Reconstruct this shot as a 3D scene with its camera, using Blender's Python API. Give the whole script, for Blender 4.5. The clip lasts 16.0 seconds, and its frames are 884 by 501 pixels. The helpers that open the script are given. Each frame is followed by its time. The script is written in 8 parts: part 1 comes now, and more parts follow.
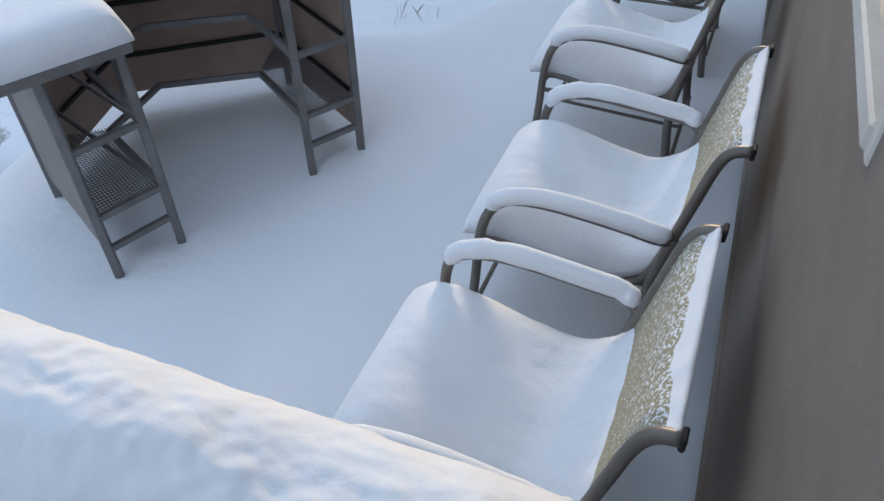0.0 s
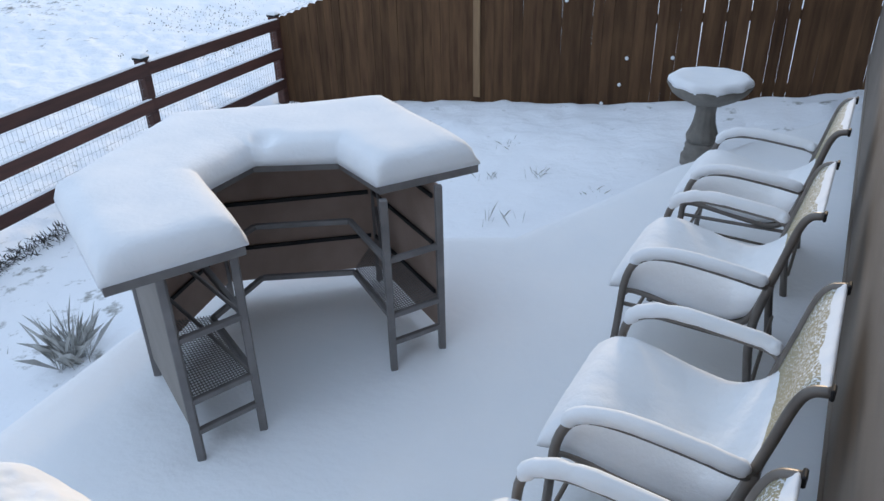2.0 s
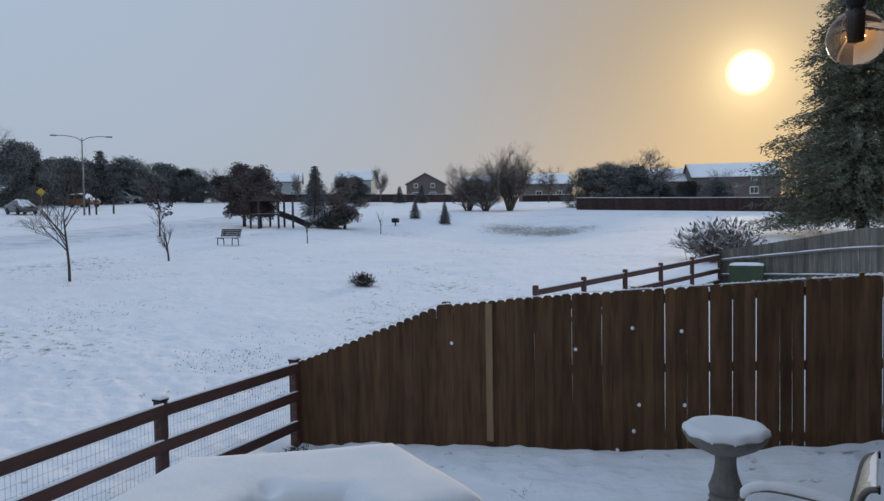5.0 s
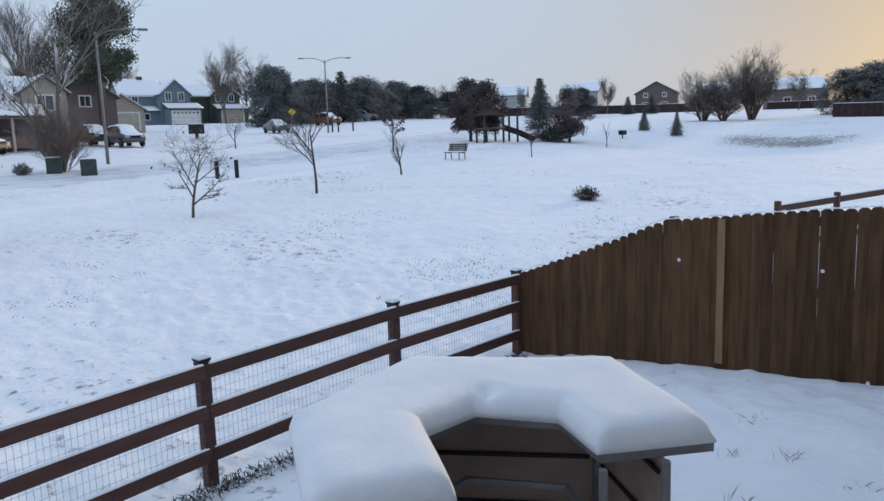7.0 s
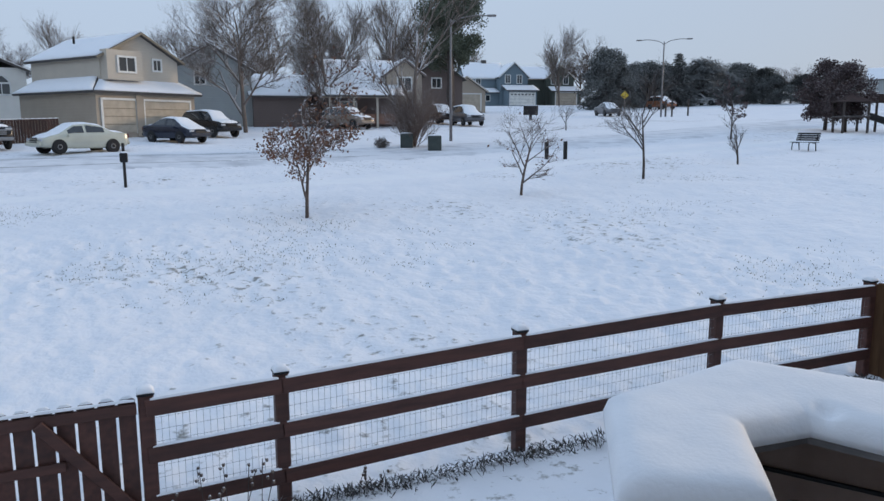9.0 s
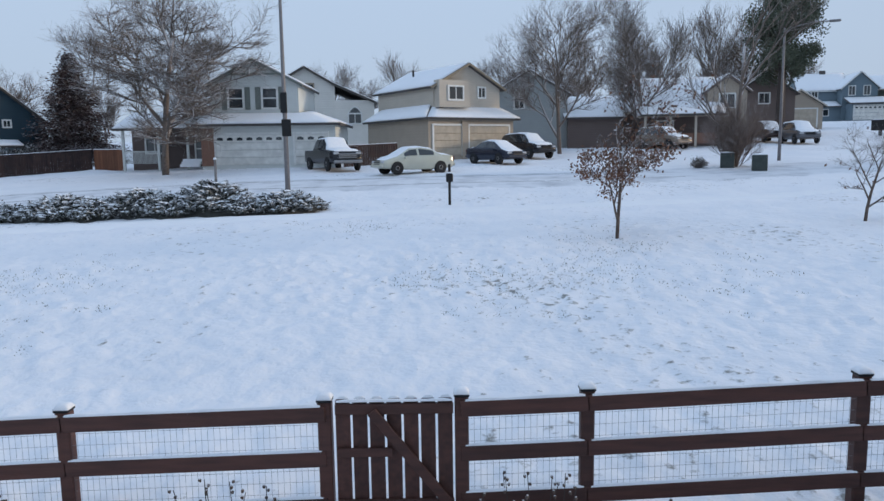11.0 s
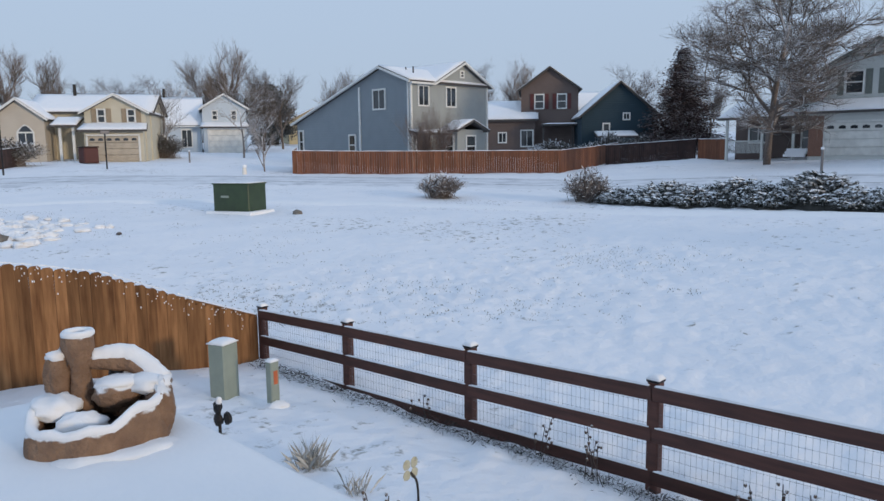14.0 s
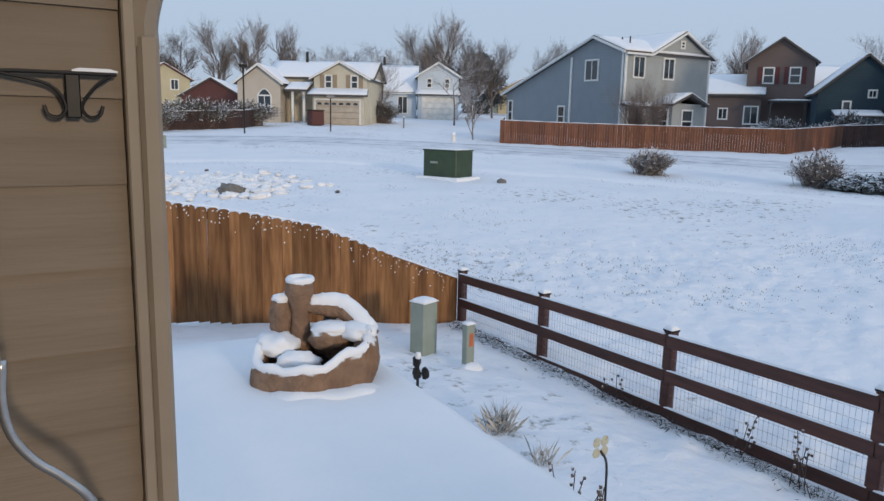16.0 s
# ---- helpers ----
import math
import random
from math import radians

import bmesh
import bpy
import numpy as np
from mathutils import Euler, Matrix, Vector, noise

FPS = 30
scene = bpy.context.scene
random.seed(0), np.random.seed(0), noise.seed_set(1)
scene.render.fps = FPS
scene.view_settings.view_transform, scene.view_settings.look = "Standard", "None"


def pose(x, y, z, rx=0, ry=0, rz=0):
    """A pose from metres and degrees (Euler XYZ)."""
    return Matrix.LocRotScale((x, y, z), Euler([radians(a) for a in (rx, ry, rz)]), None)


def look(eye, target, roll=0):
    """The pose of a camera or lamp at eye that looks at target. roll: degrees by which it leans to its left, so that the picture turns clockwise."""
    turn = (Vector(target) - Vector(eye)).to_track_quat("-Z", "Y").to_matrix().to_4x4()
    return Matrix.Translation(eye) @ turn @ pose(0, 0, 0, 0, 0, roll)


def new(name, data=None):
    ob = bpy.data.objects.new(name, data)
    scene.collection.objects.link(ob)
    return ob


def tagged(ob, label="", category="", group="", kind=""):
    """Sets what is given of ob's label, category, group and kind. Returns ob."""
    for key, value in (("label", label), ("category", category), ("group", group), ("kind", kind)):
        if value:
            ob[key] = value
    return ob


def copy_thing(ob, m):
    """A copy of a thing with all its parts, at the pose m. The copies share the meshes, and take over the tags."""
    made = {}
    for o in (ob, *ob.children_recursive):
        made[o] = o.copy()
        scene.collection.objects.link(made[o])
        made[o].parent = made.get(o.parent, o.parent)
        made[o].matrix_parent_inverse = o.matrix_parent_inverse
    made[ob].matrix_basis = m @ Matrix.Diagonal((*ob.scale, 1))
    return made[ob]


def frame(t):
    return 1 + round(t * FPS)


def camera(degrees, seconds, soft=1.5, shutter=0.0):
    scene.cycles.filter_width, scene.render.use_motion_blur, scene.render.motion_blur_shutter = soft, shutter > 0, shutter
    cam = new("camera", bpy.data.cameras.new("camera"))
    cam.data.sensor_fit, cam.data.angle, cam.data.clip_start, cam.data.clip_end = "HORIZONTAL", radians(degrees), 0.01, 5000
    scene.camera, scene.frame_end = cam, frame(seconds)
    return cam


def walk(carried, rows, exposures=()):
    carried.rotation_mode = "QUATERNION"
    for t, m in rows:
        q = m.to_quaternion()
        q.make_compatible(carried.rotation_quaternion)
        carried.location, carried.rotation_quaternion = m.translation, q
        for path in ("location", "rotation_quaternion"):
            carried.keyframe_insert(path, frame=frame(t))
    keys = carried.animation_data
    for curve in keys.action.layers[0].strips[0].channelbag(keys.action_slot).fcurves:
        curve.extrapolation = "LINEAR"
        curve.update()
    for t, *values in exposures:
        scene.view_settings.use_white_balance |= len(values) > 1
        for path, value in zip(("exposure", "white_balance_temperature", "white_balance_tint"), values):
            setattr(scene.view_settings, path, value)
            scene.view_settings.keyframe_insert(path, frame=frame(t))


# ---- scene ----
cam = camera(61.9, 16.0)


def aim(x, y, z, yaw, pitch, roll):
    """A camera pose from place, heading, tilt and lean."""
    return pose(x, y, z, 90 + pitch, 0, yaw) @ pose(0, 0, 0, 0, 0, roll)


PATH = [
    (0, aim(0.012, 0.069, 2.019, 16.13, -42.64, -1.02)),
    (0.5, aim(0.021, 0.080, 2.041, 11.52, -41.47, -0.41)),
    (1, aim(0.033, 0.079, 2.073, 11.22, -39.05, -0.51)),
    (1.5, aim(0.038, 0.072, 2.106, 16.32, -34.99, -1.39)),
    (2, aim(0.023, 0.037, 2.149, 23.22, -28.32, -1.48)),
    (2.5, aim(0.027, 0.017, 2.179, 26.85, -20.63, -1.26)),
    (3, aim(0.006, 0.008, 2.190, 26.35, -13.32, -0.90)),
    (3.5, aim(0.010, 0.010, 2.192, 23.91, -7.22, -0.90)),
    (3.7, aim(0.021, 0.001, 2.193, 22.94, -5.13, -0.94)),
    (5.8, aim(0.037, 0.064, 2.186, 26.29, -1.70, -2.67)),
    (6, aim(0.028, 0.051, 2.181, 28.84, -3.29, -2.59)),
    (6.5, aim(0.028, 0.113, 2.174, 35.14, -6.73, -2.61)),
    (7, aim(0.020, 0.113, 2.160, 41.28, -8.51, -1.84)),
    (7.5, aim(0.012, 0.088, 2.156, 48.19, -9.37, -0.96)),
    (8, aim(0.002, 0.074, 2.162, 54.89, -9.85, -0.44)),
    (8.2, aim(-0.002, 0.058, 2.163, 57.43, -9.94, -0.20)),
    (10.3, aim(-0.013, 0.074, 2.135, 79.35, -7.55, -0.65)),
    (10.5, aim(-0.020, 0.058, 2.132, 82.04, -7.48, -0.62)),
    (11, aim(-0.015, 0.010, 2.132, 89.65, -7.57, -0.83)),
    (11.5, aim(-0.023, -0.001, 2.126, 98.10, -7.95, -1.37)),
    (12, aim(-0.017, 0.005, 2.132, 106.35, -8.36, -2.07)),
    (12.5, aim(-0.028, -0.018, 2.130, 113.97, -8.44, -2.46)),
    (13, aim(-0.012, -0.024, 2.144, 121.02, -8.16, -2.44)),
    (13.5, aim(0.006, -0.061, 2.145, 127.56, -7.82, -1.76)),
    (14, aim(0.025, -0.074, 2.139, 133.62, -7.78, -0.70)),
    (14.5, aim(0.016, -0.094, 2.139, 138.93, -8.25, 0.27)),
    (15, aim(0.033, -0.104, 2.141, 143.25, -8.97, 0.97)),
    (15.5, aim(0.034, -0.112, 2.121, 146.58, -9.71, 1.34)),
    (16, aim(0.047, -0.114, 2.124, 149.12, -10.05, 1.28)),
]
walk(cam, PATH, exposures=[(0, 0.72, 6650, 10), (0.5, 0.83, 6650, 10), (1.5, 0.88, 6700, 10), (2.5, 0.72, 6750, 10), (3, 0.62, 6800, 11), (3.5, 0.38, 6800, 11), (6, 0.0, 6650, 11), (7, 0.38, 6650, 11), (8, 0.3, 6650, 11), (11, 0.28, 6420, 10), (14.5, 0.17, 6450, 10), (16, 0.2, 6500, 10)])

# ---- light ----
SUN_AZ, SUN_EL = 1.15, 10.1
to_sun = Vector((-math.sin(radians(SUN_AZ)) * math.cos(radians(SUN_EL)), math.cos(radians(SUN_AZ)) * math.cos(radians(SUN_EL)), math.sin(radians(SUN_EL))))
sun_data = bpy.data.lights.new("sun", "SUN")
sun_data.energy, sun_data.angle, sun_data.color = 1.25, radians(5), (1.0, 0.80, 0.58)
sun = new("sun", sun_data)
sun.matrix_world = look(to_sun * 200, (0, 0, 0))

world = bpy.data.worlds.new("world")
scene.world = world
world.use_nodes = True
wn, wl = world.node_tree.nodes, world.node_tree.links
wn.clear()
w_out = wn.new("ShaderNodeOutputWorld")
w_sky = wn.new("ShaderNodeTexSky")
w_sky.sky_type, w_sky.sun_disc = "NISHITA", False
w_sky.sun_elevation, w_sky.sun_rotation = radians(SUN_EL), radians(-SUN_AZ)
w_sky.dust_density, w_sky.air_density = 2.0, 1.0
w_bg1 = wn.new("ShaderNodeBackground")
w_bg1.inputs[1].default_value = 0.005
wl.new(w_sky.outputs[0], w_bg1.inputs[0])
w_co = wn.new("ShaderNodeTexCoord")
w_dot = wn.new("ShaderNodeVectorMath")
w_dot.operation = "DOT_PRODUCT"
w_dot.inputs[1].default_value = to_sun
w_nrm = wn.new("ShaderNodeVectorMath")
w_nrm.operation = "NORMALIZE"
wl.new(w_co.outputs["Generated"], w_nrm.inputs[0])
wl.new(w_nrm.outputs[0], w_dot.inputs[0])


def w_math(op, a, b):
    n = wn.new("ShaderNodeMath")
    n.operation = op
    for i, v in enumerate((a, b)):
        if isinstance(v, (int, float)):
            n.inputs[i].default_value = v
        else:
            wl.new(v, n.inputs[i])
    return n.outputs[0]


w_pos = w_math("MAXIMUM", w_dot.outputs["Value"], 0.0)
w_sep = wn.new("ShaderNodeSeparateXYZ")
wl.new(w_nrm.outputs[0], w_sep.inputs[0])


def w_layer(fac, color, strength):
    """One layer of haze: a colour whose strength follows fac."""
    b = wn.new("ShaderNodeBackground")
    b.inputs[0].default_value = (*color, 1)
    wl.new(w_math("MULTIPLY", fac, strength), b.inputs[1])
    return b.outputs[0]


# thin overcast everywhere, turning to amber towards the low sun, and the sun's disc blurred by the cloud
w_up = w_math("MAXIMUM", w_sep.outputs["Z"], 0.0)
w_warm = w_math("POWER", w_pos, 16.0)
w_cool = w_math("SUBTRACT", 1.0, w_math("ADD", w_math("MULTIPLY", w_warm, 0.72), w_math("MULTIPLY", w_math("POWER", w_pos, 2.5), 0.22)))
w_disc = wn.new("ShaderNodeMapRange")
w_disc.interpolation_type = "SMOOTHSTEP"
w_disc.inputs["From Min"].default_value, w_disc.inputs["From Max"].default_value = math.cos(radians(1.7)), math.cos(radians(0.3))
wl.new(w_pos, w_disc.inputs["Value"])
w_layers = [
    w_bg1.outputs[0],
    w_layer(w_math("MULTIPLY", w_math("POWER", w_math("SUBTRACT", 1.0, w_up), 1.2), w_cool), (0.57, 0.70, 0.88), 0.61),
    w_layer(w_math("MULTIPLY", w_math("POWER", w_up, 0.8), w_cool), (0.53, 0.70, 0.96), 0.81),
    w_layer(w_warm, (1.0, 0.75, 0.43), 0.215),
    w_layer(w_math("POWER", w_pos, 3.0), (1.0, 0.82, 0.60), 0.05),
    w_layer(w_math("POWER", w_pos, 300.0), (1.0, 0.74, 0.30), 0.24),
    w_layer(w_math("POWER", w_pos, 1400.0), (1.0, 0.86, 0.50), 0.42),
    w_layer(w_disc.outputs[0], (1.0, 0.92, 0.66), 1.9),
]
w_sum = w_layers[0]
for layer in w_layers[1:]:
    w_add = wn.new("ShaderNodeAddShader")
    wl.new(w_sum, w_add.inputs[0])
    wl.new(layer, w_add.inputs[1])
    w_sum = w_add.outputs[0]
wl.new(w_sum, w_out.inputs[0])


# ---- materials ----
def mat(name, color, rough=0.7, metal=0.0, color2=None, scale=8.0, detail=4.0, lo=0.35, hi=0.65, bump=0.15, bump_scale=None, dist=0.01,
        stretch=(1, 1, 1), per_object=0.0, per_island=0.0, snow=0.0, snow_lo=0.3, snow_hi=0.6, spec=0.5, big=0.0, big_scale=0.6):
    """A procedural surface: two colours mixed by grain, large patches, relief, and settled snow on faces that look up."""
    m = bpy.data.materials.new(name)
    m.use_nodes = True
    n, l = m.node_tree.nodes, m.node_tree.links
    b = n["Principled BSDF"]
    b.inputs["Roughness"].default_value, b.inputs["Metallic"].default_value = rough, metal
    b.inputs["Specular IOR Level"].default_value = spec
    co = n.new("ShaderNodeTexCoord")
    mp = n.new("ShaderNodeMapping")
    mp.inputs["Scale"].default_value = stretch
    l.new(co.outputs["Object"], mp.inputs[0])
    vec = mp.outputs[0]
    if per_object:
        info = n.new("ShaderNodeObjectInfo")
        add = n.new("ShaderNodeVectorMath")
        add.operation = "MULTIPLY_ADD"
        add.inputs[1].default_value = (37, 37, 37)
        l.new(info.outputs["Random"], add.inputs[0])
        l.new(vec, add.inputs[2])
        vec = add.outputs[0]
    tx = n.new("ShaderNodeTexNoise")
    tx.inputs["Scale"].default_value, tx.inputs["Detail"].default_value = scale, detail
    l.new(vec, tx.inputs["Vector"])
    rp = n.new("ShaderNodeValToRGB")
    rp.color_ramp.elements[0].position, rp.color_ramp.elements[1].position = lo, hi
    rp.color_ramp.elements[0].color, rp.color_ramp.elements[1].color = (*color, 1), (*(color2 or [c * 0.8 for c in color]), 1)
    l.new(tx.outputs["Fac"], rp.inputs[0])
    out = rp.outputs[0]

    def scaled(col, fac):
        mx = n.new("ShaderNodeMix")
        mx.data_type, mx.blend_type = "RGBA", "MULTIPLY"
        mx.inputs["Factor"].default_value = 1.0
        l.new(col, mx.inputs["A"])
        l.new(fac, mx.inputs["B"])
        return mx.outputs["Result"]

    def spread(value, amount):
        r = n.new("ShaderNodeMapRange")
        r.inputs["To Min"].default_value, r.inputs["To Max"].default_value = 1 - amount, 1 + amount * 0.6
        l.new(value, r.inputs["Value"])
        return r.outputs[0]

    if per_object:
        out = scaled(out, spread(info.outputs["Random"], per_object))
    if per_island:
        geo_i = n.new("ShaderNodeNewGeometry")
        out = scaled(out, spread(geo_i.outputs["Random Per Island"], per_island))
    if big:
        t2 = n.new("ShaderNodeTexNoise")
        t2.inputs["Scale"].default_value, t2.inputs["Detail"].default_value = big_scale, 3
        l.new(co.outputs["Object"], t2.inputs["Vector"])
        out = scaled(out, spread(t2.outputs["Fac"], big))
    if snow:
        geo = n.new("ShaderNodeNewGeometry")
        sep = n.new("ShaderNodeSeparateXYZ")
        l.new(geo.outputs["Normal"], sep.inputs[0])
        t3 = n.new("ShaderNodeTexNoise")
        t3.inputs["Scale"].default_value, t3.inputs["Detail"].default_value = 9.0, 3
        l.new(co.outputs["Object"], t3.inputs["Vector"])
        ad = n.new("ShaderNodeMath")
        ad.operation = "MULTIPLY_ADD"
        ad.inputs[1].default_value, ad.inputs[2].default_value = 0.8, -0.4
        l.new(t3.outputs["Fac"], ad.inputs[0])
        ad2 = n.new("ShaderNodeMath")
        l.new(sep.outputs["Z"], ad2.inputs[0])
        l.new(ad.outputs[0], ad2.inputs[1])
        mr = n.new("ShaderNodeMapRange")
        mr.inputs["From Min"].default_value, mr.inputs["From Max"].default_value = snow_lo, snow_hi
        mr.inputs["To Max"].default_value = snow
        l.new(ad2.outputs[0], mr.inputs["Value"])
        mx = n.new("ShaderNodeMix")
        mx.data_type = "RGBA"
        mx.inputs["B"].default_value = (0.80, 0.82, 0.85, 1)
        l.new(mr.outputs[0], mx.inputs["Factor"])
        l.new(out, mx.inputs["A"])
        out = mx.outputs["Result"]
    l.new(out, b.inputs["Base Color"])
    if bump:
        tb = n.new("ShaderNodeTexNoise")
        tb.inputs["Scale"].default_value, tb.inputs["Detail"].default_value = bump_scale or scale * 2, 5
        l.new(vec, tb.inputs["Vector"])
        bp = n.new("ShaderNodeBump")
        bp.inputs["Strength"].default_value, bp.inputs["Distance"].default_value = bump, dist
        l.new(tb.outputs["Fac"], bp.inputs["Height"])
        l.new(bp.outputs[0], b.inputs["Normal"])
    return m


SNOW = mat("snow", (0.86, 0.87, 0.89), 0.85, color2=(0.81, 0.83, 0.86), scale=5, bump=0.45, bump_scale=42, dist=0.006, spec=0.12)
SNOW_SOFT = mat("snow_soft", (0.86, 0.87, 0.89), 0.8, color2=(0.83, 0.85, 0.88), scale=2, bump=0.5, bump_scale=20, dist=0.010, spec=0.15)
FIELD = mat("snow_field", (0.85, 0.86, 0.89), 0.8, color2=(0.80, 0.82, 0.86), scale=0.7, bump=0.6, bump_scale=4.5, dist=0.07, spec=0.15)
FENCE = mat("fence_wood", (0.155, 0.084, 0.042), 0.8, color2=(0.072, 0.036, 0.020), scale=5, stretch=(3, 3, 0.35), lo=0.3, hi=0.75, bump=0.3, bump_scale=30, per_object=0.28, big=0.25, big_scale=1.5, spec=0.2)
# brighter, warmer cedar than FENCE: the sun on the south fence is coloured in
FENCE_S = mat("fence_wood_sunlit", (0.34, 0.175, 0.078), 0.8, color2=(0.135, 0.060, 0.025), scale=5, stretch=(3, 3, 0.3), lo=0.3, hi=0.72, bump=0.35, bump_scale=30, per_object=0.34, big=0.22, big_scale=3.5, spec=0.2)
POST_NEW = mat("fresh_post_wood", (0.30, 0.19, 0.10), 0.8, color2=(0.22, 0.13, 0.07), scale=6, stretch=(3, 3, 0.3), bump=0.2)
RAIL = mat("rail_wood", (0.105, 0.040, 0.028), 0.65, color2=(0.060, 0.024, 0.018), scale=6, stretch=(3, 0.4, 3), lo=0.3, hi=0.7, bump=0.25, bump_scale=25, per_object=0.2)
FENCE_RED = mat("fence_wood_red", (0.22, 0.085, 0.040), 0.8, color2=(0.13, 0.05, 0.025), scale=3, stretch=(3, 3, 0.4), lo=0.3, hi=0.7, bump=0.2, per_island=0.3)
FENCE_DARK = mat("fence_wood_dark", (0.06, 0.032, 0.026), 0.85, color2=(0.035, 0.02, 0.018), scale=3, bump=0.2, per_island=0.25)
FENCE_GREY = mat("fence_wood_grey", (0.20, 0.18, 0.15), 0.85, color2=(0.11, 0.10, 0.085), scale=4, stretch=(3, 3, 0.4), bump=0.3, per_object=0.3)
WIRE = mat("wire", (0.30, 0.31, 0.33), 0.5, 0.7, bump=0)
TAUPE = mat("taupe_wall_paint", (0.228, 0.193, 0.164), 0.75, color2=(0.188, 0.160, 0.137), scale=2.5, stretch=(1, 1, 2.5), lo=0.3, hi=0.7, bump=0.35, bump_scale=55, dist=0.003, big=0.12, big_scale=1.1, spec=0.3)
WALL_BASE = mat("dark_wall_base", (0.060, 0.062, 0.066), 0.9, color2=(0.038, 0.040, 0.043), scale=3, bump=0.4, bump_scale=30, big=0.3, big_scale=2)
SIDING = mat("siding_paint", (0.225, 0.180, 0.135), 0.62, color2=(0.176, 0.140, 0.104), scale=3, detail=7.0, stretch=(0.5, 1, 6), lo=0.30, hi=0.72, bump=0.5, bump_scale=14, dist=0.004, per_object=0.06, spec=0.35)
TRIM = mat("trim_paint", (0.285, 0.235, 0.180), 0.55, color2=(0.25, 0.205, 0.155), scale=5, bump=0.15, spec=0.4)
VINYL = mat("almond_vinyl", (0.60, 0.58, 0.54), 0.5, color2=(0.52, 0.50, 0.46), scale=6, bump=0.1)
WHITE = mat("white_paint", (0.76, 0.76, 0.73), 0.5, color2=(0.66, 0.66, 0.63), scale=6, bump=0.1)
TUBE = mat("grey_bronze_tube", (0.200, 0.176, 0.158), 0.45, 0.25, color2=(0.155, 0.137, 0.122), scale=9, bump=0.1, spec=0.5)
TUBE_GREY = mat("grey_tube", (0.215, 0.202, 0.200), 0.5, 0.2, color2=(0.165, 0.155, 0.155), scale=9, bump=0.1)
PANEL = mat("brown_panel", (0.40, 0.295, 0.245), 0.75, color2=(0.33, 0.240, 0.198), scale=5, bump=0.3, bump_scale=90, dist=0.002, big=0.2)
PANEL_GREY = mat("grey_panel", (0.27, 0.245, 0.225), 0.75, color2=(0.23, 0.21, 0.19), scale=5, bump=0.3, bump_scale=90, dist=0.002)
DARK = mat("dark_metal", (0.022, 0.021, 0.022), 0.5, 0.5, bump=0.1)
STEEL = mat("galvanised_steel", (0.55, 0.55, 0.55), 0.32, 0.85, color2=(0.45, 0.45, 0.46), scale=20, bump=0.05)
ROCK = mat("tan_rock", (0.30, 0.185, 0.115), 0.85, color2=(0.185, 0.110, 0.070), scale=6, lo=0.3, hi=0.7, bump=1.0, bump_scale=22, dist=0.03, big=0.3, big_scale=5, snow=1.0, snow_lo=0.52, snow_hi=0.66)
FOUNTAIN_DARK = mat("fountain_dark", (0.025, 0.027, 0.032), 0.3, bump=0.1)
CONCRETE = mat("weathered_concrete", (0.235, 0.215, 0.190), 0.9, color2=(0.15, 0.14, 0.125), scale=9, lo=0.3, hi=0.7, bump=0.6, bump_scale=40, dist=0.006)
GREENBOX = mat("green_enamel", (0.040, 0.068, 0.030), 0.45, color2=(0.030, 0.050, 0.024), scale=3, bump=0.05)
BOXGREY = mat("weathered_dark_enamel", (0.045, 0.058, 0.052), 0.6, color2=(0.03, 0.04, 0.036), scale=4, bump=0.1, big=0.3, big_scale=3)
PALEGREEN = mat("pale_green_plastic", (0.28, 0.32, 0.27), 0.6, color2=(0.23, 0.27, 0.23), scale=4, bump=0.08)
ORANGE = mat("orange_label", (0.55, 0.14, 0.05), 0.6, bump=0)
BARK = mat("bark", (0.135, 0.100, 0.080), 0.9, color2=(0.080, 0.060, 0.050), scale=12, bump=0.5, snow=0.75, snow_lo=0.35, snow_hi=0.75)
BARK_PALE = mat("frosted_bark", (0.25, 0.21, 0.185), 0.9, color2=(0.15, 0.125, 0.11), scale=12, bump=0.4, snow=0.9, snow_lo=0.0, snow_hi=0.6)
BARK_MID = mat("grey_brown_bark", (0.185, 0.148, 0.125), 0.9, color2=(0.115, 0.092, 0.078), scale=12, bump=0.4, snow=0.6, snow_lo=0.2, snow_hi=0.8)
BARK_RED = mat("reddish_bark", (0.20, 0.145, 0.118), 0.9, color2=(0.13, 0.095, 0.080), scale=12, bump=0.4, snow=0.6, snow_lo=0.3, snow_hi=0.8)
BARK_DARK = mat("dark_bark", (0.075, 0.058, 0.050), 0.9, color2=(0.05, 0.04, 0.035), scale=12, bump=0.4, snow=0.5, snow_lo=0.45, snow_hi=0.9)
LEAF_RED = mat("russet_leaves", (0.150, 0.062, 0.040), 0.8, color2=(0.22, 0.12, 0.07), scale=6, bump=0, per_island=0.4, snow=0.55, snow_lo=0.3, snow_hi=0.9)
# base colour greyer and paler than needles, to hold the haze of distance
PINE_HAZY = mat("hazy_pine_needles", (0.105, 0.108, 0.100), 0.85, color2=(0.078, 0.084, 0.080), scale=5, bump=0, per_island=0.12, snow=0.12, snow_lo=0.1, snow_hi=1.0)
# olive needles made paler: glare of the sun behind them is in the colour
PINE_GLARE = mat("pine_needles_glare", (0.170, 0.175, 0.110), 0.85, color2=(0.120, 0.126, 0.080), scale=5, bump=0, per_island=0.15, snow=0.06, snow_lo=0.0, snow_hi=0.9)
PINE_GREEN = mat("pine_needles_green", (0.095, 0.110, 0.070), 0.85, color2=(0.062, 0.075, 0.050), scale=5, bump=0, per_island=0.25, snow=0.12, snow_lo=0.2, snow_hi=1.0)
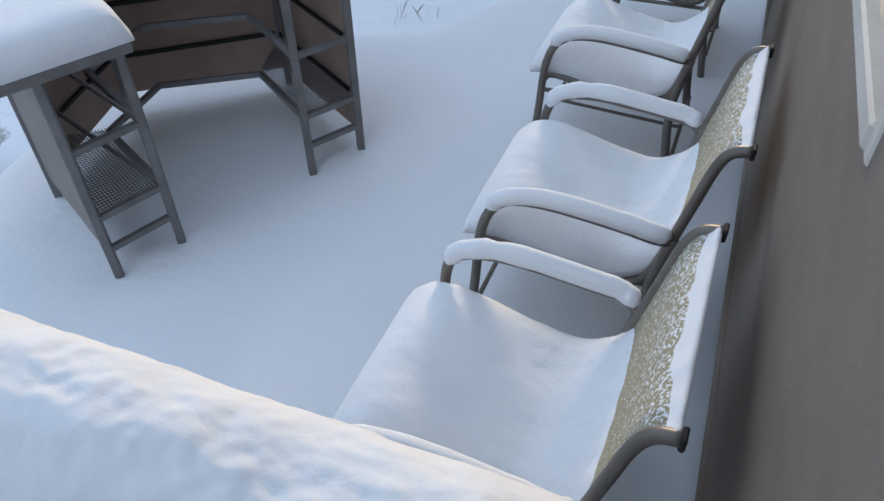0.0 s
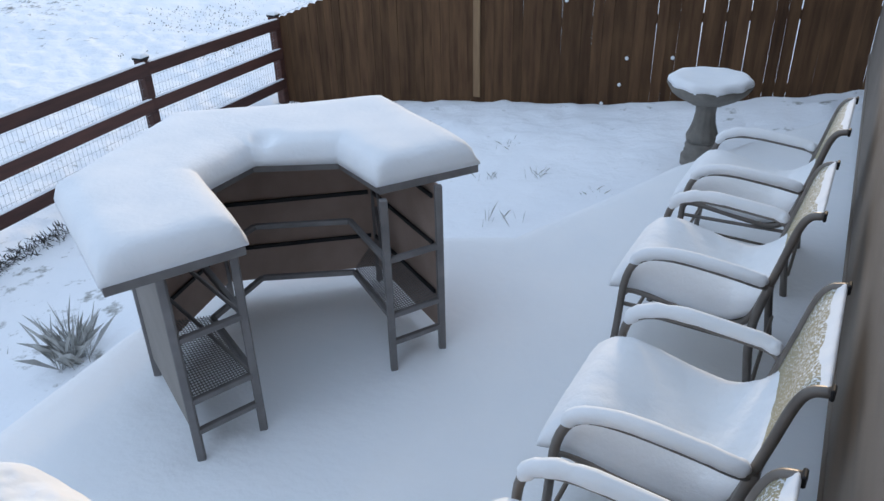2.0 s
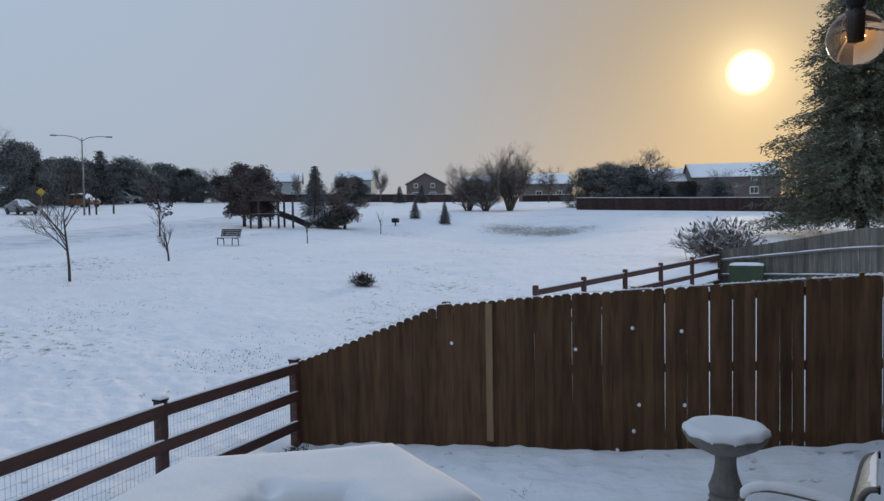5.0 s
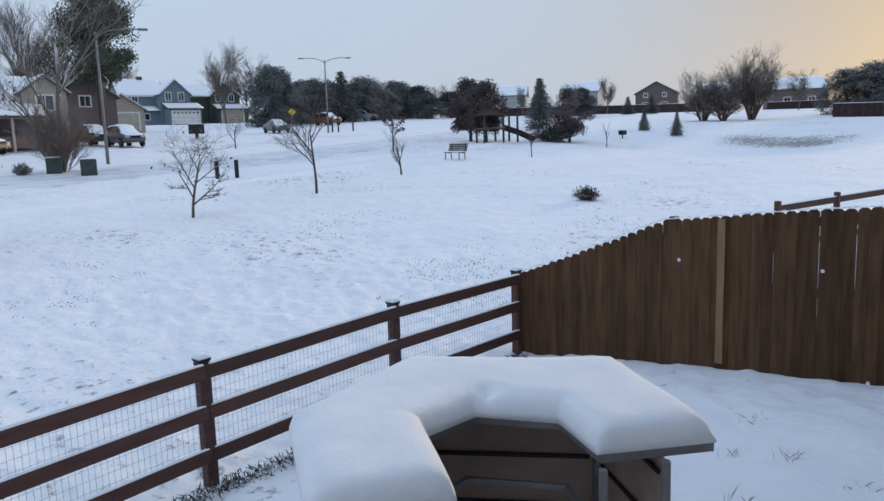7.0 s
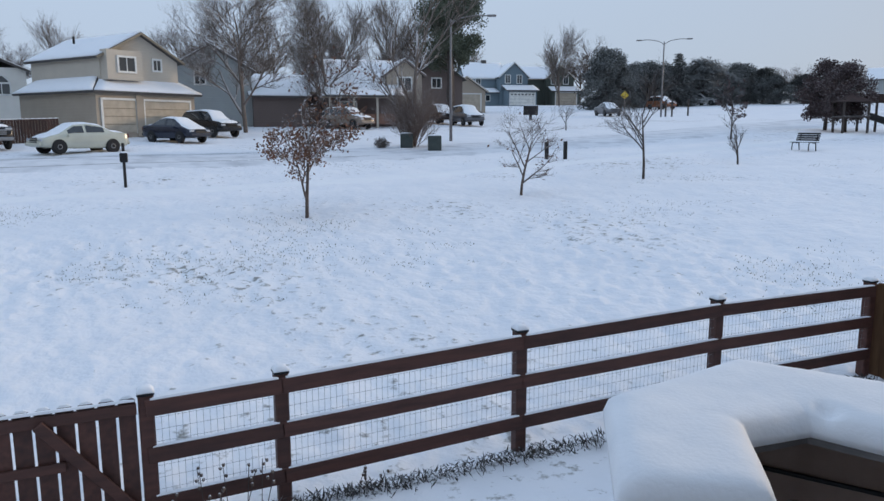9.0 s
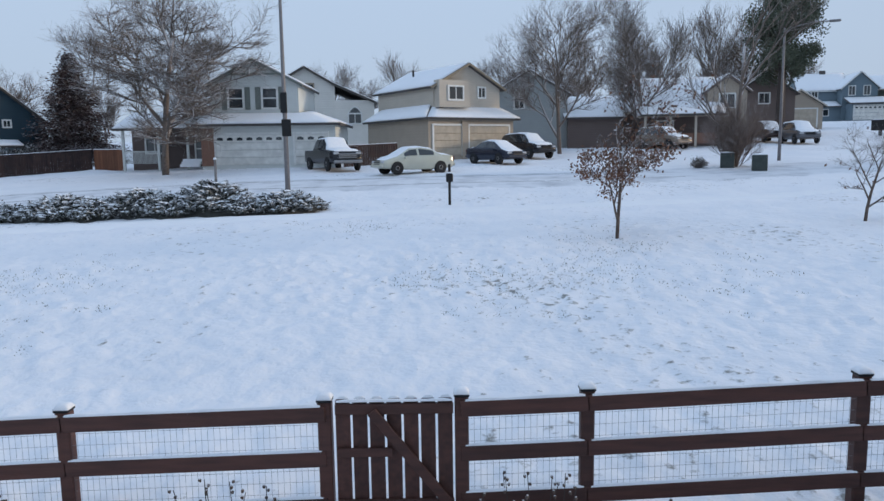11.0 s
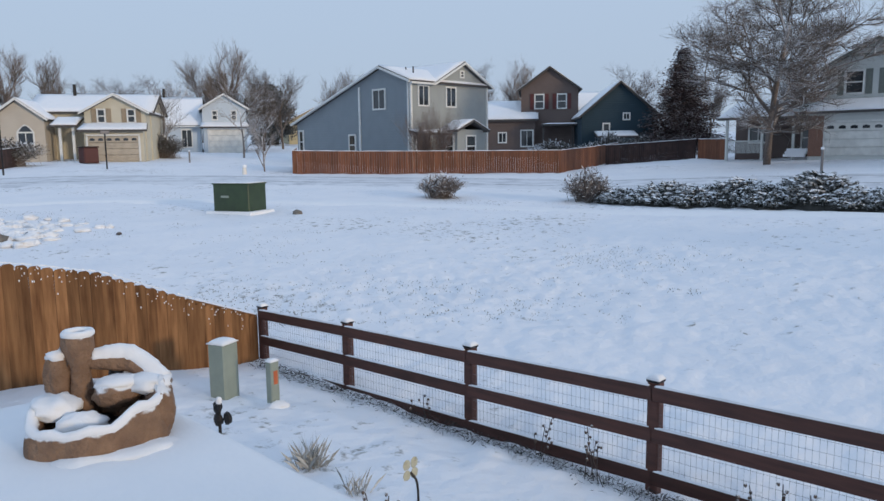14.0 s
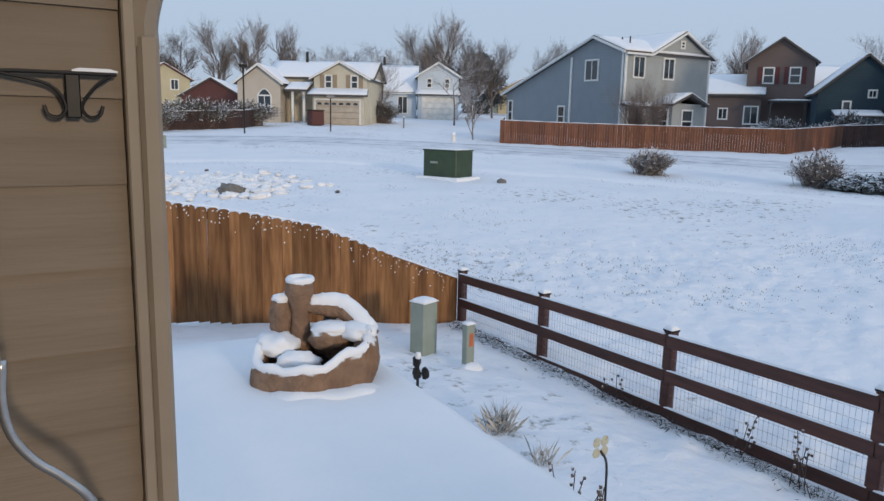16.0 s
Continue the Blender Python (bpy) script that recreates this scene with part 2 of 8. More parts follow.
PURPLE = mat("purple_twigs", (0.098, 0.066, 0.062), 0.85, color2=(0.070, 0.048, 0.047), scale=5, bump=0, per_island=0.4, snow=0.3, snow_lo=0.6, snow_hi=1.1)
JUNIPER_FILL = mat("juniper_filler", (0.035, 0.036, 0.032), 0.95, color2=(0.05, 0.05, 0.045), scale=9, bump=0.5)
JUNIPER = mat("juniper_sprays", (0.075, 0.080, 0.060), 0.85, color2=(0.05, 0.055, 0.045), scale=5, bump=0, per_island=0.4, snow=0.55, snow_lo=0.4, snow_hi=0.95)
HEDGE = mat("snowy_hedge_sprays", (0.095, 0.090, 0.078), 0.85, color2=(0.06, 0.058, 0.05), scale=5, bump=0, per_island=0.4, snow=0.9, snow_lo=0.1, snow_hi=0.7)
DRYGRASS = mat("dry_grass", (0.50, 0.50, 0.48), 0.85, color2=(0.34, 0.33, 0.30), scale=9, bump=0, per_island=0.4, snow=0.8, snow_lo=0.1, snow_hi=0.6)
GRASS = mat("field_grass", (0.20, 0.19, 0.15), 0.9, color2=(0.13, 0.125, 0.10), scale=9, bump=0, per_island=0.4)
ROADM = mat("packed_snow_road", (0.74, 0.76, 0.80), 0.6, color2=(0.48, 0.50, 0.54), scale=0.9, stretch=(1, 1, 1), lo=0.45, hi=0.75, bump=0.3, bump_scale=6, dist=0.03)
ASPHALT = mat("wet_asphalt", (0.16, 0.165, 0.175), 0.5, color2=(0.42, 0.44, 0.47), scale=1.2, lo=0.4, hi=0.6, bump=0.2)
TYRE = mat("tyre_rubber", (0.015, 0.015, 0.016), 0.8, bump=0.1)
RIM = mat("wheel_rim", (0.35, 0.35, 0.36), 0.35, 0.8, bump=0)
ROOFING = mat("roof_shingle", (0.10, 0.09, 0.085), 0.9, color2=(0.07, 0.065, 0.06), scale=6, bump=0.3)
YELLOW_SIGN = mat("yellow_sign", (0.75, 0.52, 0.04), 0.5, bump=0)
HEADLIGHT = mat("headlight_glass", (0.55, 0.56, 0.58), 0.15, 0.3, bump=0)


def house_paint(name, color):
    """Painted lap siding seen from far: thin shadow lines every 0.2 m."""
    m = mat(name, color, 0.75, color2=[c * 0.9 for c in color], scale=1.2, lo=0.3, hi=0.7, bump=0, big=0.08)
    n, l = m.node_tree.nodes, m.node_tree.links
    co = n.new("ShaderNodeTexCoord")
    wv = n.new("ShaderNodeTexWave")
    wv.wave_type, wv.bands_direction, wv.wave_profile = "BANDS", "Z", "SAW"
    wv.inputs["Scale"].default_value = 1.57
    l.new(co.outputs["Object"], wv.inputs["Vector"])
    bp = n.new("ShaderNodeBump")
    bp.inputs["Strength"].default_value, bp.inputs["Distance"].default_value = 0.5, 0.02
    l.new(wv.outputs["Fac"], bp.inputs["Height"])
    l.new(bp.outputs[0], n["Principled BSDF"].inputs["Normal"])
    return m


def paint(name, color):
    return mat(name, color, 0.25, 0.3, color2=[c * 0.9 for c in color], scale=1.5, bump=0, spec=0.6)


GLASS = bpy.data.materials.new("window_glass")
GLASS.use_nodes = True
gb = GLASS.node_tree.nodes["Principled BSDF"]
gb.inputs["Base Color"].default_value = (0.025, 0.03, 0.035, 1)
gb.inputs["Roughness"].default_value, gb.inputs["Specular IOR Level"].default_value = 0.05, 0.9
PANE = bpy.data.materials.new("clear_pane")
PANE.use_nodes = True
gb = PANE.node_tree.nodes["Principled BSDF"]
gb.inputs["Base Color"].default_value = (0.20, 0.22, 0.23, 1)
gb.inputs["Roughness"].default_value, gb.inputs["Specular IOR Level"].default_value, gb.inputs["Metallic"].default_value = 0.02, 1.0, 0.6


# sling cloth and snow that clings to it in specks
def speckled(name, base, amount):
    m = mat(name, base, 0.85, color2=[c * 0.7 for c in base], scale=180, lo=0.4, hi=0.6, bump=0.6, bump_scale=200, dist=0.002, spec=0.2)
    n, l = m.node_tree.nodes, m.node_tree.links
    b = n["Principled BSDF"]
    src = b.inputs["Base Color"].links[0].from_socket
    co = n.new("ShaderNodeTexCoord")
    sep = n.new("ShaderNodeSeparateXYZ")
    l.new(co.outputs["Object"], sep.inputs[0])
    mr = n.new("ShaderNodeMapRange")
    mr.inputs["From Min"].default_value, mr.inputs["From Max"].default_value = 0.60, 0.92
    mr.inputs["To Min"].default_value, mr.inputs["To Max"].default_value = -0.01, amount
    l.new(sep.outputs["Z"], mr.inputs["Value"])
    t = n.new("ShaderNodeTexNoise")
    t.inputs["Scale"].default_value, t.inputs["Detail"].default_value = 120, 4
    l.new(co.outputs["Object"], t.inputs["Vector"])
    ad = n.new("ShaderNodeMath")
    l.new(t.outputs["Fac"], ad.inputs[0])
    l.new(mr.outputs[0], ad.inputs[1])
    gt = n.new("ShaderNodeMapRange")
    gt.inputs["From Min"].default_value, gt.inputs["From Max"].default_value = 0.61, 0.66
    l.new(ad.outputs[0], gt.inputs["Value"])
    mx = n.new("ShaderNodeMix")
    mx.data_type = "RGBA"
    mx.inputs["B"].default_value = (0.82, 0.83, 0.85, 1)
    l.new(gt.outputs[0], mx.inputs["Factor"])
    l.new(src, mx.inputs["A"])
    l.new(mx.outputs["Result"], b.inputs["Base Color"])
    return m


SLING_SNOW = speckled("sling_with_snow_specks", (0.46, 0.405, 0.275), 0.10)


# dark flecks in the field's thin snow: grass breaking through, and dimple shade put into the colour
def fleck_field():
    m = FIELD
    n, l = m.node_tree.nodes, m.node_tree.links
    b = n["Principled BSDF"]
    src = b.inputs["Base Color"].links[0].from_socket
    co = n.new("ShaderNodeTexCoord")
    big = n.new("ShaderNodeTexNoise")
    big.inputs["Scale"].default_value, big.inputs["Detail"].default_value = 0.16, 3
    l.new(co.outputs["Object"], big.inputs["Vector"])
    fine = n.new("ShaderNodeTexNoise")
    fine.inputs["Scale"].default_value, fine.inputs["Detail"].default_value = 4.5, 6
    fine.inputs["Roughness"].default_value = 0.65
    l.new(co.outputs["Object"], fine.inputs["Vector"])
    ad = n.new("ShaderNodeMath")
    ad.operation = "MULTIPLY_ADD"
    ad.inputs[1].default_value = 0.55
    l.new(big.outputs["Fac"], ad.inputs[0])
    l.new(fine.outputs["Fac"], ad.inputs[2])
    # the hollow of the park, where wind has laid the withered grass bare
    mp = n.new("ShaderNodeMapping")
    mp.inputs["Location"].default_value, mp.inputs["Scale"].default_value = (19 / 8.5, -65.5 / 5.5, 0), (1 / 8.5, 1 / 5.5, 0)
    l.new(co.outputs["Object"], mp.inputs[0])
    far_off = n.new("ShaderNodeVectorMath")
    far_off.operation = "LENGTH"
    l.new(mp.outputs[0], far_off.inputs[0])
    bare = n.new("ShaderNodeMapRange")
    bare.inputs["From Min"].default_value, bare.inputs["From Max"].default_value = 1.0, 0.35
    bare.inputs["To Max"].default_value = 0.26
    l.new(far_off.outputs["Value"], bare.inputs["Value"])
    both = n.new("ShaderNodeMath")
    l.new(ad.outputs[0], both.inputs[0])
    l.new(bare.outputs[0], both.inputs[1])
    gt = n.new("ShaderNodeMapRange")
    gt.inputs["From Min"].default_value, gt.inputs["From Max"].default_value, gt.inputs["To Max"].default_value = 0.905, 1.01, 0.8
    l.new(both.outputs[0], gt.inputs["Value"])
    mx = n.new("ShaderNodeMix")
    mx.data_type = "RGBA"
    mx.inputs["B"].default_value = (0.16, 0.15, 0.12, 1)
    l.new(gt.outputs[0], mx.inputs["Factor"])
    l.new(src, mx.inputs["A"])
    l.new(mx.outputs["Result"], b.inputs["Base Color"])


fleck_field()


# ---- mesh tools ----
class Buf:
    """Vertices and faces of one mesh."""

    def __init__(self):
        self.v, self.f = [], []

    def add(self, verts, faces):
        o = len(self.v)
        self.v.extend(tuple(p) for p in verts)
        self.f.extend(tuple(i + o for i in face) for face in faces)
        return self


def mesh_of(name, buf, material, smooth=False):
    me = bpy.data.meshes.new(name)
    me.from_pydata(buf.v, [], buf.f)
    me.materials.append(material)
    if smooth:
        me.polygons.foreach_set("use_smooth", [True] * len(me.polygons))
    me.update()
    return me


def part(name, buf, material, parent, label="", smooth=False):
    ob = new(name, mesh_of(name, buf, material, smooth))
    ob.parent = parent
    if label:
        tagged(ob, label)
    return ob


def thing(name, label, category, m=None, group="", kind=""):
    ob = new(name)
    ob.empty_display_size = 0.1
    if m is not None:
        ob.matrix_basis = m
    return tagged(ob, label, category, group, kind)


def solid(name, buf, material, label, category, m=None, group="", kind="", smooth=False):
    ob = new(name, mesh_of(name, buf, material, smooth))
    if m is not None:
        ob.matrix_basis = m
    return tagged(ob, label, category, group, kind)


def box(buf, c, s, b=0.0, rz=0.0, rx=0.0, ry=0.0):
    """A box of size s about c, with chamfered edges of width b."""
    rot = Euler((radians(rx), radians(ry), radians(rz))).to_matrix()
    h = [x / 2 for x in s]
    if b <= 0:
        vs = [(x * h[0], y * h[1], z * h[2]) for x in (-1, 1) for y in (-1, 1) for z in (-1, 1)]
        fs = [(0, 1, 3, 2), (4, 6, 7, 5), (0, 4, 5, 1), (2, 3, 7, 6), (0, 2, 6, 4), (1, 5, 7, 3)]
    else:
        b = min(b, min(h) * 0.9)
        vs, idx = [], {}
        for sx in (-1, 1):
            for sy in (-1, 1):
                for sz in (-1, 1):
                    for axis in range(3):
                        p = [sx * (h[0] - b), sy * (h[1] - b), sz * (h[2] - b)]
                        p[axis] = (sx, sy, sz)[axis] * h[axis]
                        idx[sx, sy, sz, axis] = len(vs)
                        vs.append(p)
        fs = []
        for axis in range(3):
            o = [a for a in range(3) if a != axis]
            for sg in (-1, 1):
                q = []
                for a, c2 in ((-1, -1), (1, -1), (1, 1), (-1, 1)):
                    k = [0, 0, 0]
                    k[axis], k[o[0]], k[o[1]] = sg, a, c2
                    q.append(idx[k[0], k[1], k[2], axis])
                fs.append(tuple(q if (sg > 0) == (axis != 1) else reversed(q)))
        for axis in range(3):
            o = [a for a in range(3) if a != axis]
            for a in (-1, 1):
                for c2 in (-1, 1):
                    k1, k2 = [0, 0, 0], [0, 0, 0]
                    k1[o[0]] = k2[o[0]] = a
                    k1[o[1]] = k2[o[1]] = c2
                    k1[axis], k2[axis] = -1, 1
                    fs.append((idx[(*k1, o[0])], idx[(*k2, o[0])], idx[(*k2, o[1])], idx[(*k1, o[1])]))
        for sx in (-1, 1):
            for sy in (-1, 1):
                for sz in (-1, 1):
                    fs.append(tuple(idx[sx, sy, sz, a] for a in range(3)))
    buf.add([rot @ Vector(p) + Vector(c) for p in vs], fs)
    return buf


def tube(buf, pts, radius, n=8, cap=True, flat=1.0):
    """A tube along points; radius is one number or one for each point."""
    pts = [Vector(p) for p in pts]
    rs = radius if isinstance(radius, (list, tuple)) else [radius] * len(pts)
    vs, fs, side = [], [], None
    for i, p in enumerate(pts):
        d = (pts[min(i + 1, len(pts) - 1)] - pts[max(i - 1, 0)]).normalized()
        if side is None:
            side = d.orthogonal().normalized()
        side = (side - d * side.dot(d)).normalized()
        up = d.cross(side)
        for k in range(n):
            a = 2 * math.pi * k / n
            vs.append(p + side * (math.cos(a) * rs[i]) + up * (math.sin(a) * rs[i] * flat))
    for i in range(len(pts) - 1):
        for k in range(n):
            fs.append((i * n + k, i * n + (k + 1) % n, (i + 1) * n + (k + 1) % n, (i + 1) * n + k))
    if cap:
        fs.append(tuple(reversed(range(n))))
        fs.append(tuple((len(pts) - 1) * n + k for k in range(n)))
    buf.add(vs, fs)
    return buf


def bend(pts, steps=5):
    """The same polyline with its corners rounded (Catmull-Rom)."""
    p = [Vector(q) for q in pts]
    p = [p[0] * 2 - p[1], *p, p[-1] * 2 - p[-2]]
    out = []
    for i in range(1, len(p) - 2):
        a, b, c, d = p[i - 1], p[i], p[i + 1], p[i + 2]
        for k in range(steps):
            t = k / steps
            out.append(0.5 * (2 * b + (c - a) * t + (2 * a - 5 * b + 4 * c - d) * t * t + (3 * b - a - 3 * c + d) * t ** 3))
    return out + [p[-2]]


def sheet(buf, fn, nu, nv, thick):
    """A closed pad over u, v in 0..1: fn gives the underside, thick(u, v) its height."""
    top = [fn(i / nu, j / nv) + Vector((0, 0, thick(i / nu, j / nv))) for i in range(nu + 1) for j in range(nv + 1)]
    low = [fn(i / nu, j / nv) for i in range(nu + 1) for j in range(nv + 1)]
    w, o = nv + 1, len(top)
    fs = []
    for i in range(nu):
        for j in range(nv):
            a = i * w + j
            fs.append((a, a + w, a + w + 1, a + 1))
            fs.append((o + a, o + a + 1, o + a + w + 1, o + a + w))
    rim = [i * w for i in range(nu + 1)] + [nu * w + j for j in range(1, nv + 1)] + [i * w + nv for i in range(nu - 1, -1, -1)] + [j for j in range(nv - 1, 0, -1)]
    for a, b in zip(rim, rim[1:] + rim[:1]):
        fs.append((b, a, o + a, o + b))
    buf.add(top + low, fs)
    return buf


def puff(u, v, power=4.0):
    """1 in the middle of a pad, falling round to 0.25 at its rim."""
    a, b = abs(2 * u - 1), abs(2 * v - 1)
    return 0.25 + 0.75 * math.sqrt(max(0.0, 1 - a ** power)) * math.sqrt(max(0.0, 1 - b ** power))


def nz(x, y, z=0.0, s=1.0):
    return noise.noise((x * s, y * s, z * s))


def snow_bar(buf, p0, p1, width, high, n=10, lump=0.15, over=0.0):
    """Snow that lies along a rail from p0 to p1."""
    p0, p1 = Vector(p0), Vector(p1)
    d = p1 - p0
    side = Vector((-d.y, d.x, 0)).normalized()

    def fn(u, v):
        k = 1 + 0.12 * nz(p0.x + u * d.length * 3, p0.y + v, 7)
        return p0 + d * u + side * ((v - 0.5) * width * k)

    return sheet(buf, fn, n, 6, lambda u, v: high * (0.15 + 0.85 * math.sqrt(max(0, 1 - abs(2 * v - 1) ** 2.2))) * (1 + lump * nz(p0.x * 3 + u * d.length * 5, p0.y * 3, 3)) * (0.5 + 0.5 * min(1, min(u, 1 - u) * n)))


# ---- terrain ----
SLOPE_AZ = (-180, -140, -90, 0, 45, 90, 105, 122, 140, 160, 180)
SLOPE = (0.034, 0.02, 0.02, 0.045, 0.057, 0.056, 0.05, 0.034, 0.037, 0.043, 0.034)


def smooth(a, b, v):
    t = np.clip((v - a) / (b - a), 0, 1)
    return t * t * (3 - 2 * t)


def ground(x, y):
    """Height of the snow outside the patio: a yard inside the fences, and land that rises away from it."""
    r, az = np.hypot(x, y), np.degrees(np.arctan2(-x, y))
    reach = np.where(r < 120, r, 120 + 55 * (1 - np.exp(-np.maximum(r - 120, 0) / 55)))
    far = -1.0 + np.interp(az, SLOPE_AZ, SLOPE) * np.maximum(0, reach - 6.5)
    far = far - 1.3 * np.exp(-(((x + 19) / 9) ** 2 + ((y - 58) / 14) ** 2))
    yard = -1.0 + 0.12 * (x + 5.95) + 0.08 * smooth(-1, 8.5, y)
    w = smooth(-6.6, -5.6, x) * smooth(9.6, 8.2, y) * smooth(-11.0, -9.4, y)
    return far * (1 - w) + yard * w


def g(x, y):
    return float(ground(np.float64(x), np.float64(y)))


def on(x, y, rz=0.0, dz=0.0):
    return pose(x, y, g(x, y) + dz, 0, 0, rz)


rings = [0.0] + list(np.geomspace(1.0, 6.0, 24)) + list(np.geomspace(6.15, 60, 190)) + list(np.geomspace(62, 1500, 60))
SEG = 900
gv, gf = [(0.0, 0.0, -1.2)], []
angs = np.linspace(0, 2 * np.pi, SEG, endpoint=False)
for r in rings[1:]:
    xs, ys = -r * np.sin(angs), r * np.cos(angs)
    zs = ground(xs, ys)
    if r < 70:
        rough = 0.036 if r > 6.6 else 0.02
        zs = zs + [rough * noise.noise((x * 2.2, y * 2.2, 0.3)) + (0.5 * rough + (0.060 * max(0.0, noise.noise((x * 0.15, y * 0.15, 5)) + 0.25) + 0.028 * math.exp(-((r - 15.5) / 4.0) ** 2) if r > 6.6 else 0)) * noise.noise((x * 4.6, y * 4.6, 4.1)) + 0.06 * noise.noise((x * 0.35, y * 0.35, 9)) for x, y in zip(xs, ys)]
    gv.extend(zip(xs.tolist(), ys.tolist(), np.asarray(zs).tolist()))
for k in range(SEG):
    gf.append((0, 1 + k, 1 + (k + 1) % SEG))
for i in range(len(rings) - 2):
    a, b = 1 + i * SEG, 1 + (i + 1) * SEG
    gf.extend((a + k, b + k, b + (k + 1) % SEG, a + (k + 1) % SEG) for k in range(SEG))
gbuf = Buf()
gbuf.v, gbuf.f = gv, gf
solid("ground", gbuf, FIELD, "snow-covered lawn and park with dead grass showing through", "ground", kind="structure", smooth=True)


def ribbon(pts, width, lift, steps=12, cross=6, crown=0.0):
    """A strip laid over the terrain along points."""
    line = bend([(x, y, 0) for x, y in pts], steps)
    b = Buf()
    vs, fs = [], []
    for i, p in enumerate(line):
        d = (line[min(i + 1, len(line) - 1)] - line[max(i - 1, 0)]).normalized()
        s = Vector((-d.y, d.x, 0))
        for j in range(cross + 1):
            q = p + s * (width * (j / cross - 0.5))
            edge = 1 if 0 < j < cross else 0
            vs.append((q.x, q.y, g(q.x, q.y) + (lift if edge else lift - 0.12)))
    w = cross + 1
    for i in range(len(line) - 1):
        for j in range(cross):
            fs.append((i * w + j, i * w + j + 1, (i + 1) * w + j + 1, (i + 1) * w + j))
    return b.add(vs, fs)


STREET = [(-62, 110), (-50, 70), (-41, 35), (-37.5, 12), (-37, -4), (-35.5, -18), (-30, -31), (-19, -42), (-2, -49), (25, -53)]
solid("road", ribbon(STREET, 8.5, 0.05), ROADM, "street under packed snow with darker tyre tracks", "road", kind="structure", smooth=True)
WALKWAY = [(-45, 75), (-33, 40), (-27.5, 12), (-25.5, -4), (-24, -15), (-19.5, -25), (-10, -33), (10, -38)]
solid("pavement", ribbon(WALKWAY, 1.6, 0.05, cross=4), SNOW_SOFT, "pavement under smooth fresh snow", "pavement", kind="structure", smooth=True)
for k, off in enumerate((-1.9, 1.7)):
    line = [Vector((x, y, 0)) for x, y in STREET[3:]]
    moved = []
    for i, p in enumerate(line):
        d = (line[min(i + 1, len(line) - 1)] - line[max(i - 1, 0)]).normalized()
        moved.append((p.x - d.y * off, p.y + d.x * off))
    solid("tyre_track", ribbon(moved, 0.35, 0.056, cross=3), ASPHALT, "slushy grey tyre track along the snowy street", "tyre track", group="tyre tracks", kind="structure", smooth=True)


# raised patio with its drifted edge
def patio_north(x):
    return float(np.interp(x, (-3.0, -1.66, -1.2, -0.82, -0.36, 0.35, 1.4), (3.95, 3.98, 4.15, 4.85, 5.75, 6.72, 8.0)))


pv, pf = [], []
PX, PY = np.linspace(-3.7, 1.6, 90), np.linspace(-9.7, 9.2, 320)
for x in PX:
    for y in PY:
        over_w, over_n = -2.78 - x, (y - patio_north(x) + 0.12) * 0.8
        over_s = (-6.9 - y) * 0.3
        d = max(over_w, over_n, over_s)
        low = g(x, y) - 0.12
        drop = float(smooth(-0.10, 0.42 if d == over_w else 0.75, d))
        z = 0.012 * nz(x, y, 0, 1.1) + 0.004 * nz(x, y, 3, 6) + 0.03 * math.exp(-((x + 2.0) ** 2 + (y + 5.2) ** 2) / 0.5)
        for fx, fy in ((-1.33, 2.57), (-1.17, 2.79), (-1.8, 1.73), (-1.67, 1.98), (-2.21, 1.94)):
            z -= 0.025 * math.exp(-((x - fx) ** 2 + (y - fy) ** 2) / 0.004)
        z -= 0.05 * math.exp(-(((x + 1.75) / 0.42) ** 2 + ((y - 2.5) / 0.42) ** 2) ** 2)
        pv.append((float(x), float(y), z * (1 - drop) + low * drop))
W = len(PY)
for i in range(len(PX) - 1):
    for j in range(W - 1):
        a = i * W + j
        pf.append((a, a + W, a + W + 1, a + 1))
pbuf = Buf()
pbuf.v, pbuf.f = pv, pf
solid("patio", pbuf, SNOW_SOFT, "raised patio buried under smooth deep snow", "patio", kind="structure", smooth=True)


# ---- house walls beside the camera ----
def wall_x(y):
    return 0.357 + 0.099 * (y - 1.08)


WALL_YAW = -5.65
W1 = pose(0.357, 1.08, 0, 0, 0, WALL_YAW)
wall = thing("wall_east", "taupe painted house wall above a dark base strip", "wall", W1, kind="structure")
WIN_Y0, WIN_Y1, WIN_Z0, WIN_Z1 = -0.022, 1.75, 1.44, 2.75
b = Buf()
for y0, y1, z0, z1 in ((-1.4, WIN_Y0, 0.34, 5.2), (WIN_Y1, 7.2, 0.34, 5.2), (WIN_Y0, WIN_Y1, 0.34, WIN_Z0), (WIN_Y0, WIN_Y1, WIN_Z1, 5.2)):
    box(b, (0.10, (y0 + y1) / 2, (z0 + z1) / 2), (0.20, y1 - y0, z1 - z0))
part("wall_face", b, TAUPE, wall)
# dark strip below z 0.34, set back from the wall face
b = Buf()
box(b, (0.13, 2.9, -0.25), (0.18, 8.6, 1.18), 0.01)
part("foundation", b, WALL_BASE, wall, "dark base strip of the wall")
b = Buf()
box(b, (0.012, 2.9, 0.33), (0.05, 8.6, 0.035), 0.008)
part("drip_ledge", b, TAUPE, wall)

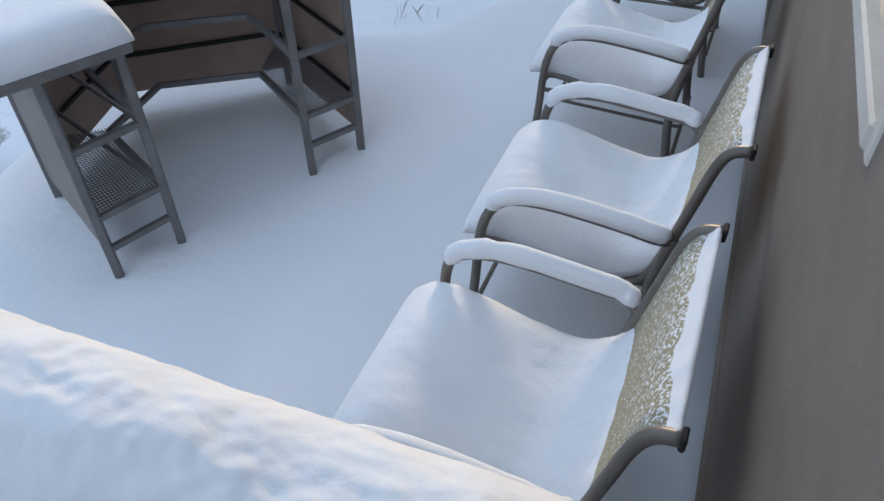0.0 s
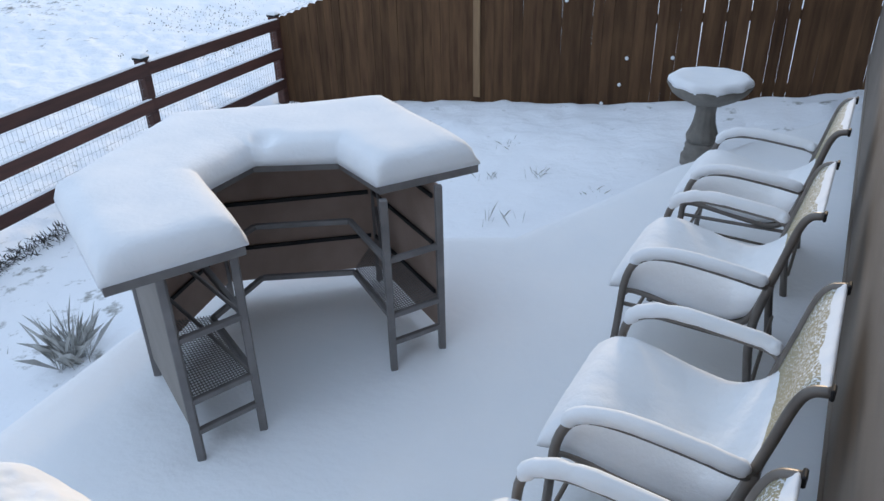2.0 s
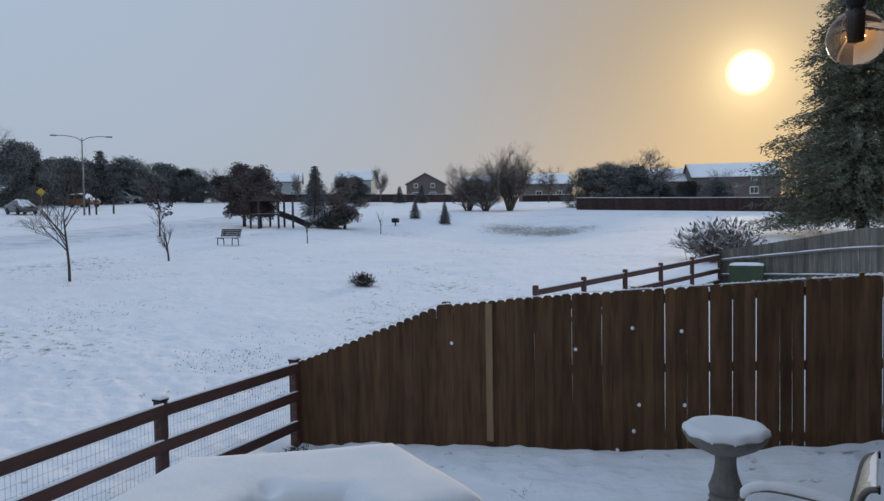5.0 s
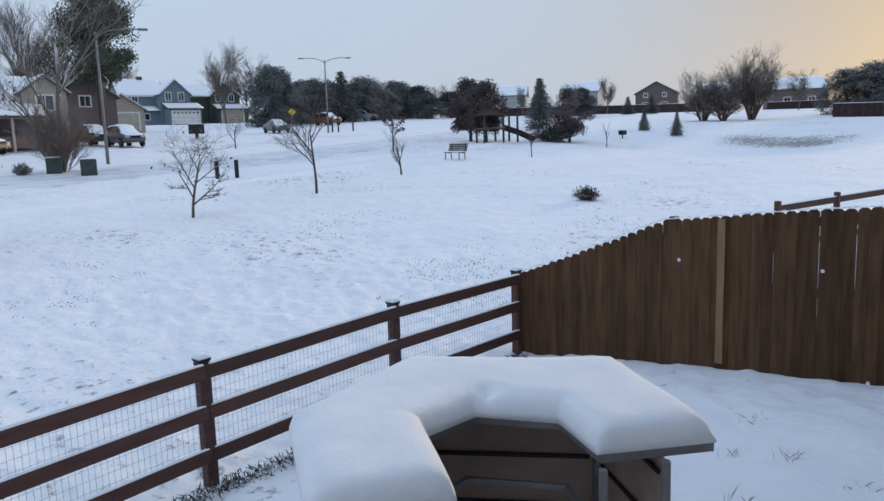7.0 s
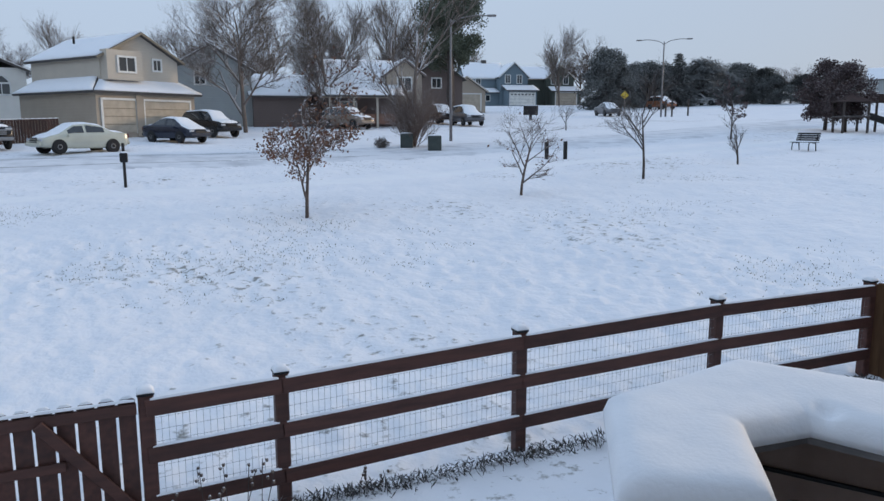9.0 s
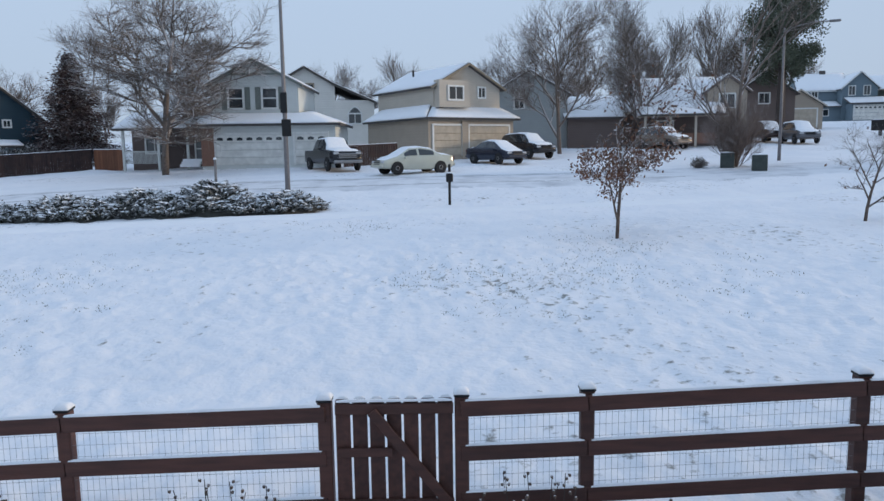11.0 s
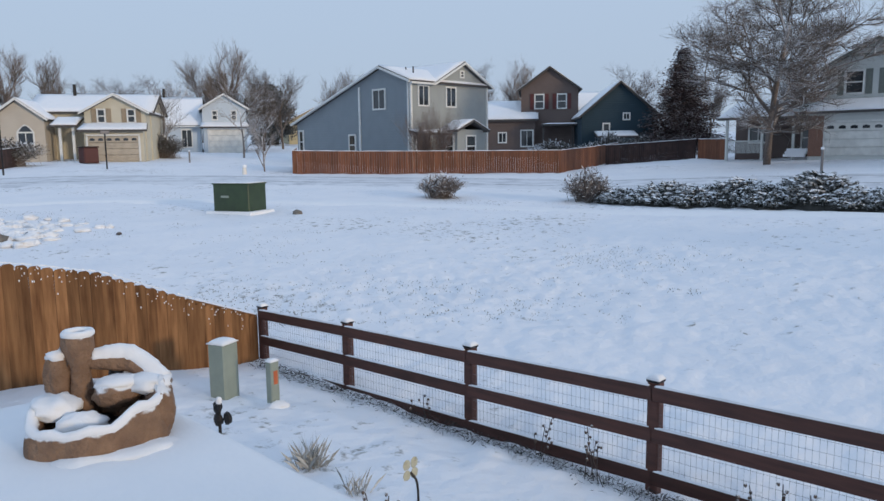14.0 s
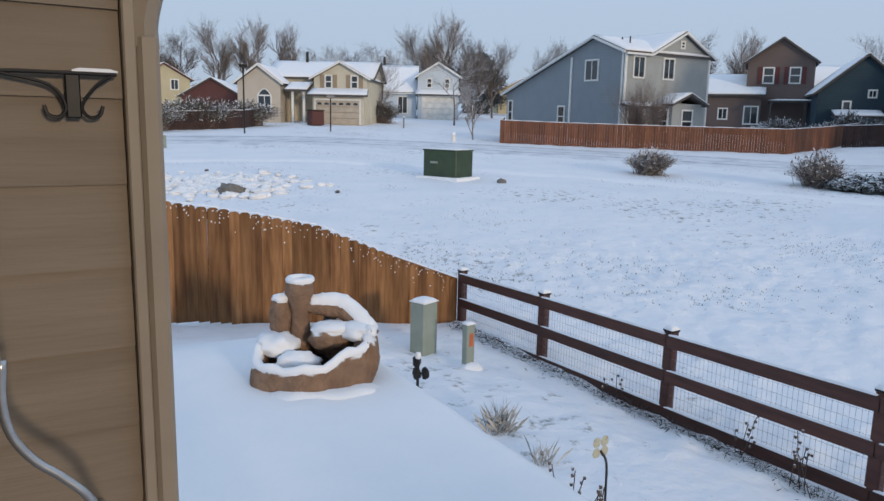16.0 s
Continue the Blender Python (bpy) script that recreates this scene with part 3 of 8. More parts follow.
win = thing("window_1", "white framed window in the taupe wall, reflecting the snow", "window", W1, kind="structure")
b = Buf()
for y0, y1, z0, z1 in ((WIN_Y0 - 0.036, WIN_Y0 + 0.006, WIN_Z0 - 0.04, WIN_Z1), (WIN_Y1 - 0.008, WIN_Y1 + 0.045, WIN_Z0 - 0.04, WIN_Z1), (WIN_Y0 + 0.008, WIN_Y1 - 0.008, WIN_Z1 - 0.05, WIN_Z1 + 0.03)):
    box(b, (0.018, (y0 + y1) / 2, (z0 + z1) / 2), (0.045, y1 - y0, z1 - z0), 0.006)
part("window_frame", b, VINYL, win)
b = Buf()
box(b, (0.016, (WIN_Y0 + WIN_Y1) / 2, WIN_Z0 - 0.016), (0.05, WIN_Y1 - WIN_Y0 - 0.016, 0.048), 0.006)
part("window_sill", b, VINYL, win)
for y0, y1 in ((WIN_Y0 + 0.008, 0.86), (0.89, WIN_Y1 - 0.008)):
    b = Buf()
    for yy in (y0 + 0.02, y1 - 0.02):
        box(b, (0.022, yy, (WIN_Z0 + WIN_Z1) / 2 + 0.02), (0.026, 0.018, WIN_Z1 - WIN_Z0 - 0.1), 0.005)
    part("sash", b, VINYL, win)
    b = Buf()
    box(b, (0.024, (y0 + y1) / 2, (WIN_Z0 + WIN_Z1) / 2), (0.008, y1 - y0, WIN_Z1 - WIN_Z0))
    part("pane", b, PANE, win)

# the wall behind the camera, in lapped boards
W2Y, W2X = -1.95, -0.205
wall2 = thing("wall_south", "tan lap siding wall ending at a corner board and downspout", "wall", kind="structure")
b = Buf()
box(b, (0.3425, W2Y - 0.12, 2.2), (1.115, 0.2, 4.6))
part("sheathing", b, SIDING, wall2)
b = Buf()
box(b, (1.0, -1.2, 2.2), (0.2, 1.7, 4.6))
box(b, (0.75, -0.22, 2.2), (0.7, 0.18, 4.6))
part("return_wall", b, TAUPE, wall2)
b = Buf()
box(b, (W2X - 0.009, W2Y + 0.012, 2.2), (0.028, 0.05, 4.6), 0.004)
part("corner_board", b, TRIM, wall2, "tan corner board")
b = Buf()
box(b, (W2X - 0.048, W2Y + 0.005, 1.13), (0.048, 0.075, 2.34), 0.010)
tube(b, bend([(W2X - 0.042, W2Y + 0.005, 2.27), (W2X - 0.042, W2Y + 0.005, 2.33), (W2X - 0.065, W2Y + 0.01, 2.43), (W2X - 0.13, W2Y + 0.02, 2.7), (W2X - 0.16, W2Y + 0.03, 3.1)], 4), 0.036, 8)
part("downspout", b, TRIM, wall2, "tan metal downspout with an elbow")

# planks: a lapped board each
plank_mesh = Buf()
PL, EXPO = 0.9 - W2X - 0.007, 0.193
plank_mesh.add([(0, 0.004, EXPO + 0.01), (PL, 0.004, EXPO + 0.01), (PL, 0.016, 0), (0, 0.016, 0), (0, -0.006, 0), (PL, -0.006, 0), (0, -0.006, EXPO + 0.01), (PL, -0.006, EXPO + 0.01)],
               [(0, 3, 2, 1), (3, 4, 5, 2), (6, 0, 1, 7), (0, 6, 4, 3), (1, 2, 5, 7), (4, 6, 7, 5)])
plank_me = mesh_of("plank", plank_mesh, SIDING)
for k in range(24):
    ob = new("plank", plank_me)
    ob.parent = wall2
    ob.location = (W2X + 0.007, W2Y - 0.008, -0.1 + k * EXPO + 0.132)

hook = thing("plant_hook", "black wrought iron double plant hook on tan siding", "hook", pose(0, 0, 0))
hz, hx, hy = 2.205, -0.095, W2Y + 0.045
b = Buf()
box(b, (hx, hy - 0.01, hz - 0.045), (0.030, 0.02, 0.10), 0.003)
part("back_plate", b, DARK, hook)
b = Buf()
tube(b, bend([(hx + 0.32, hy, hz - 0.035), (hx + 0.16, hy, hz - 0.004), (hx + 0.05, hy, hz), (hx - 0.088, hy, hz)], 4), 0.0045, 6)
part("top_bar", b, DARK, hook)
for s in (-1, 1):
    b = Buf()
    tube(b, bend([(hx + s * (0.14 if s > 0 else 0.075), hy, hz - 0.004), (hx + s * 0.045, hy, hz - 0.026), (hx + s * 0.016, hy, hz - 0.068), (hx + s * 0.028, hy, hz - 0.092), (hx + s * 0.05, hy, hz - 0.088), (hx + s * 0.057, hy, hz - 0.068)], 4), 0.004, 6)
    part("scroll", b, DARK, hook)
b = Buf()
snow_bar(b, (hx - 0.09, hy, hz + 0.004), (hx + 0.0, hy, hz + 0.004), 0.012, 0.008, 6)
part("snow", b, SNOW, hook, "thin line of snow")

grab = thing("grab_handle", "bent galvanised steel tube handle fixed to the wall", "handle")
b = Buf()
tube(b, bend([(0.073, -1.61, 1.68), (0.078, -1.61, 1.60), (0.067, -1.61, 1.535), (0.034, -1.61, 1.478), (-0.01, -1.61, 1.434), (-0.06, -1.61, 1.37), (-0.10, -1.63, 1.25), (-0.10, -1.94, 1.2)], 5), 0.0085, 10)
part("rod", b, STEEL, grab, smooth=True)
b = Buf()
box(b, (0.083, -1.62, 1.72), (0.018, 0.03, 0.12), 0.004)
box(b, (0.083, -1.78, 1.77), (0.018, 0.33, 0.03), 0.004)
part("bracket", b, TRIM, grab)

# railing in front of the camera under a thick roll of snow
rail = thing("porch_railing", "grey porch railing under a thick roll of snow", "railing", pose(-0.9, 0.53, 0, 0, 0, WALL_YAW) @ pose(0.9, -0.53, 0))
RZ, RY = 1.062, 0.53
b = Buf()
box(b, (-0.55, RY, RZ - 0.025), (1.18, 0.17, 0.05), 0.006)
part("cap", b, TUBE_GREY, rail)
for x in (-1.06, -0.06):
    b = Buf()
    box(b, (x, RY, RZ / 2 - 0.05), (0.07, 0.07, RZ), 0.006)
    part("post", b, TUBE_GREY, rail)
for k in range(9):
    b = Buf()
    box(b, (-0.96 + k * 0.1, RY, RZ / 2), (0.02, 0.02, RZ - 0.18), 0.003)
    part("baluster", b, TUBE_GREY, rail)
b = Buf()
box(b, (-0.56, RY, 0.1), (0.95, 0.04, 0.04), 0.004)
part("bottom_rail", b, TUBE_GREY, rail)
b = Buf()


def roll_base(u, v):
    return Vector((-1.16 + 1.24 * u, RY + (v - 0.5) * (0.27 + 0.02 * nz(u * 4, v)), RZ - 0.01 + 0.02 * nz(u * 5, v * 2, 2)))


sheet(b, roll_base, 190, 50, lambda u, v: 0.20 * (0.12 + 0.88 * math.sqrt(max(0, 1 - abs(2 * v - 1) ** 2.4))) * (0.25 + 0.75 * math.sqrt(max(0, 1 - abs(2 * u - 1) ** 14))) * (1 + 0.06 * nz(u * 6, v * 2, 5)) + 0.006 * nz(u * 18, v * 6, 1) + 0.0035 * nz(u * 48, v * 14, 7))
part("snow", b, SNOW, rail, "thick rounded roll of fresh snow", smooth=True)


# ---- patio furniture ----
def patio_chair(m, group="row of patio chairs"):
    """A sling chair: backrest towards local +x, seat towards -x."""
    c = thing("patio_chair", "bronze metal sling patio chair with snow heaped on seat and arms", "chair", m, group)
    wy = 0.325
    seat_line = bend([(-0.40, 0, 0.40), (-0.345, 0, 0.43), (-0.08, 0, 0.395), (0.07, 0, 0.385), (0.145, 0, 0.46), (0.205, 0, 0.70), (0.24, 0, 0.86), (0.27, 0, 0.92), (0.315, 0, 0.935)], 4)
    for s in (-1, 1):
        b = Buf()
        tube(b, [(p.x, s * 0.285, p.z) for p in seat_line], 0.016, 8)
        part("side_rail", b, TUBE, c, smooth=True)
        b = Buf()
        box(b, (0.318, s * 0.285, 0.935), (0.012, 0.036, 0.036), 0.004)
        part("end_cap", b, DARK, c, "black plastic end cap")
        b = Buf()
        tube(b, bend([(-0.415, s * (wy + 0.03), -0.04), (-0.39, s * (wy + 0.03), 0.3), (-0.375, s * (wy + 0.02), 0.52), (-0.32, s * wy, 0.615), (-0.19, s * wy, 0.645), (0.03, s * wy, 0.63), (0.14, s * wy, 0.615), (0.185, s * 0.295, 0.60)], 4), 0.0165, 8)
        part("arm", b, TUBE, c, smooth=True)
        b = Buf()
        tube(b, bend([(0.185, s * 0.30, 0.61), (0.15, s * 0.30, 0.36), (0.20, s * 0.30, -0.04)], 4), 0.0185, 8)
        part("rear_leg", b, TUBE, c, smooth=True)
        b = Buf()
        tube(b, [(-0.385, s * 0.30, 0.36), (0.125, s * 0.28, 0.36)], 0.010, 6)
        part("seat_brace", b, TUBE, c)
        b = Buf()
        ridge = bend([(-0.362, s * wy, 0.575), (-0.318, s * wy, 0.634), (-0.19, s * wy, 0.668), (0.03, s * wy, 0.654), (0.13, s * wy, 0.640), (0.172, s * 0.305, 0.622)], 5)
        tube(b, [p + Vector((0, 0.003 * nz(k, 3, s), 0.003 * nz(k * 0.7, 8, s))) for k, p in enumerate(ridge)], [0.028 * min(1.0, 0.45 + 0.25 * min(k, len(ridge) - 1 - k)) * (1 + 0.14 * nz(k * 0.6, 5, s)) for k in range(len(ridge))], 12)
        part("arm_snow", b, SNOW, c, "ridge of snow along the armrest", smooth=True)
    b = Buf()
    tube(b, [(-0.40, -0.345, 0.14), (-0.40, 0.345, 0.14)], 0.009, 6)
    part("stretcher", b, TUBE, c)
    b = Buf()
    tube(b, [(0.195, -0.29, 0.12), (0.195, 0.29, 0.12)], 0.009, 6)
    part("stretcher", b, TUBE, c)
    b = Buf()
    tube(b, [(-0.40, 0.0, 0.14), (0.195, 0.0, 0.12)], 0.008, 6)
    part("stretcher", b, TUBE, c)
    b = Buf()
    back = [p for p in seat_line if p.x < 0.305]

    def sling(u, v):
        k = u * (len(back) - 1)
        i = min(int(k), len(back) - 2)
        p = back[i].lerp(back[i + 1], k - i)
        sag = 0.022 * (1 - (2 * v - 1) ** 2)
        return Vector((p.x + sag * (0.3 if p.z > 0.45 else 0), (v - 0.5) * 0.56, p.z - (sag if p.z < 0.5 else 0)))

    sheet(b, sling, 30, 8, lambda u, v: 0.004)
    part("sling", b, SLING_SNOW, c, "olive woven sling flecked with snow", smooth=True)
    b = Buf()
    prof = bend([(-0.445, 0, 0.43), (-0.30, 0, 0.445), (-0.07, 0, 0.40), (0.06, 0, 0.40), (0.14, 0, 0.47), (0.185, 0, 0.62)], 5)
    tall = bend([(0, 0, 0.095), (0.16, 0, 0.146), (0.42, 0, 0.135), (0.66, 0, 0.115), (0.84, 0, 0.095), (1.0, 0, 0.012)], 6)

    def heap(u, v):
        k = u * (len(prof) - 1)
        i = min(int(k), len(prof) - 2)
        p = prof[i].lerp(prof[i + 1], k - i)
        lean = (u - 0.75) * 4 * (0.030 * nz(v * 3, 2.0, 1) + 0.014 * nz(v * 11, 5.0, 1)) if u > 0.75 else 0
        return Vector((p.x - 0.012 + 0.085 * max(0.0, u - 0.6) + 0.3 * lean, (v - 0.5) * (0.60 - 0.03 * u), p.z + lean))

    def high(u, v):
        k = u * (len(tall) - 1)
        i = min(int(k), len(tall) - 2)
        h = tall[i].z + (tall[i + 1].z - tall[i].z) * (k - i)
        rim = 0.30 + 0.70 * math.sqrt(max(0, 1 - abs(2 * v - 1) ** 5))
        front = 0.45 + 0.55 * min(1.0, (u / 0.10)) ** 0.5
        return h * rim * front * (1 + 0.07 * nz(u * 4, v * 4, 2)) + 0.003 * nz(u * 16, v * 16, 6) + (0.0015 + 0.005 * u * u) * nz(u * 44, v * 44, 3)

    sheet(b, heap, 56, 48, high)
    part("seat_snow", b, SNOW, c, "deep cushion of snow swept up against the backrest", smooth=True)
    b = Buf()

    def crest(u, v):
        y = (u - 0.5) * 0.57
        wob = 0.02 * nz(u * 7, 1, 3) + 0.02 * abs(2 * u - 1) ** 3
        inner = 0.045 * nz(u * 5, 2, 3) + 0.03 * nz(u * 15, 4, 1) + 0.06 * abs(2 * u - 1) ** 6
        w = v + (1 - v) * (0.30 + inner * 2.2)
        return Vector((0.243 + 0.070 * w, y, 0.862 + 0.075 * w ** 0.7))

    sheet(b, crest, 50, 8, lambda u, v: 0.016 * math.sqrt(max(0, 1 - abs(2 * v - 1) ** 2.5)) * (1 + 0.3 * nz(u * 9, v * 2, 8)) + 0.003)
    part("crest_snow", b, SNOW, c, "strip of snow along the top of the backrest", smooth=True)
    return c


CHAIR_TURN = -7.0
CHAIRS = ((-0.075, 1.17), (0.065, 2.07), (0.085, 3.16), (0.225, 4.19))
chair = patio_chair(pose(CHAIRS[0][0], CHAIRS[0][1], 0, 0, 0, CHAIR_TURN))
for x, y in CHAIRS[1:]:
    copy_thing(chair, pose(x, y, 0, 0, 0, CHAIR_TURN))

# the bar: a five-sided horseshoe
INNER = [(-1.36, 2.60), (-1.67, 2.80), (-2.03, 2.63), (-2.05, 2.29), (-1.58, 1.95)]
OUTER = [(-1.05, 2.98), (-1.80, 3.53), (-2.70, 2.90), (-2.53, 1.98), (-1.85, 1.53)]
BAR_Z = 0.90
bar = thing("patio_bar", "horseshoe patio bar with brown panels, grey frame and snow-heaped top", "bar")


def along(line, u, grow=0.0):
    k = u * (len(line) - 1)
    i = min(int(k), len(line) - 2)
    t = k - i
    return Vector((line[i][0] + (line[i + 1][0] - line[i][0]) * t, line[i][1] + (line[i + 1][1] - line[i][1]) * t, 0))


def bar_point(u, v, z):
    p, q = along(INNER, u), along(OUTER, u)
    return p.lerp(q, v) + Vector((0, 0, z))


b = Buf()
sheet(b, lambda u, v: bar_point(u, v, BAR_Z - 0.035), 24, 2, lambda u, v: 0.035)
part("tabletop", b, TUBE_GREY, bar)
b = Buf()


def bar_snow(u, v):
    h = 0.125 * (0.30 + 0.70 * math.sqrt(max(0, 1 - abs(2 * v - 1) ** 6))) * (0.30 + 0.70 * math.sqrt(max(0, 1 - abs(2 * u - 1) ** 26)))
    p = bar_point(u, v, 0)
    h += 0.010 * nz(p.x, p.y, 1, 2.2) + 0.003 * nz(p.x, p.y, 4, 9)
    h -= 0.05 * math.exp(-((p.x + 2.02) ** 2 + (p.y - 2.72) ** 2) / 0.002)
    return h


sheet(b, lambda u, v: bar_point(u, -0.03 + 1.05 * v, BAR_Z + 0.001), 96, 26, bar_snow)
part("top_snow", b, SNOW, bar, "thick smooth slab of snow", smooth=True)


def inset(k):
    return [tuple(bar_point(i / 4, k, 0).xy) for i in range(5)]


FRONT, BACK = inset(0.10), inset(0.62)
FRONT[0], BACK[0], FRONT[4], BACK[4] = (-1.33, 2.57), (-1.17, 2.79), (-1.67, 1.98), (-1.80, 1.73)
for p in (FRONT[0], BACK[0], FRONT[4], BACK[4], BACK[1], BACK[2], BACK[3]):
    b = Buf()
    box(b, (p[0], p[1], 0.41), (0.034, 0.034, 0.90), 0.004, rz=35)
    part("leg", b, TUBE_GREY, bar)


def span(buf, p, q, z, s=(0.026, 0.026)):
    p, q = Vector(p), Vector(q)
    d = q - p
    mid = (p + q) / 2
    return box(buf, (mid.x, mid.y, z), (d.length, s[0], s[1]), 0.003, rz=math.degrees(math.atan2(d.y, d.x)))


for z in (0.27, 0.56):
    for i in range(4):
        b = Buf()
        span(b, FRONT[i], FRONT[i + 1], z)
        part("shelf_rail", b, TUBE_GREY, bar)
    for i in (0, 4):
        b = Buf()
        span(b, FRONT[i], BACK[i], z)
        part("end_rail", b, TUBE_GREY, bar)
for i in (0, 4):
    b = Buf()
    span(b, FRONT[i], BACK[i], 0.12)
    part("end_rail", b, TUBE_GREY, bar)
for i in range(4):
    panel_mat, p, q = PANEL, Vector(BACK[i]), Vector(BACK[i + 1])
    d = (q - p).normalized()
    b = Buf()
    span(b, p + d * 0.008, q - d * 0.008, 0.48, (0.012, 0.77))
    part("panel", b, PANEL_GREY if i == 3 else PANEL, bar, "pale grey outer panel" if i == 3 else "brown woven panel")
    for z in (0.30, 0.56, 0.80):
        b = Buf()
        n2 = Vector((-d.y, d.x)) * 0.016
        c2 = Vector((-1.75, 2.4))
        if (p + n2 - c2).length > (p - c2).length:
            n2 = -n2
        span(b, p + d * 0.03 + n2, q - d * 0.03 + n2, z, (0.012, 0.022))
        part("batten", b, DARK, bar)
# lower shelf of wire mesh in each wing
for i in (0, 3):
    b = Buf()
    f0, f1, k0, k1 = (Vector(p) for p in (FRONT[i], FRONT[i + 1], BACK[i], BACK[i + 1]))
    for k in range(1, 34):
        t = k / 34
        tube(b, [(*f0.lerp(f1, t), 0.285), (*k0.lerp(k1, t), 0.285)], 0.0022, 4, False)
    for k in range(1, 22):
        t = k / 22
        tube(b, [(*f0.lerp(k0, t), 0.288), (*f1.lerp(k1, t), 0.288)], 0.0022, 4, False)
    part("mesh_shelf", b, TUBE_GREY, bar, "expanded metal shelf")
# diagonal braces under the top
for p, q in ((FRONT[0], BACK[1]), (FRONT[4], BACK[3])):
    for z0, z1 in ((0.56, 0.80), (0.27, 0.53)):
        b = Buf()
        tube(b, [(*p, z0), (*Vector(p).lerp(Vector(q), 0.8), z1)], 0.009, 6)
        part("brace", b, TUBE_GREY, bar)

# birdbath in the yard
BX, BY = -0.27, 6.40
bath = thing("birdbath", "weathered concrete birdbath with a scalloped bowl full of snow", "birdbath", pose(BX, BY, g(BX, BY) - 0.02))


def lathe(buf, prof, n=32, flute=None):
    vs, fs = [], []
    for r, z in prof:
        for k in range(n):
            a = 2 * math.pi * k / n
            rr = r * (1 + (flute(a, z) if flute else 0))
            vs.append((rr * math.cos(a), rr * math.sin(a), z))
    for i in range(len(prof) - 1):
        for k in range(n):
            fs.append((i * n + k, i * n + (k + 1) % n, (i + 1) * n + (k + 1) % n, (i + 1) * n + k))
    fs.append(tuple(reversed(range(n))))
    fs.append(tuple((len(prof) - 1) * n + k for k in range(n)))
    return buf.add(vs, fs)


top = 0.455 - g(BX, BY)
b = Buf()
lathe(b, [(0.155, 0.0), (0.155, top - 0.625), (0.128, top - 0.615), (0.138, top - 0.58), (0.120, top - 0.565), (0.134, top - 0.535), (0.120, top - 0.50)], 32)
part("base", b, CONCRETE, bath, smooth=True)
b = Buf()
lathe(b, [(0.124, top - 0.50), (0.132, top - 0.45), (0.112, top - 0.40), (0.090, top - 0.33), (0.080, top - 0.25), (0.082, top - 0.19), (0.128, top - 0.172), (0.124, top - 0.155)], 48, lambda a, z: 0.03 * math.cos(12 * a))
part("pedestal", b, CONCRETE, bath, smooth=True)
b = Buf()
lathe(b, [(0.12, top - 0.165), (0.17, top - 0.15), (0.25, top - 0.105), (0.305, top - 0.06), (0.335, top - 0.01), (0.31, top), (0.24, top - 0.05)], 80, lambda a, z: 0.04 * abs(math.cos(6 * a)) - 0.02 if z > top - 0.15 else 0)
part("bowl", b, CONCRETE, bath, smooth=True)
b = Buf()
lathe(b, [(0.31, top - 0.025), (0.332, top + 0.005), (0.325, top + 0.04), (0.29, top + 0.062), (0.22, top + 0.048), (0.12, top + 0.036), (0.02, top + 0.036)], 48, lambda a, z: 0.03 * math.cos(10 * a) + 0.02 * math.sin(3 * a))
part("snow", b, SNOW, bath, "cap of snow dished in the middle", smooth=True)

def lump(buf, c, s, seed, rough=0.22, n=16, m=10, freq=2.2):
    """An uneven boulder."""
    vs, fs = [], []
    for i in range(m + 1):
        th = math.pi * i / m
        for k in range(n):
            a = 2 * math.pi * k / n
            d = Vector((math.sin(th) * math.cos(a), math.sin(th) * math.sin(a), math.cos(th)))
            r = 1 + rough * noise.noise((d.x * freq + seed, d.y * freq, d.z * freq)) + 0.4 * rough * noise.noise((d.x * freq * 3 + seed, d.y * freq * 3, d.z * freq * 3))
            vs.append((c[0] + d.x * r * s[0], c[1] + d.y * r * s[1], c[2] + d.z * r * s[2]))
    for i in range(m):
        for k in range(n):
            fs.append((i * n + k, (i + 1) * n + k, (i + 1) * n + (k + 1) % n, i * n + (k + 1) % n))
    return buf.add(vs, fs)


# ---- fences of the yard ----
RX = -5.95


def dog_board(w, h, t=0.018, ear=0.025):
    """An upright board with clipped top corners, standing at z 0."""
    b = Buf()
    o = [(-w / 2, 0), (w / 2, 0), (w / 2, h - ear), (w / 2 - ear, h - 0.006), (w / 4, h), (-w / 4, h), (-w / 2 + ear, h - 0.006), (-w / 2, h - ear)]
    n = len(o)
    return b.add([(x, -t / 2, z) for x, z in o] + [(x, t / 2, z) for x, z in o], [tuple(range(n)), tuple(reversed(range(n, 2 * n)))] + [(i, n + i, n + (i + 1) % n, (i + 1) % n) for i in range(n)])


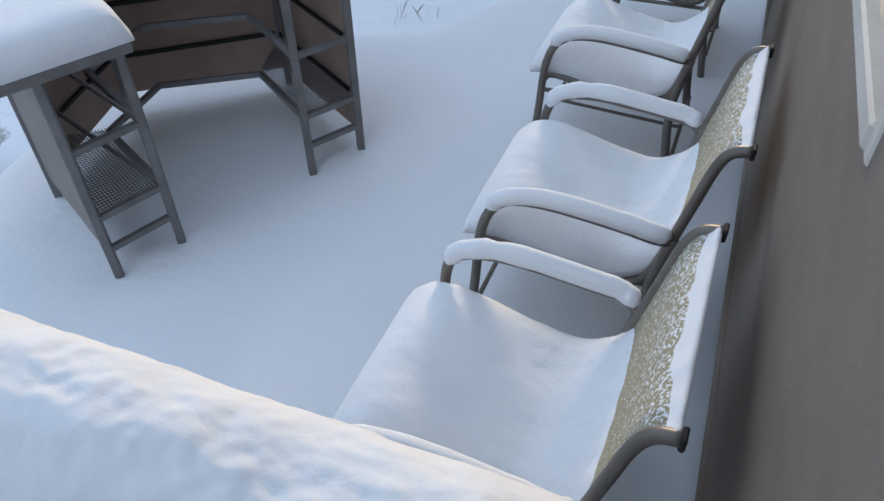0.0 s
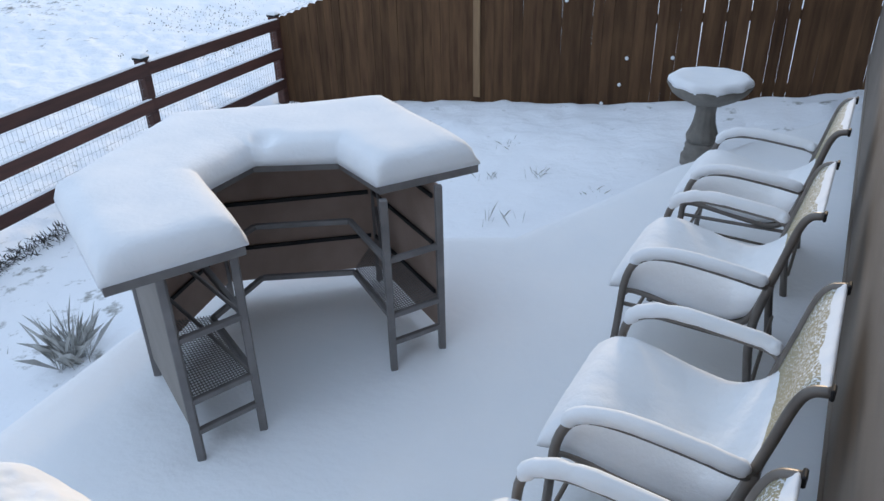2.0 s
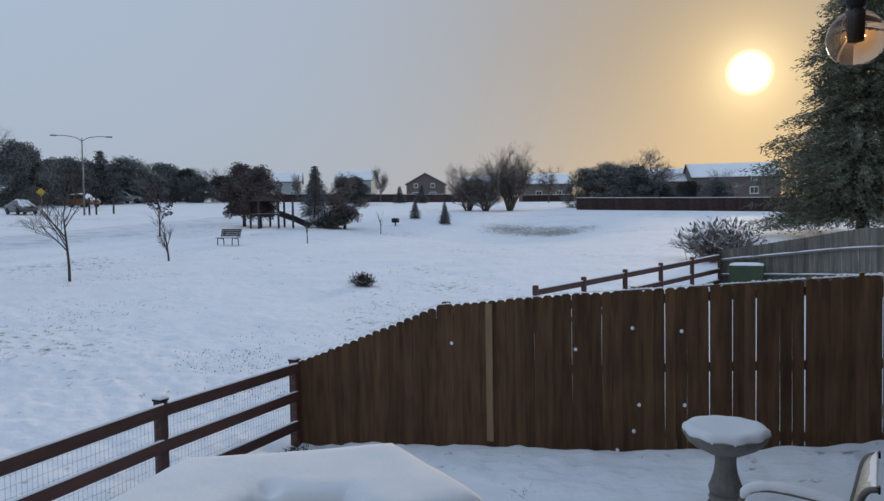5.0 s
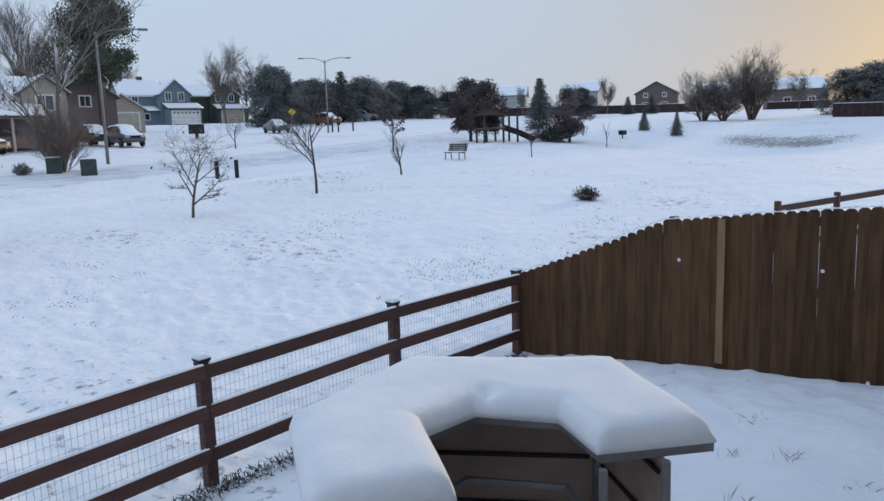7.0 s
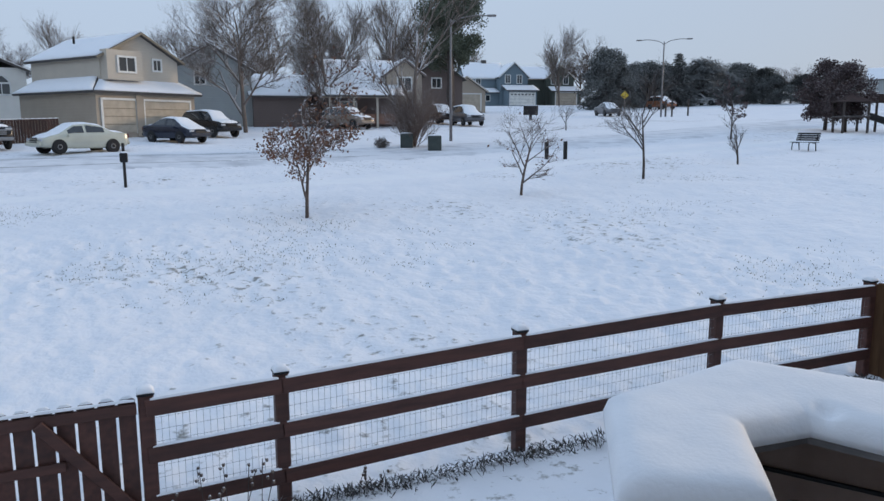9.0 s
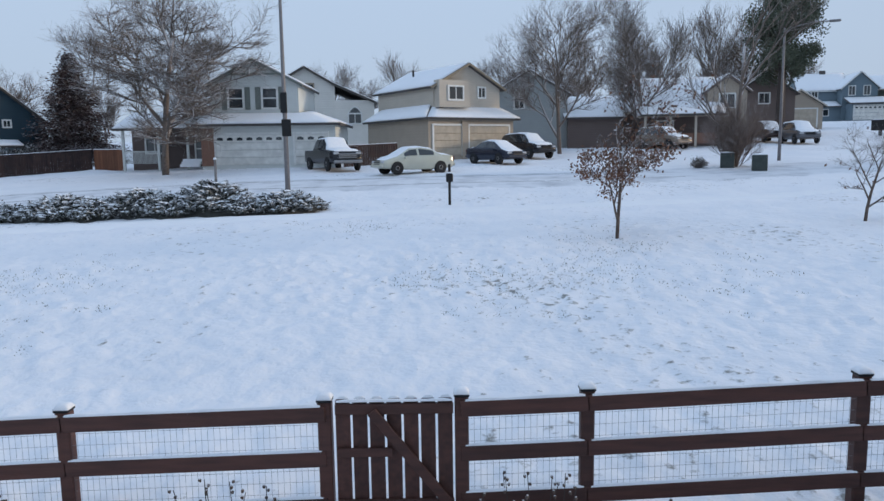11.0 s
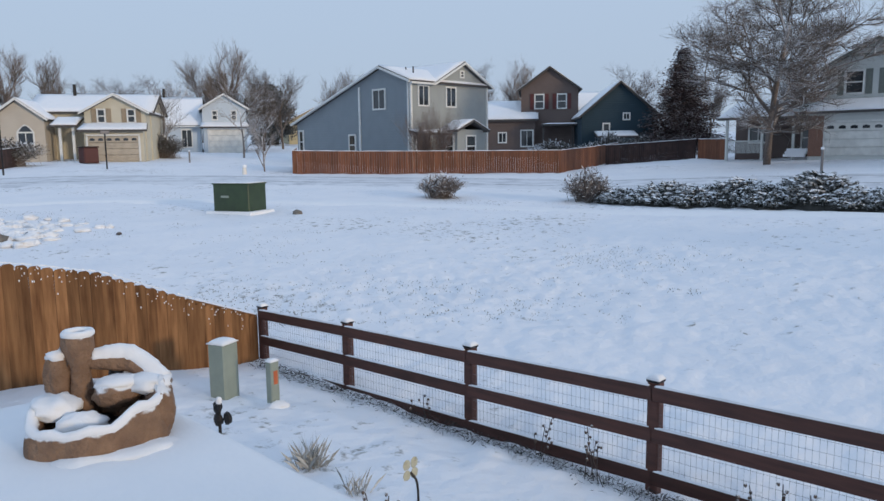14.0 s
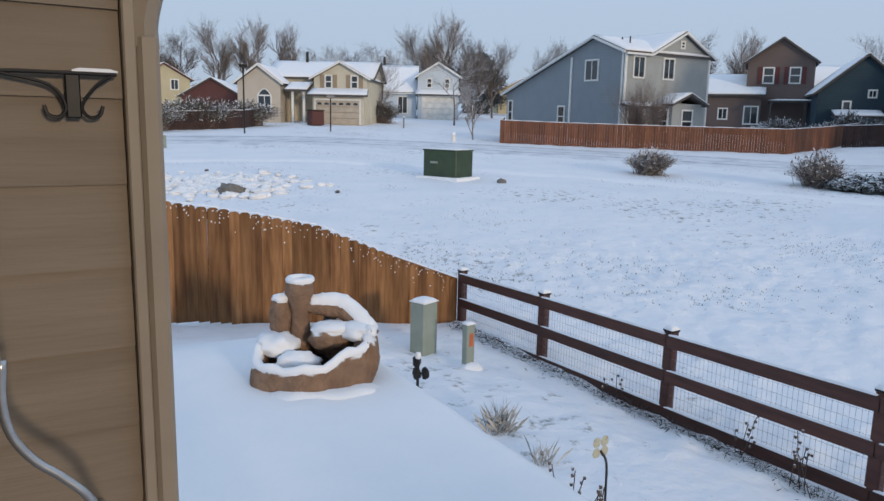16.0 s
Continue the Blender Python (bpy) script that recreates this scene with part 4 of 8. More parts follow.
def privacy_fence(name, label, y, x0, x1, tops, lows, material, side, gaps, width=0.138):
    f = thing(name, label, "fence")
    rnd = random.Random(hash(len(label)) % 97)
    x, k, meshes = x0, 0, {}
    while x < x1:
        w = width
        top = float(np.interp(x, *tops)) + rnd.uniform(-0.006, 0.006)
        low = float(np.interp(x, *lows)) - 0.08
        h = round(top - low, 2)
        if h not in meshes:
            meshes[h] = mesh_of("board", dog_board(w, h), material)
        ob = new("board", meshes[h])
        ob.parent = f
        ob.location = (x + w / 2, y + rnd.uniform(-0.003, 0.003), top - h)
        ob.rotation_euler = (0, radians(rnd.uniform(-0.25, 0.25)), radians(rnd.uniform(-1.5, 1.5)))
        x += w + (rnd.choice(gaps) if x > -2.2 or rnd.random() < 0.12 else 0.001)
        k += 1
    for frac in (0.08, 0.50, 0.93):
        b = Buf()
        for i in range(6):
            xa, xb = x0 + (x1 - x0) * i / 6, x0 + (x1 - x0) * (i + 1) / 6
            za, zb = (float(np.interp(q, *lows)) * (1 - frac) + float(np.interp(q, *tops)) * frac for q in (xa, xb))
            box(b, ((xa + xb) / 2, y + side * 0.03, (za + zb) / 2), (math.hypot(xb - xa, zb - za), 0.035, 0.10), 0.004, ry=-math.degrees(math.atan2(zb - za, xb - xa)))
        part("backing_rail", b, material, f)
    b = Buf()
    n = 160
    for i in range(n):
        xa, xb = x0 + (x1 - x0) * i / n, x0 + (x1 - x0) * (i + 1) / n
        if rnd.random() < 0.86:
            za, zb = float(np.interp(xa, *tops)), float(np.interp(xb, *tops))
            snow_bar(b, (xa, y, za - 0.002), (xb, y, zb - 0.002), 0.024, 0.020 * rnd.uniform(0.5, 1.3), 2)
    tagged(part("top_snow", b, SNOW, f, "thin line of snow on the board tops"), kind="stuff")
    return f


N_TOP = ((-5.95, -5.7, -3.83, -2.21, 1.05, 3.0), (0.28, 0.37, 1.12, 1.30, 1.58, 1.75))
N_LOW = ((-5.95, -3.11, -2.2, 0.83, 3.0), (-0.95, -0.60, -0.52, -0.26, -0.05))
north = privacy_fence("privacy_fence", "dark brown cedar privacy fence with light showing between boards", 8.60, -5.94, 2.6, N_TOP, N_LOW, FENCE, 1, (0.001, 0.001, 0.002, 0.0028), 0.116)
b = Buf()
box(b, (-3.11, 8.575, 0.30), (0.09, 0.02, 1.72), 0.004)
part("batten_board", b, POST_NEW, north, "fresh pale wooden board")
for x in (-3.72, -1.35, 0.95):
    b = Buf()
    box(b, (x, 8.66, float(np.interp(x, *N_TOP)) / 2 - 0.25), (0.09, 0.09, float(np.interp(x, *N_TOP)) + 0.55), 0.006)
    part("fence_post", b, FENCE, north)
# white lumps in place of daylight shining through knot holes
for x, z in ((-3.62, 0.64), (-2.03, 0.65), (-1.37, 0.93), (-0.83, 0.92), (-1.30, 0.05), (-0.80, 0.09), (-1.36, -0.26), (-1.55, -0.50)):
    b = Buf()
    lump(b, (x, 8.588, z), (0.022, 0.008, 0.022), x, 0.4, 8, 6)
    part("snow_fleck", b, SNOW, north, smooth=True)
S_TOP = ((-5.95, -5.11, -3.66, -2.82, -1.64, 1.0), (-0.30, 0.03, 0.66, 0.86, 1.08, 1.35))
S_LOW = ((-5.95, -4.9, -2.1, 1.0), (-1.15, -0.98, -0.42, -0.2))
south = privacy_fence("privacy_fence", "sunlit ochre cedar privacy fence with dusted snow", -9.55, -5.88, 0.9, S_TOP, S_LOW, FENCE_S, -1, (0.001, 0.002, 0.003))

rnd, b = random.Random(31), Buf()
for k in range(190):
    x = rnd.uniform(-5.7, 0.6)
    lump(b, (x, -9.538, float(np.interp(x, *S_TOP)) - 0.02 - abs(rnd.gauss(0, 0.12))), (rnd.uniform(0.004, 0.010), 0.005, rnd.uniform(0.005, 0.014)), k, 0.4, 6, 5)
tagged(part("snow_fleck", b, SNOW, south, "flecks of snow clinging to the boards"), kind="stuff")

POSTS = ((8.48, 0.30), (6.02, 0.31), (3.54, 0.25), (1.24, 0.16), (0.19, 0.13), (-0.95, 0.10), (-3.12, 0.05), (-5.35, -0.03), (-7.50, -0.09), (-9.50, -0.16))
rf = thing("rail_fence", "dark red-brown three-rail wooden fence backed with wire mesh", "fence")
for y, z in POSTS:
    b = Buf()
    lowz = g(RX, y) - 0.15
    box(b, (RX, y, (z + lowz) / 2), (0.115, 0.115, z - lowz), 0.012, rz=random.uniform(-3, 3))
    post = part("post", b, RAIL, rf)
    b = Buf()
    box(b, (RX, y, z + 0.008), (0.13, 0.13, 0.03), 0.008)
    part("cap", b, DARK, post, "dark post cap")
    b = Buf()
    sheet(b, lambda u, v, y=y, z=z: Vector((RX - 0.065 + 0.13 * u, y - 0.065 + 0.13 * v, z + 0.018)), 8, 8, lambda u, v: 0.045 * puff(u, v, 3))
    part("post_snow", b, SNOW, post, "small cap of snow", smooth=True)
for (ya, za), (yb, zb) in zip(POSTS[:-1], POSTS[1:]):
    if ya == 0.19:
        continue
    for drop, snowy in ((0.10, 0.022), (0.49, 0.014), (0.90, 0.016)):
        b = Buf()
        d = math.degrees(math.atan2(za - zb, ya - yb))
        off = 0.05 if drop > 0.2 else 0.062
        box(b, (RX + off, (ya + yb) / 2, (za + zb) / 2 - drop), (0.04, math.hypot(ya - yb, za - zb) + 0.02, 0.135), 0.006, rx=d)
        rr = part("rail", b, RAIL, rf)
        b = Buf()
        snow_bar(b, (RX + off, yb + 0.03, zb - drop + 0.066), (RX + off, ya - 0.03, za - drop + 0.066), 0.044, snowy, 18, 0.5)
        part("rail_snow", b, SNOW, rr, "line of snow on the rail")
    b = Buf()
    n = max(2, round((ya - yb) / 0.052))
    for k in range(n):
        y = yb + (ya - yb) * k / n
        z = zb + (za - zb) * k / n
        tube(b, [(RX + 0.025, y, z - 0.92), (RX + 0.025, y, z - 0.06)], 0.0016, 3, False)
    for k in range(9):
        z = 0.10 + k * 0.1
        tube(b, [(RX + 0.025, yb, zb - z), (RX + 0.025, ya, za - z)], 0.0016, 3, False)
    part("wire_mesh", b, WIRE, rf, "thin welded wire mesh")

gate = thing("garden_gate", "brown wooden garden gate with dog-eared pickets and a diagonal brace", "gate")
for k in range(7):
    y = -0.80 + k * 0.142
    ob = part("picket", dog_board(0.122, 1.02, 0.02, 0.02), RAIL, gate)
    ob.location, ob.rotation_euler = (RX + 0.02, y, -0.90), (0, 0, radians(90))
    b = Buf()
    snow_bar(b, (RX + 0.02, y - 0.04, 0.118), (RX + 0.02, y + 0.04, 0.118), 0.03, 0.022, 4)
    part("picket_snow", b, SNOW, gate)
for z, h in ((0.035, 0.09), (-0.34, 0.075), (-0.80, 0.09)):
    b = Buf()
    box(b, (RX + 0.05, -0.37 if h > 0.08 else -0.62, z), (0.035, 0.98 if h > 0.08 else 0.46, h), 0.005)
    part("cross_rail", b, RAIL, gate)
b = Buf()
box(b, (RX + 0.085, -0.24, -0.38), (0.03, 1.02, 0.085), 0.005, rx=-52)
part("brace", b, RAIL, gate)
b = Buf()
snow_bar(b, (RX + 0.05, -0.85, 0.099), (RX + 0.05, 0.11, 0.099), 0.036, 0.018, 14, 0.4)
part("rail_snow", b, SNOW, gate)

# neighbour's fences further along
nb = thing("neighbour_rail_fence", "brown rail fence of the next garden", "fence")
line = [(-4.9, 16.6), (-4.2, 18.5), (-3.5, 20.4), (-2.8, 22.3), (-2.1, 24.2), (-1.4, 26.1)]
for p in line:
    b = Buf()
    box(b, (p[0], p[1], g(*p) + 0.52), (0.12, 0.12, 1.2), 0.01)
    part("post", b, RAIL, nb)
for p, q in zip(line, line[1:]):
    for h in (0.95, 0.5, 0.12):
        b = Buf()
        d = Vector((q[0] - p[0], q[1] - p[1], g(*q) - g(*p)))
        box(b, ((p[0] + q[0]) / 2, (p[1] + q[1]) / 2, (g(*p) + g(*q)) / 2 + h), (d.length, 0.045, 0.14), 0.006, rz=math.degrees(math.atan2(d.y, d.x)), ry=-math.degrees(math.asin(d.z / d.length)))
        part("rail", b, RAIL, nb)
        b = Buf()
        snow_bar(b, (p[0], p[1], g(*p) + h + 0.07), (q[0], q[1], g(*q) + h + 0.07), 0.05, 0.03, 6)
        part("rail_snow", b, SNOW, nb)
nb2 = thing("neighbour_privacy_fence", "weathered grey privacy fence with snowy backing rails", "fence")
pa, pb = Vector((-1.35, 26.2)), Vector((7.5, 23.0))
grey_board = mesh_of("board", box(Buf(), (0, 0, 0.5), (0.145, 0.02, 1.0)), FENCE_GREY)
for k in range(62):
    t = (k + 0.5) / 62
    p = pa.lerp(pb, t)
    ob = new("board", grey_board)
    ob.parent, ob.location, ob.rotation_euler, ob.scale = nb2, (p.x, p.y, g(p.x, p.y)), (0, 0, radians(-20 + random.uniform(-1, 1))), (1, 1, 1.15 + 0.85 * min(1, t * 2.2))
for f0 in (0.30, 0.72):
    b, s2 = Buf(), Buf()
    for k in range(8):
        p, q = pa.lerp(pb, k / 8), pa.lerp(pb, (k + 1) / 8)
        zp, zq = (g(w.x, w.y) + f0 * (1.15 + 0.85 * min(1, t * 2.2)) for w, t in ((p, k / 8), (q, (k + 1) / 8)))
        tube(b, [(p.x - 0.03, p.y - 0.06, zp), (q.x - 0.03, q.y - 0.06, zq)], 0.045, 4)
        snow_bar(s2, (p.x - 0.03, p.y - 0.06, zp + 0.03), (q.x - 0.03, q.y - 0.06, zq + 0.03), 0.07, 0.035, 5)
    part("backing_rail", b, FENCE_GREY, nb2)
    part("rail_snow", s2, SNOW, nb2)
box_n = thing("utility_box", "low green utility box with a snowy lid behind the fence", "utility box", on(-0.55, 25.3))
b = Buf()
box(b, (0, 0, 0.35), (1.0, 0.9, 0.9), 0.03)
part("body", b, GREENBOX, box_n)
b = Buf()
sheet(b, lambda u, v: Vector((-0.5 + u, -0.45 + 0.9 * v, 0.79)), 8, 8, lambda u, v: 0.07 * puff(u, v))
part("snow", b, SNOW, box_n, smooth=True)

# ---- fountain ----
FX, FY = -2.04, -5.605
ft = thing("rock_fountain", "tan artificial rock fountain with a dark basin, capped in snow", "fountain", pose(FX, FY, 0, 0, 0, -19.6))
ft.scale = (0.91, 0.91, 0.93)


# local frame: +y looks back towards the camera, x runs across


def rim_at(a):
    """How high the basin's wall stands round the fountain: low in front, higher at the back."""
    return 0.62 + 0.40 * max(0, -math.sin(a - 0.2)) + 0.45 * max(0, -math.cos(a + 0.35)) ** 2 + 0.12 * noise.noise((math.cos(a) * 3, math.sin(a) * 3, 9))


b = Buf()
n, prof = 56, ((1.0, -0.12), (1.03, 0.06), (1.0, 0.22), (0.97, 0.31), (0.86, 0.33), (0.80, 0.24), (0.78, 0.12))
vs, fs = [], []
for rr, z in prof:
    for k in range(n):
        a = 2 * math.pi * k / n
        r = 0.50 * (1 + 0.10 * noise.noise((math.cos(a) * 2, math.sin(a) * 2, 3)) + 0.04 * noise.noise((math.cos(a) * 7, math.sin(a) * 7, z * 4)))
        vs.append((r * rr * math.cos(a) * 1.08, r * rr * math.sin(a) * 0.92, z if z < 0 else z * rim_at(a)))
for i in range(len(prof) - 1):
    for k in range(n):
        fs.append((i * n + k, i * n + (k + 1) % n, (i + 1) * n + (k + 1) % n, (i + 1) * n + k))
b.add(vs, fs)
part("basin_wall", b, ROCK, ft, smooth=True)
b = Buf()
lathe(b, [(0.45, 0.06), (0.44, 0.10)], 32)
part("basin", b, FOUNTAIN_DARK, ft, "dark empty basin")
PX0, PY0 = 0.115, -0.30
b = Buf()
lathe(b, [(0.13, 0.05), (0.110, 0.25), (0.080, 0.43), (0.078, 0.56), (0.104, 0.66), (0.128, 0.72), (0.130, 0.82), (0.105, 0.835), (0.085, 0.80)], 28, lambda a, z: 0.16 * noise.noise((math.cos(a) * 1.6, math.sin(a) * 1.6, z * 6)))
b.v = [(x + PX0, y + PY0, z) for x, y, z in b.v]
part("pillar", b, ROCK, ft, "rock pillar with a cupped top", smooth=True)
b = Buf()
tube(b, [(PX0 + 0.105 * math.cos(a / 3), PY0 + 0.105 * math.sin(a / 3), 0.842 + 0.006 * nz(a, 2)) for a in range(20)], [0.030 * (1 + 0.2 * nz(k * 0.8, 4)) for k in range(20)], 8, False)
part("snow", b, SNOW, ft, "ring of snow on the cup", smooth=True)
b = Buf()
lathe(b, [(0.10, 0.80), (0.09, 0.825), (0.02, 0.822)], 20)
b.v = [(x + PX0, y + PY0, z) for x, y, z in b.v]
part("snow", b, SNOW, ft, smooth=True)
b = Buf()
lump(b, (0.29, -0.34, 0.46), (0.105, 0.10, 0.24), 4, 0.3, 18, 12)
part("side_rock", b, ROCK, ft, smooth=True)
b = Buf()
lump(b, (0.29, -0.33, 0.665), (0.085, 0.08, 0.045), 4, 0.3)
part("snow", b, SNOW, ft, smooth=True)
ARCH = bend([(0.09, -0.30, 0.60), (-0.02, -0.31, 0.585), (-0.14, -0.31, 0.575), (-0.28, -0.28, 0.555), (-0.41, -0.20, 0.46), (-0.52, -0.10, 0.34)], 5)
b = Buf()
tube(b, [p + Vector((0, 0.015 * nz(k, 1), 0.012 * nz(k, 4))) for k, p in enumerate(ARCH)], [0.055 + 0.040 * min(1, k / 12) for k in range(len(ARCH))], 12)
part("bridge_rock", b, ROCK, ft, "rock arch springing from the pillar", smooth=True)
b = Buf()
tube(b, [p + Vector((0, 0.01, 0.045 + 0.02 * min(1, k / 10))) for k, p in enumerate(ARCH[3:], 3)], [0.046 + 0.034 * min(1, k / 12) + 0.010 * nz(k * 0.7, 9) for k in range(3, len(ARCH))], 12)
part("snow", b, SNOW, ft, "thick snow along the arch", smooth=True)
# solid dark lump painted as the shade in the opening below the arch
b = Buf()
lump(b, (-0.24, -0.38, 0.42), (0.15, 0.07, 0.16), 12, 0.2)
part("grotto", b, FOUNTAIN_DARK, ft, "dark lump standing in for the shaded opening under the arch")
b = Buf()
lump(b, (-0.34, -0.30, 0.24), (0.26, 0.18, 0.26), 1, 0.22, 22, 14)
part("cascade_rock", b, ROCK, ft, smooth=True)
b = Buf()
lump(b, (-0.47, -0.02, 0.20), (0.12, 0.30, 0.27), 17, 0.2, 22, 14)
part("flank_rock", b, ROCK, ft, smooth=True)
b = Buf()
lump(b, (-0.15, -0.08, 0.355), (0.20, 0.15, 0.115), 6, 0.15, 22, 14)
part("spill_bowl", b, ROCK, ft, "rounded rock spout over the basin", smooth=True)
b = Buf()
lump(b, (-0.16, -0.11, 0.435), (0.19, 0.145, 0.060), 31, 0.2, 20, 10)
part("snow", b, SNOW, ft, smooth=True)
b = Buf()
lump(b, (-0.40, -0.08, 0.41), (0.19, 0.22, 0.075), 33, 0.3, 22, 10)
part("snow", b, SNOW, ft, "drift of snow over the rocks", smooth=True)
b = Buf()
lump(b, (0.14, 0.10, 0.19), (0.19, 0.13, 0.10), 11, 0.25, 22, 12)
part("snow", b, SNOW, ft, "mound of snow in the basin", smooth=True)
b = Buf()
lump(b, (0.32, -0.20, 0.28), (0.20, 0.24, 0.10), 21, 0.3, 22, 12)
part("snow", b, SNOW, ft, "snow banked against the back rim", smooth=True)
b = Buf()
ring = []
for k in range(41):
    a = 2 * math.pi * k / 40
    r = 0.455 * (1 + 0.10 * noise.noise((math.cos(a) * 2, math.sin(a) * 2, 3)))
    ring.append((r * math.cos(a) * 1.08, r * math.sin(a) * 0.92, 0.335 * rim_at(a)))
tube(b, ring, [0.052 * (1 + 0.3 * nz(k * 0.9, 2)) for k in range(41)], 10, False, 0.75)
part("rim_snow", b, SNOW, ft, "uneven snow along the rim", smooth=True)

b = Buf()
lump(b, (-0.10, 0.32, -0.02), (0.50, 0.29, 0.10), 14, 0.2, 28, 14)
part("snow", b, SNOW, ft, "low drift of snow at the foot", smooth=True)

# utility pedestals in the yard
ped = thing("utility_pedestal", "pale green plastic utility pedestal with a snow cap", "utility pedestal", on(-4.45, -8.05, 20, -0.03))
b = Buf()
box(b, (0, 0, 0.33), (0.27, 0.25, 0.74), 0.02)
part("body", b, PALEGREEN, ped)
b = Buf()
sheet(b, lambda u, v: Vector((-0.14 + 0.28 * u, -0.13 + 0.26 * v, 0.697)), 8, 8, lambda u, v: 0.05 * puff(u, v, 3))
part("snow", b, SNOW, ped, smooth=True)
ped2 = thing("cable_marker", "slim pale post with an orange label, snow round its foot", "marker post", on(-4.65, -7.30, 10, -0.03))
b = Buf()
box(b, (0, 0, 0.28), (0.13, 0.10, 0.62), 0.012)
part("body", b, PALEGREEN, ped2)
b = Buf()
box(b, (0.0, 0.053, 0.40), (0.06, 0.004, 0.16))
part("label", b, ORANGE, ped2, "faded orange label")
b = Buf()
sheet(b, lambda u, v: Vector((-0.07 + 0.14 * u, -0.055 + 0.11 * v, 0.588)), 6, 6, lambda u, v: 0.03 * puff(u, v, 3))
part("snow", b, SNOW, ped2, smooth=True)
b = Buf()
lump(b, (0, 0.05, 0.02), (0.16, 0.14, 0.10), 3, 0.2)
part("foot_snow", b, SNOW, ped2, smooth=True)
sprinkler = thing("garden_stake", "dark metal garden ornament on a stake at the patio edge", "garden ornament", pose(-3.05, -5.67, -0.22, 0, 0, 0))
b = Buf()
tube(b, bend([(0, 0, -0.6), (0.0, 0, 0.12), (0.01, 0.02, 0.24)], 4), 0.014, 6)
part("stake", b, DARK, sprinkler)
for k, (dx, dy, dz) in enumerate(((-0.07, 0.10, 0.02), (-0.02, -0.07, 0.10), (0.0, -0.04, 0.0))):
    b = Buf()
    lump(b, (dx * 0.6, dy * 0.6, dz + 0.08), (0.035, 0.05, 0.06), k, 0.3, 10, 6)
    part("wing", b, DARK, sprinkler)
b = Buf()
lump(b, (0.01, 0.02, 0.26), (0.03, 0.03, 0.035), 3, 0.2, 10, 6)
part("snow", b, SNOW, sprinkler, smooth=True)

# glass feeder that hangs beside the house wall
feeder = thing("glass_feeder", "round amber glass feeder hanging on a thin wire", "bird feeder", pose(0.135, 1.08, 2.405))
AMBER = bpy.data.materials.new("amber_glass")
AMBER.use_nodes = True
ab = AMBER.node_tree.nodes["Principled BSDF"]
ab.inputs["Base Color"].default_value = (0.80, 0.50, 0.30, 1)
ab.inputs["Roughness"].default_value, ab.inputs["Transmission Weight"].default_value, ab.inputs["IOR"].default_value = 0.03, 1.0, 1.35
b = Buf()
lathe(b, [(0.002, -0.034), (0.018, -0.029), (0.029, -0.017), (0.034, 0.0), (0.030, 0.016), (0.020, 0.028), (0.011, 0.034), (0.009, 0.044)], 28)
part("globe", b, AMBER, feeder, smooth=True)
b = Buf()
lathe(b, [(0.007, -0.002), (0.008, 0.03), (0.012, 0.045), (0.012, 0.058), (0.004, 0.062)], 14)
part("stopper", b, DARK, feeder, "dark stopper")
b = Buf()
tube(b, [(0, 0, 0.06), (0, 0, 0.75)], 0.0012, 5)
part("wire", b, DARK, feeder)
b = Buf()
tube(b, bend([(0, 0, 0.75), (0.02, 0, 0.78), (0.10, -0.01, 0.78), (0.235, -0.022, 0.70)], 4), 0.005, 6)
part("bracket", b, DARK, feeder)


# ---- trees and shrubs ----
def grow(seed, height, spread=0.55, levels=5, kids=4, trunk=0.16, up=0.35, first=0.3, stems=1, wander=0.07):
    """A bare tree: trunk with limbs in one mesh, twigs in another."""
    rnd = random.Random(seed)
    wood, twigs, tips = Buf(), Buf(), []

    def limb(p, d, length, r, level):
        n = 4 if level < 2 else 3
        pts, q, dd = [p.copy()], p.copy(), d.copy()
        for k in range(n):
            dd = (dd + Vector((rnd.uniform(-1, 1), rnd.uniform(-1, 1), rnd.uniform(-0.6, 1) * up)) * (wander + 0.03 * level)).normalized()
            q = q + dd * (length / n)
            pts.append(q.copy())
        rs = [r * (1 - 0.55 * k / n) for k in range(n + 1)]
        tube(wood if level < 3 else twigs, pts, rs, 7 if level == 0 else 5 if level == 1 else 3, level == 0)
        if level + 1 >= levels:
            tips.append((pts[-1], dd))
            tips.append((pts[1], dd))
            return
        count = kids + (2 if level == 0 else 0)
        for c in range(count):
            t = (first if level == 0 else 0.25) + (1 - (first if level == 0 else 0.25)) * (c + rnd.random()) / count
            k = min(int(t * n), n - 1)
            o = pts[k].lerp(pts[k + 1], t * n - k)
            side = Vector((rnd.uniform(-1, 1), rnd.uniform(-1, 1), 0))
            side = (side - dd * side.dot(dd)).normalized()
            nd = (dd * (1 - spread) + side * spread + Vector((0, 0, up * 0.5))).normalized()
            limb(o, nd, length * rnd.uniform(0.48, 0.68), rs[k] * 0.67, level + 1)

    for k in range(stems):
        a, lean = 6.28 * (k + 0.4 * rnd.random()) / stems, (0.0 if stems == 1 else rnd.uniform(0.15, 0.62))
        limb(Vector((math.cos(a) * lean * 0.6, math.sin(a) * lean * 0.6, -0.1)), Vector((math.cos(a) * lean, math.sin(a) * lean, 1)).normalized(), height * 0.62 * (1 - 0.35 * lean), trunk, 0)
    return wood, twigs, tips


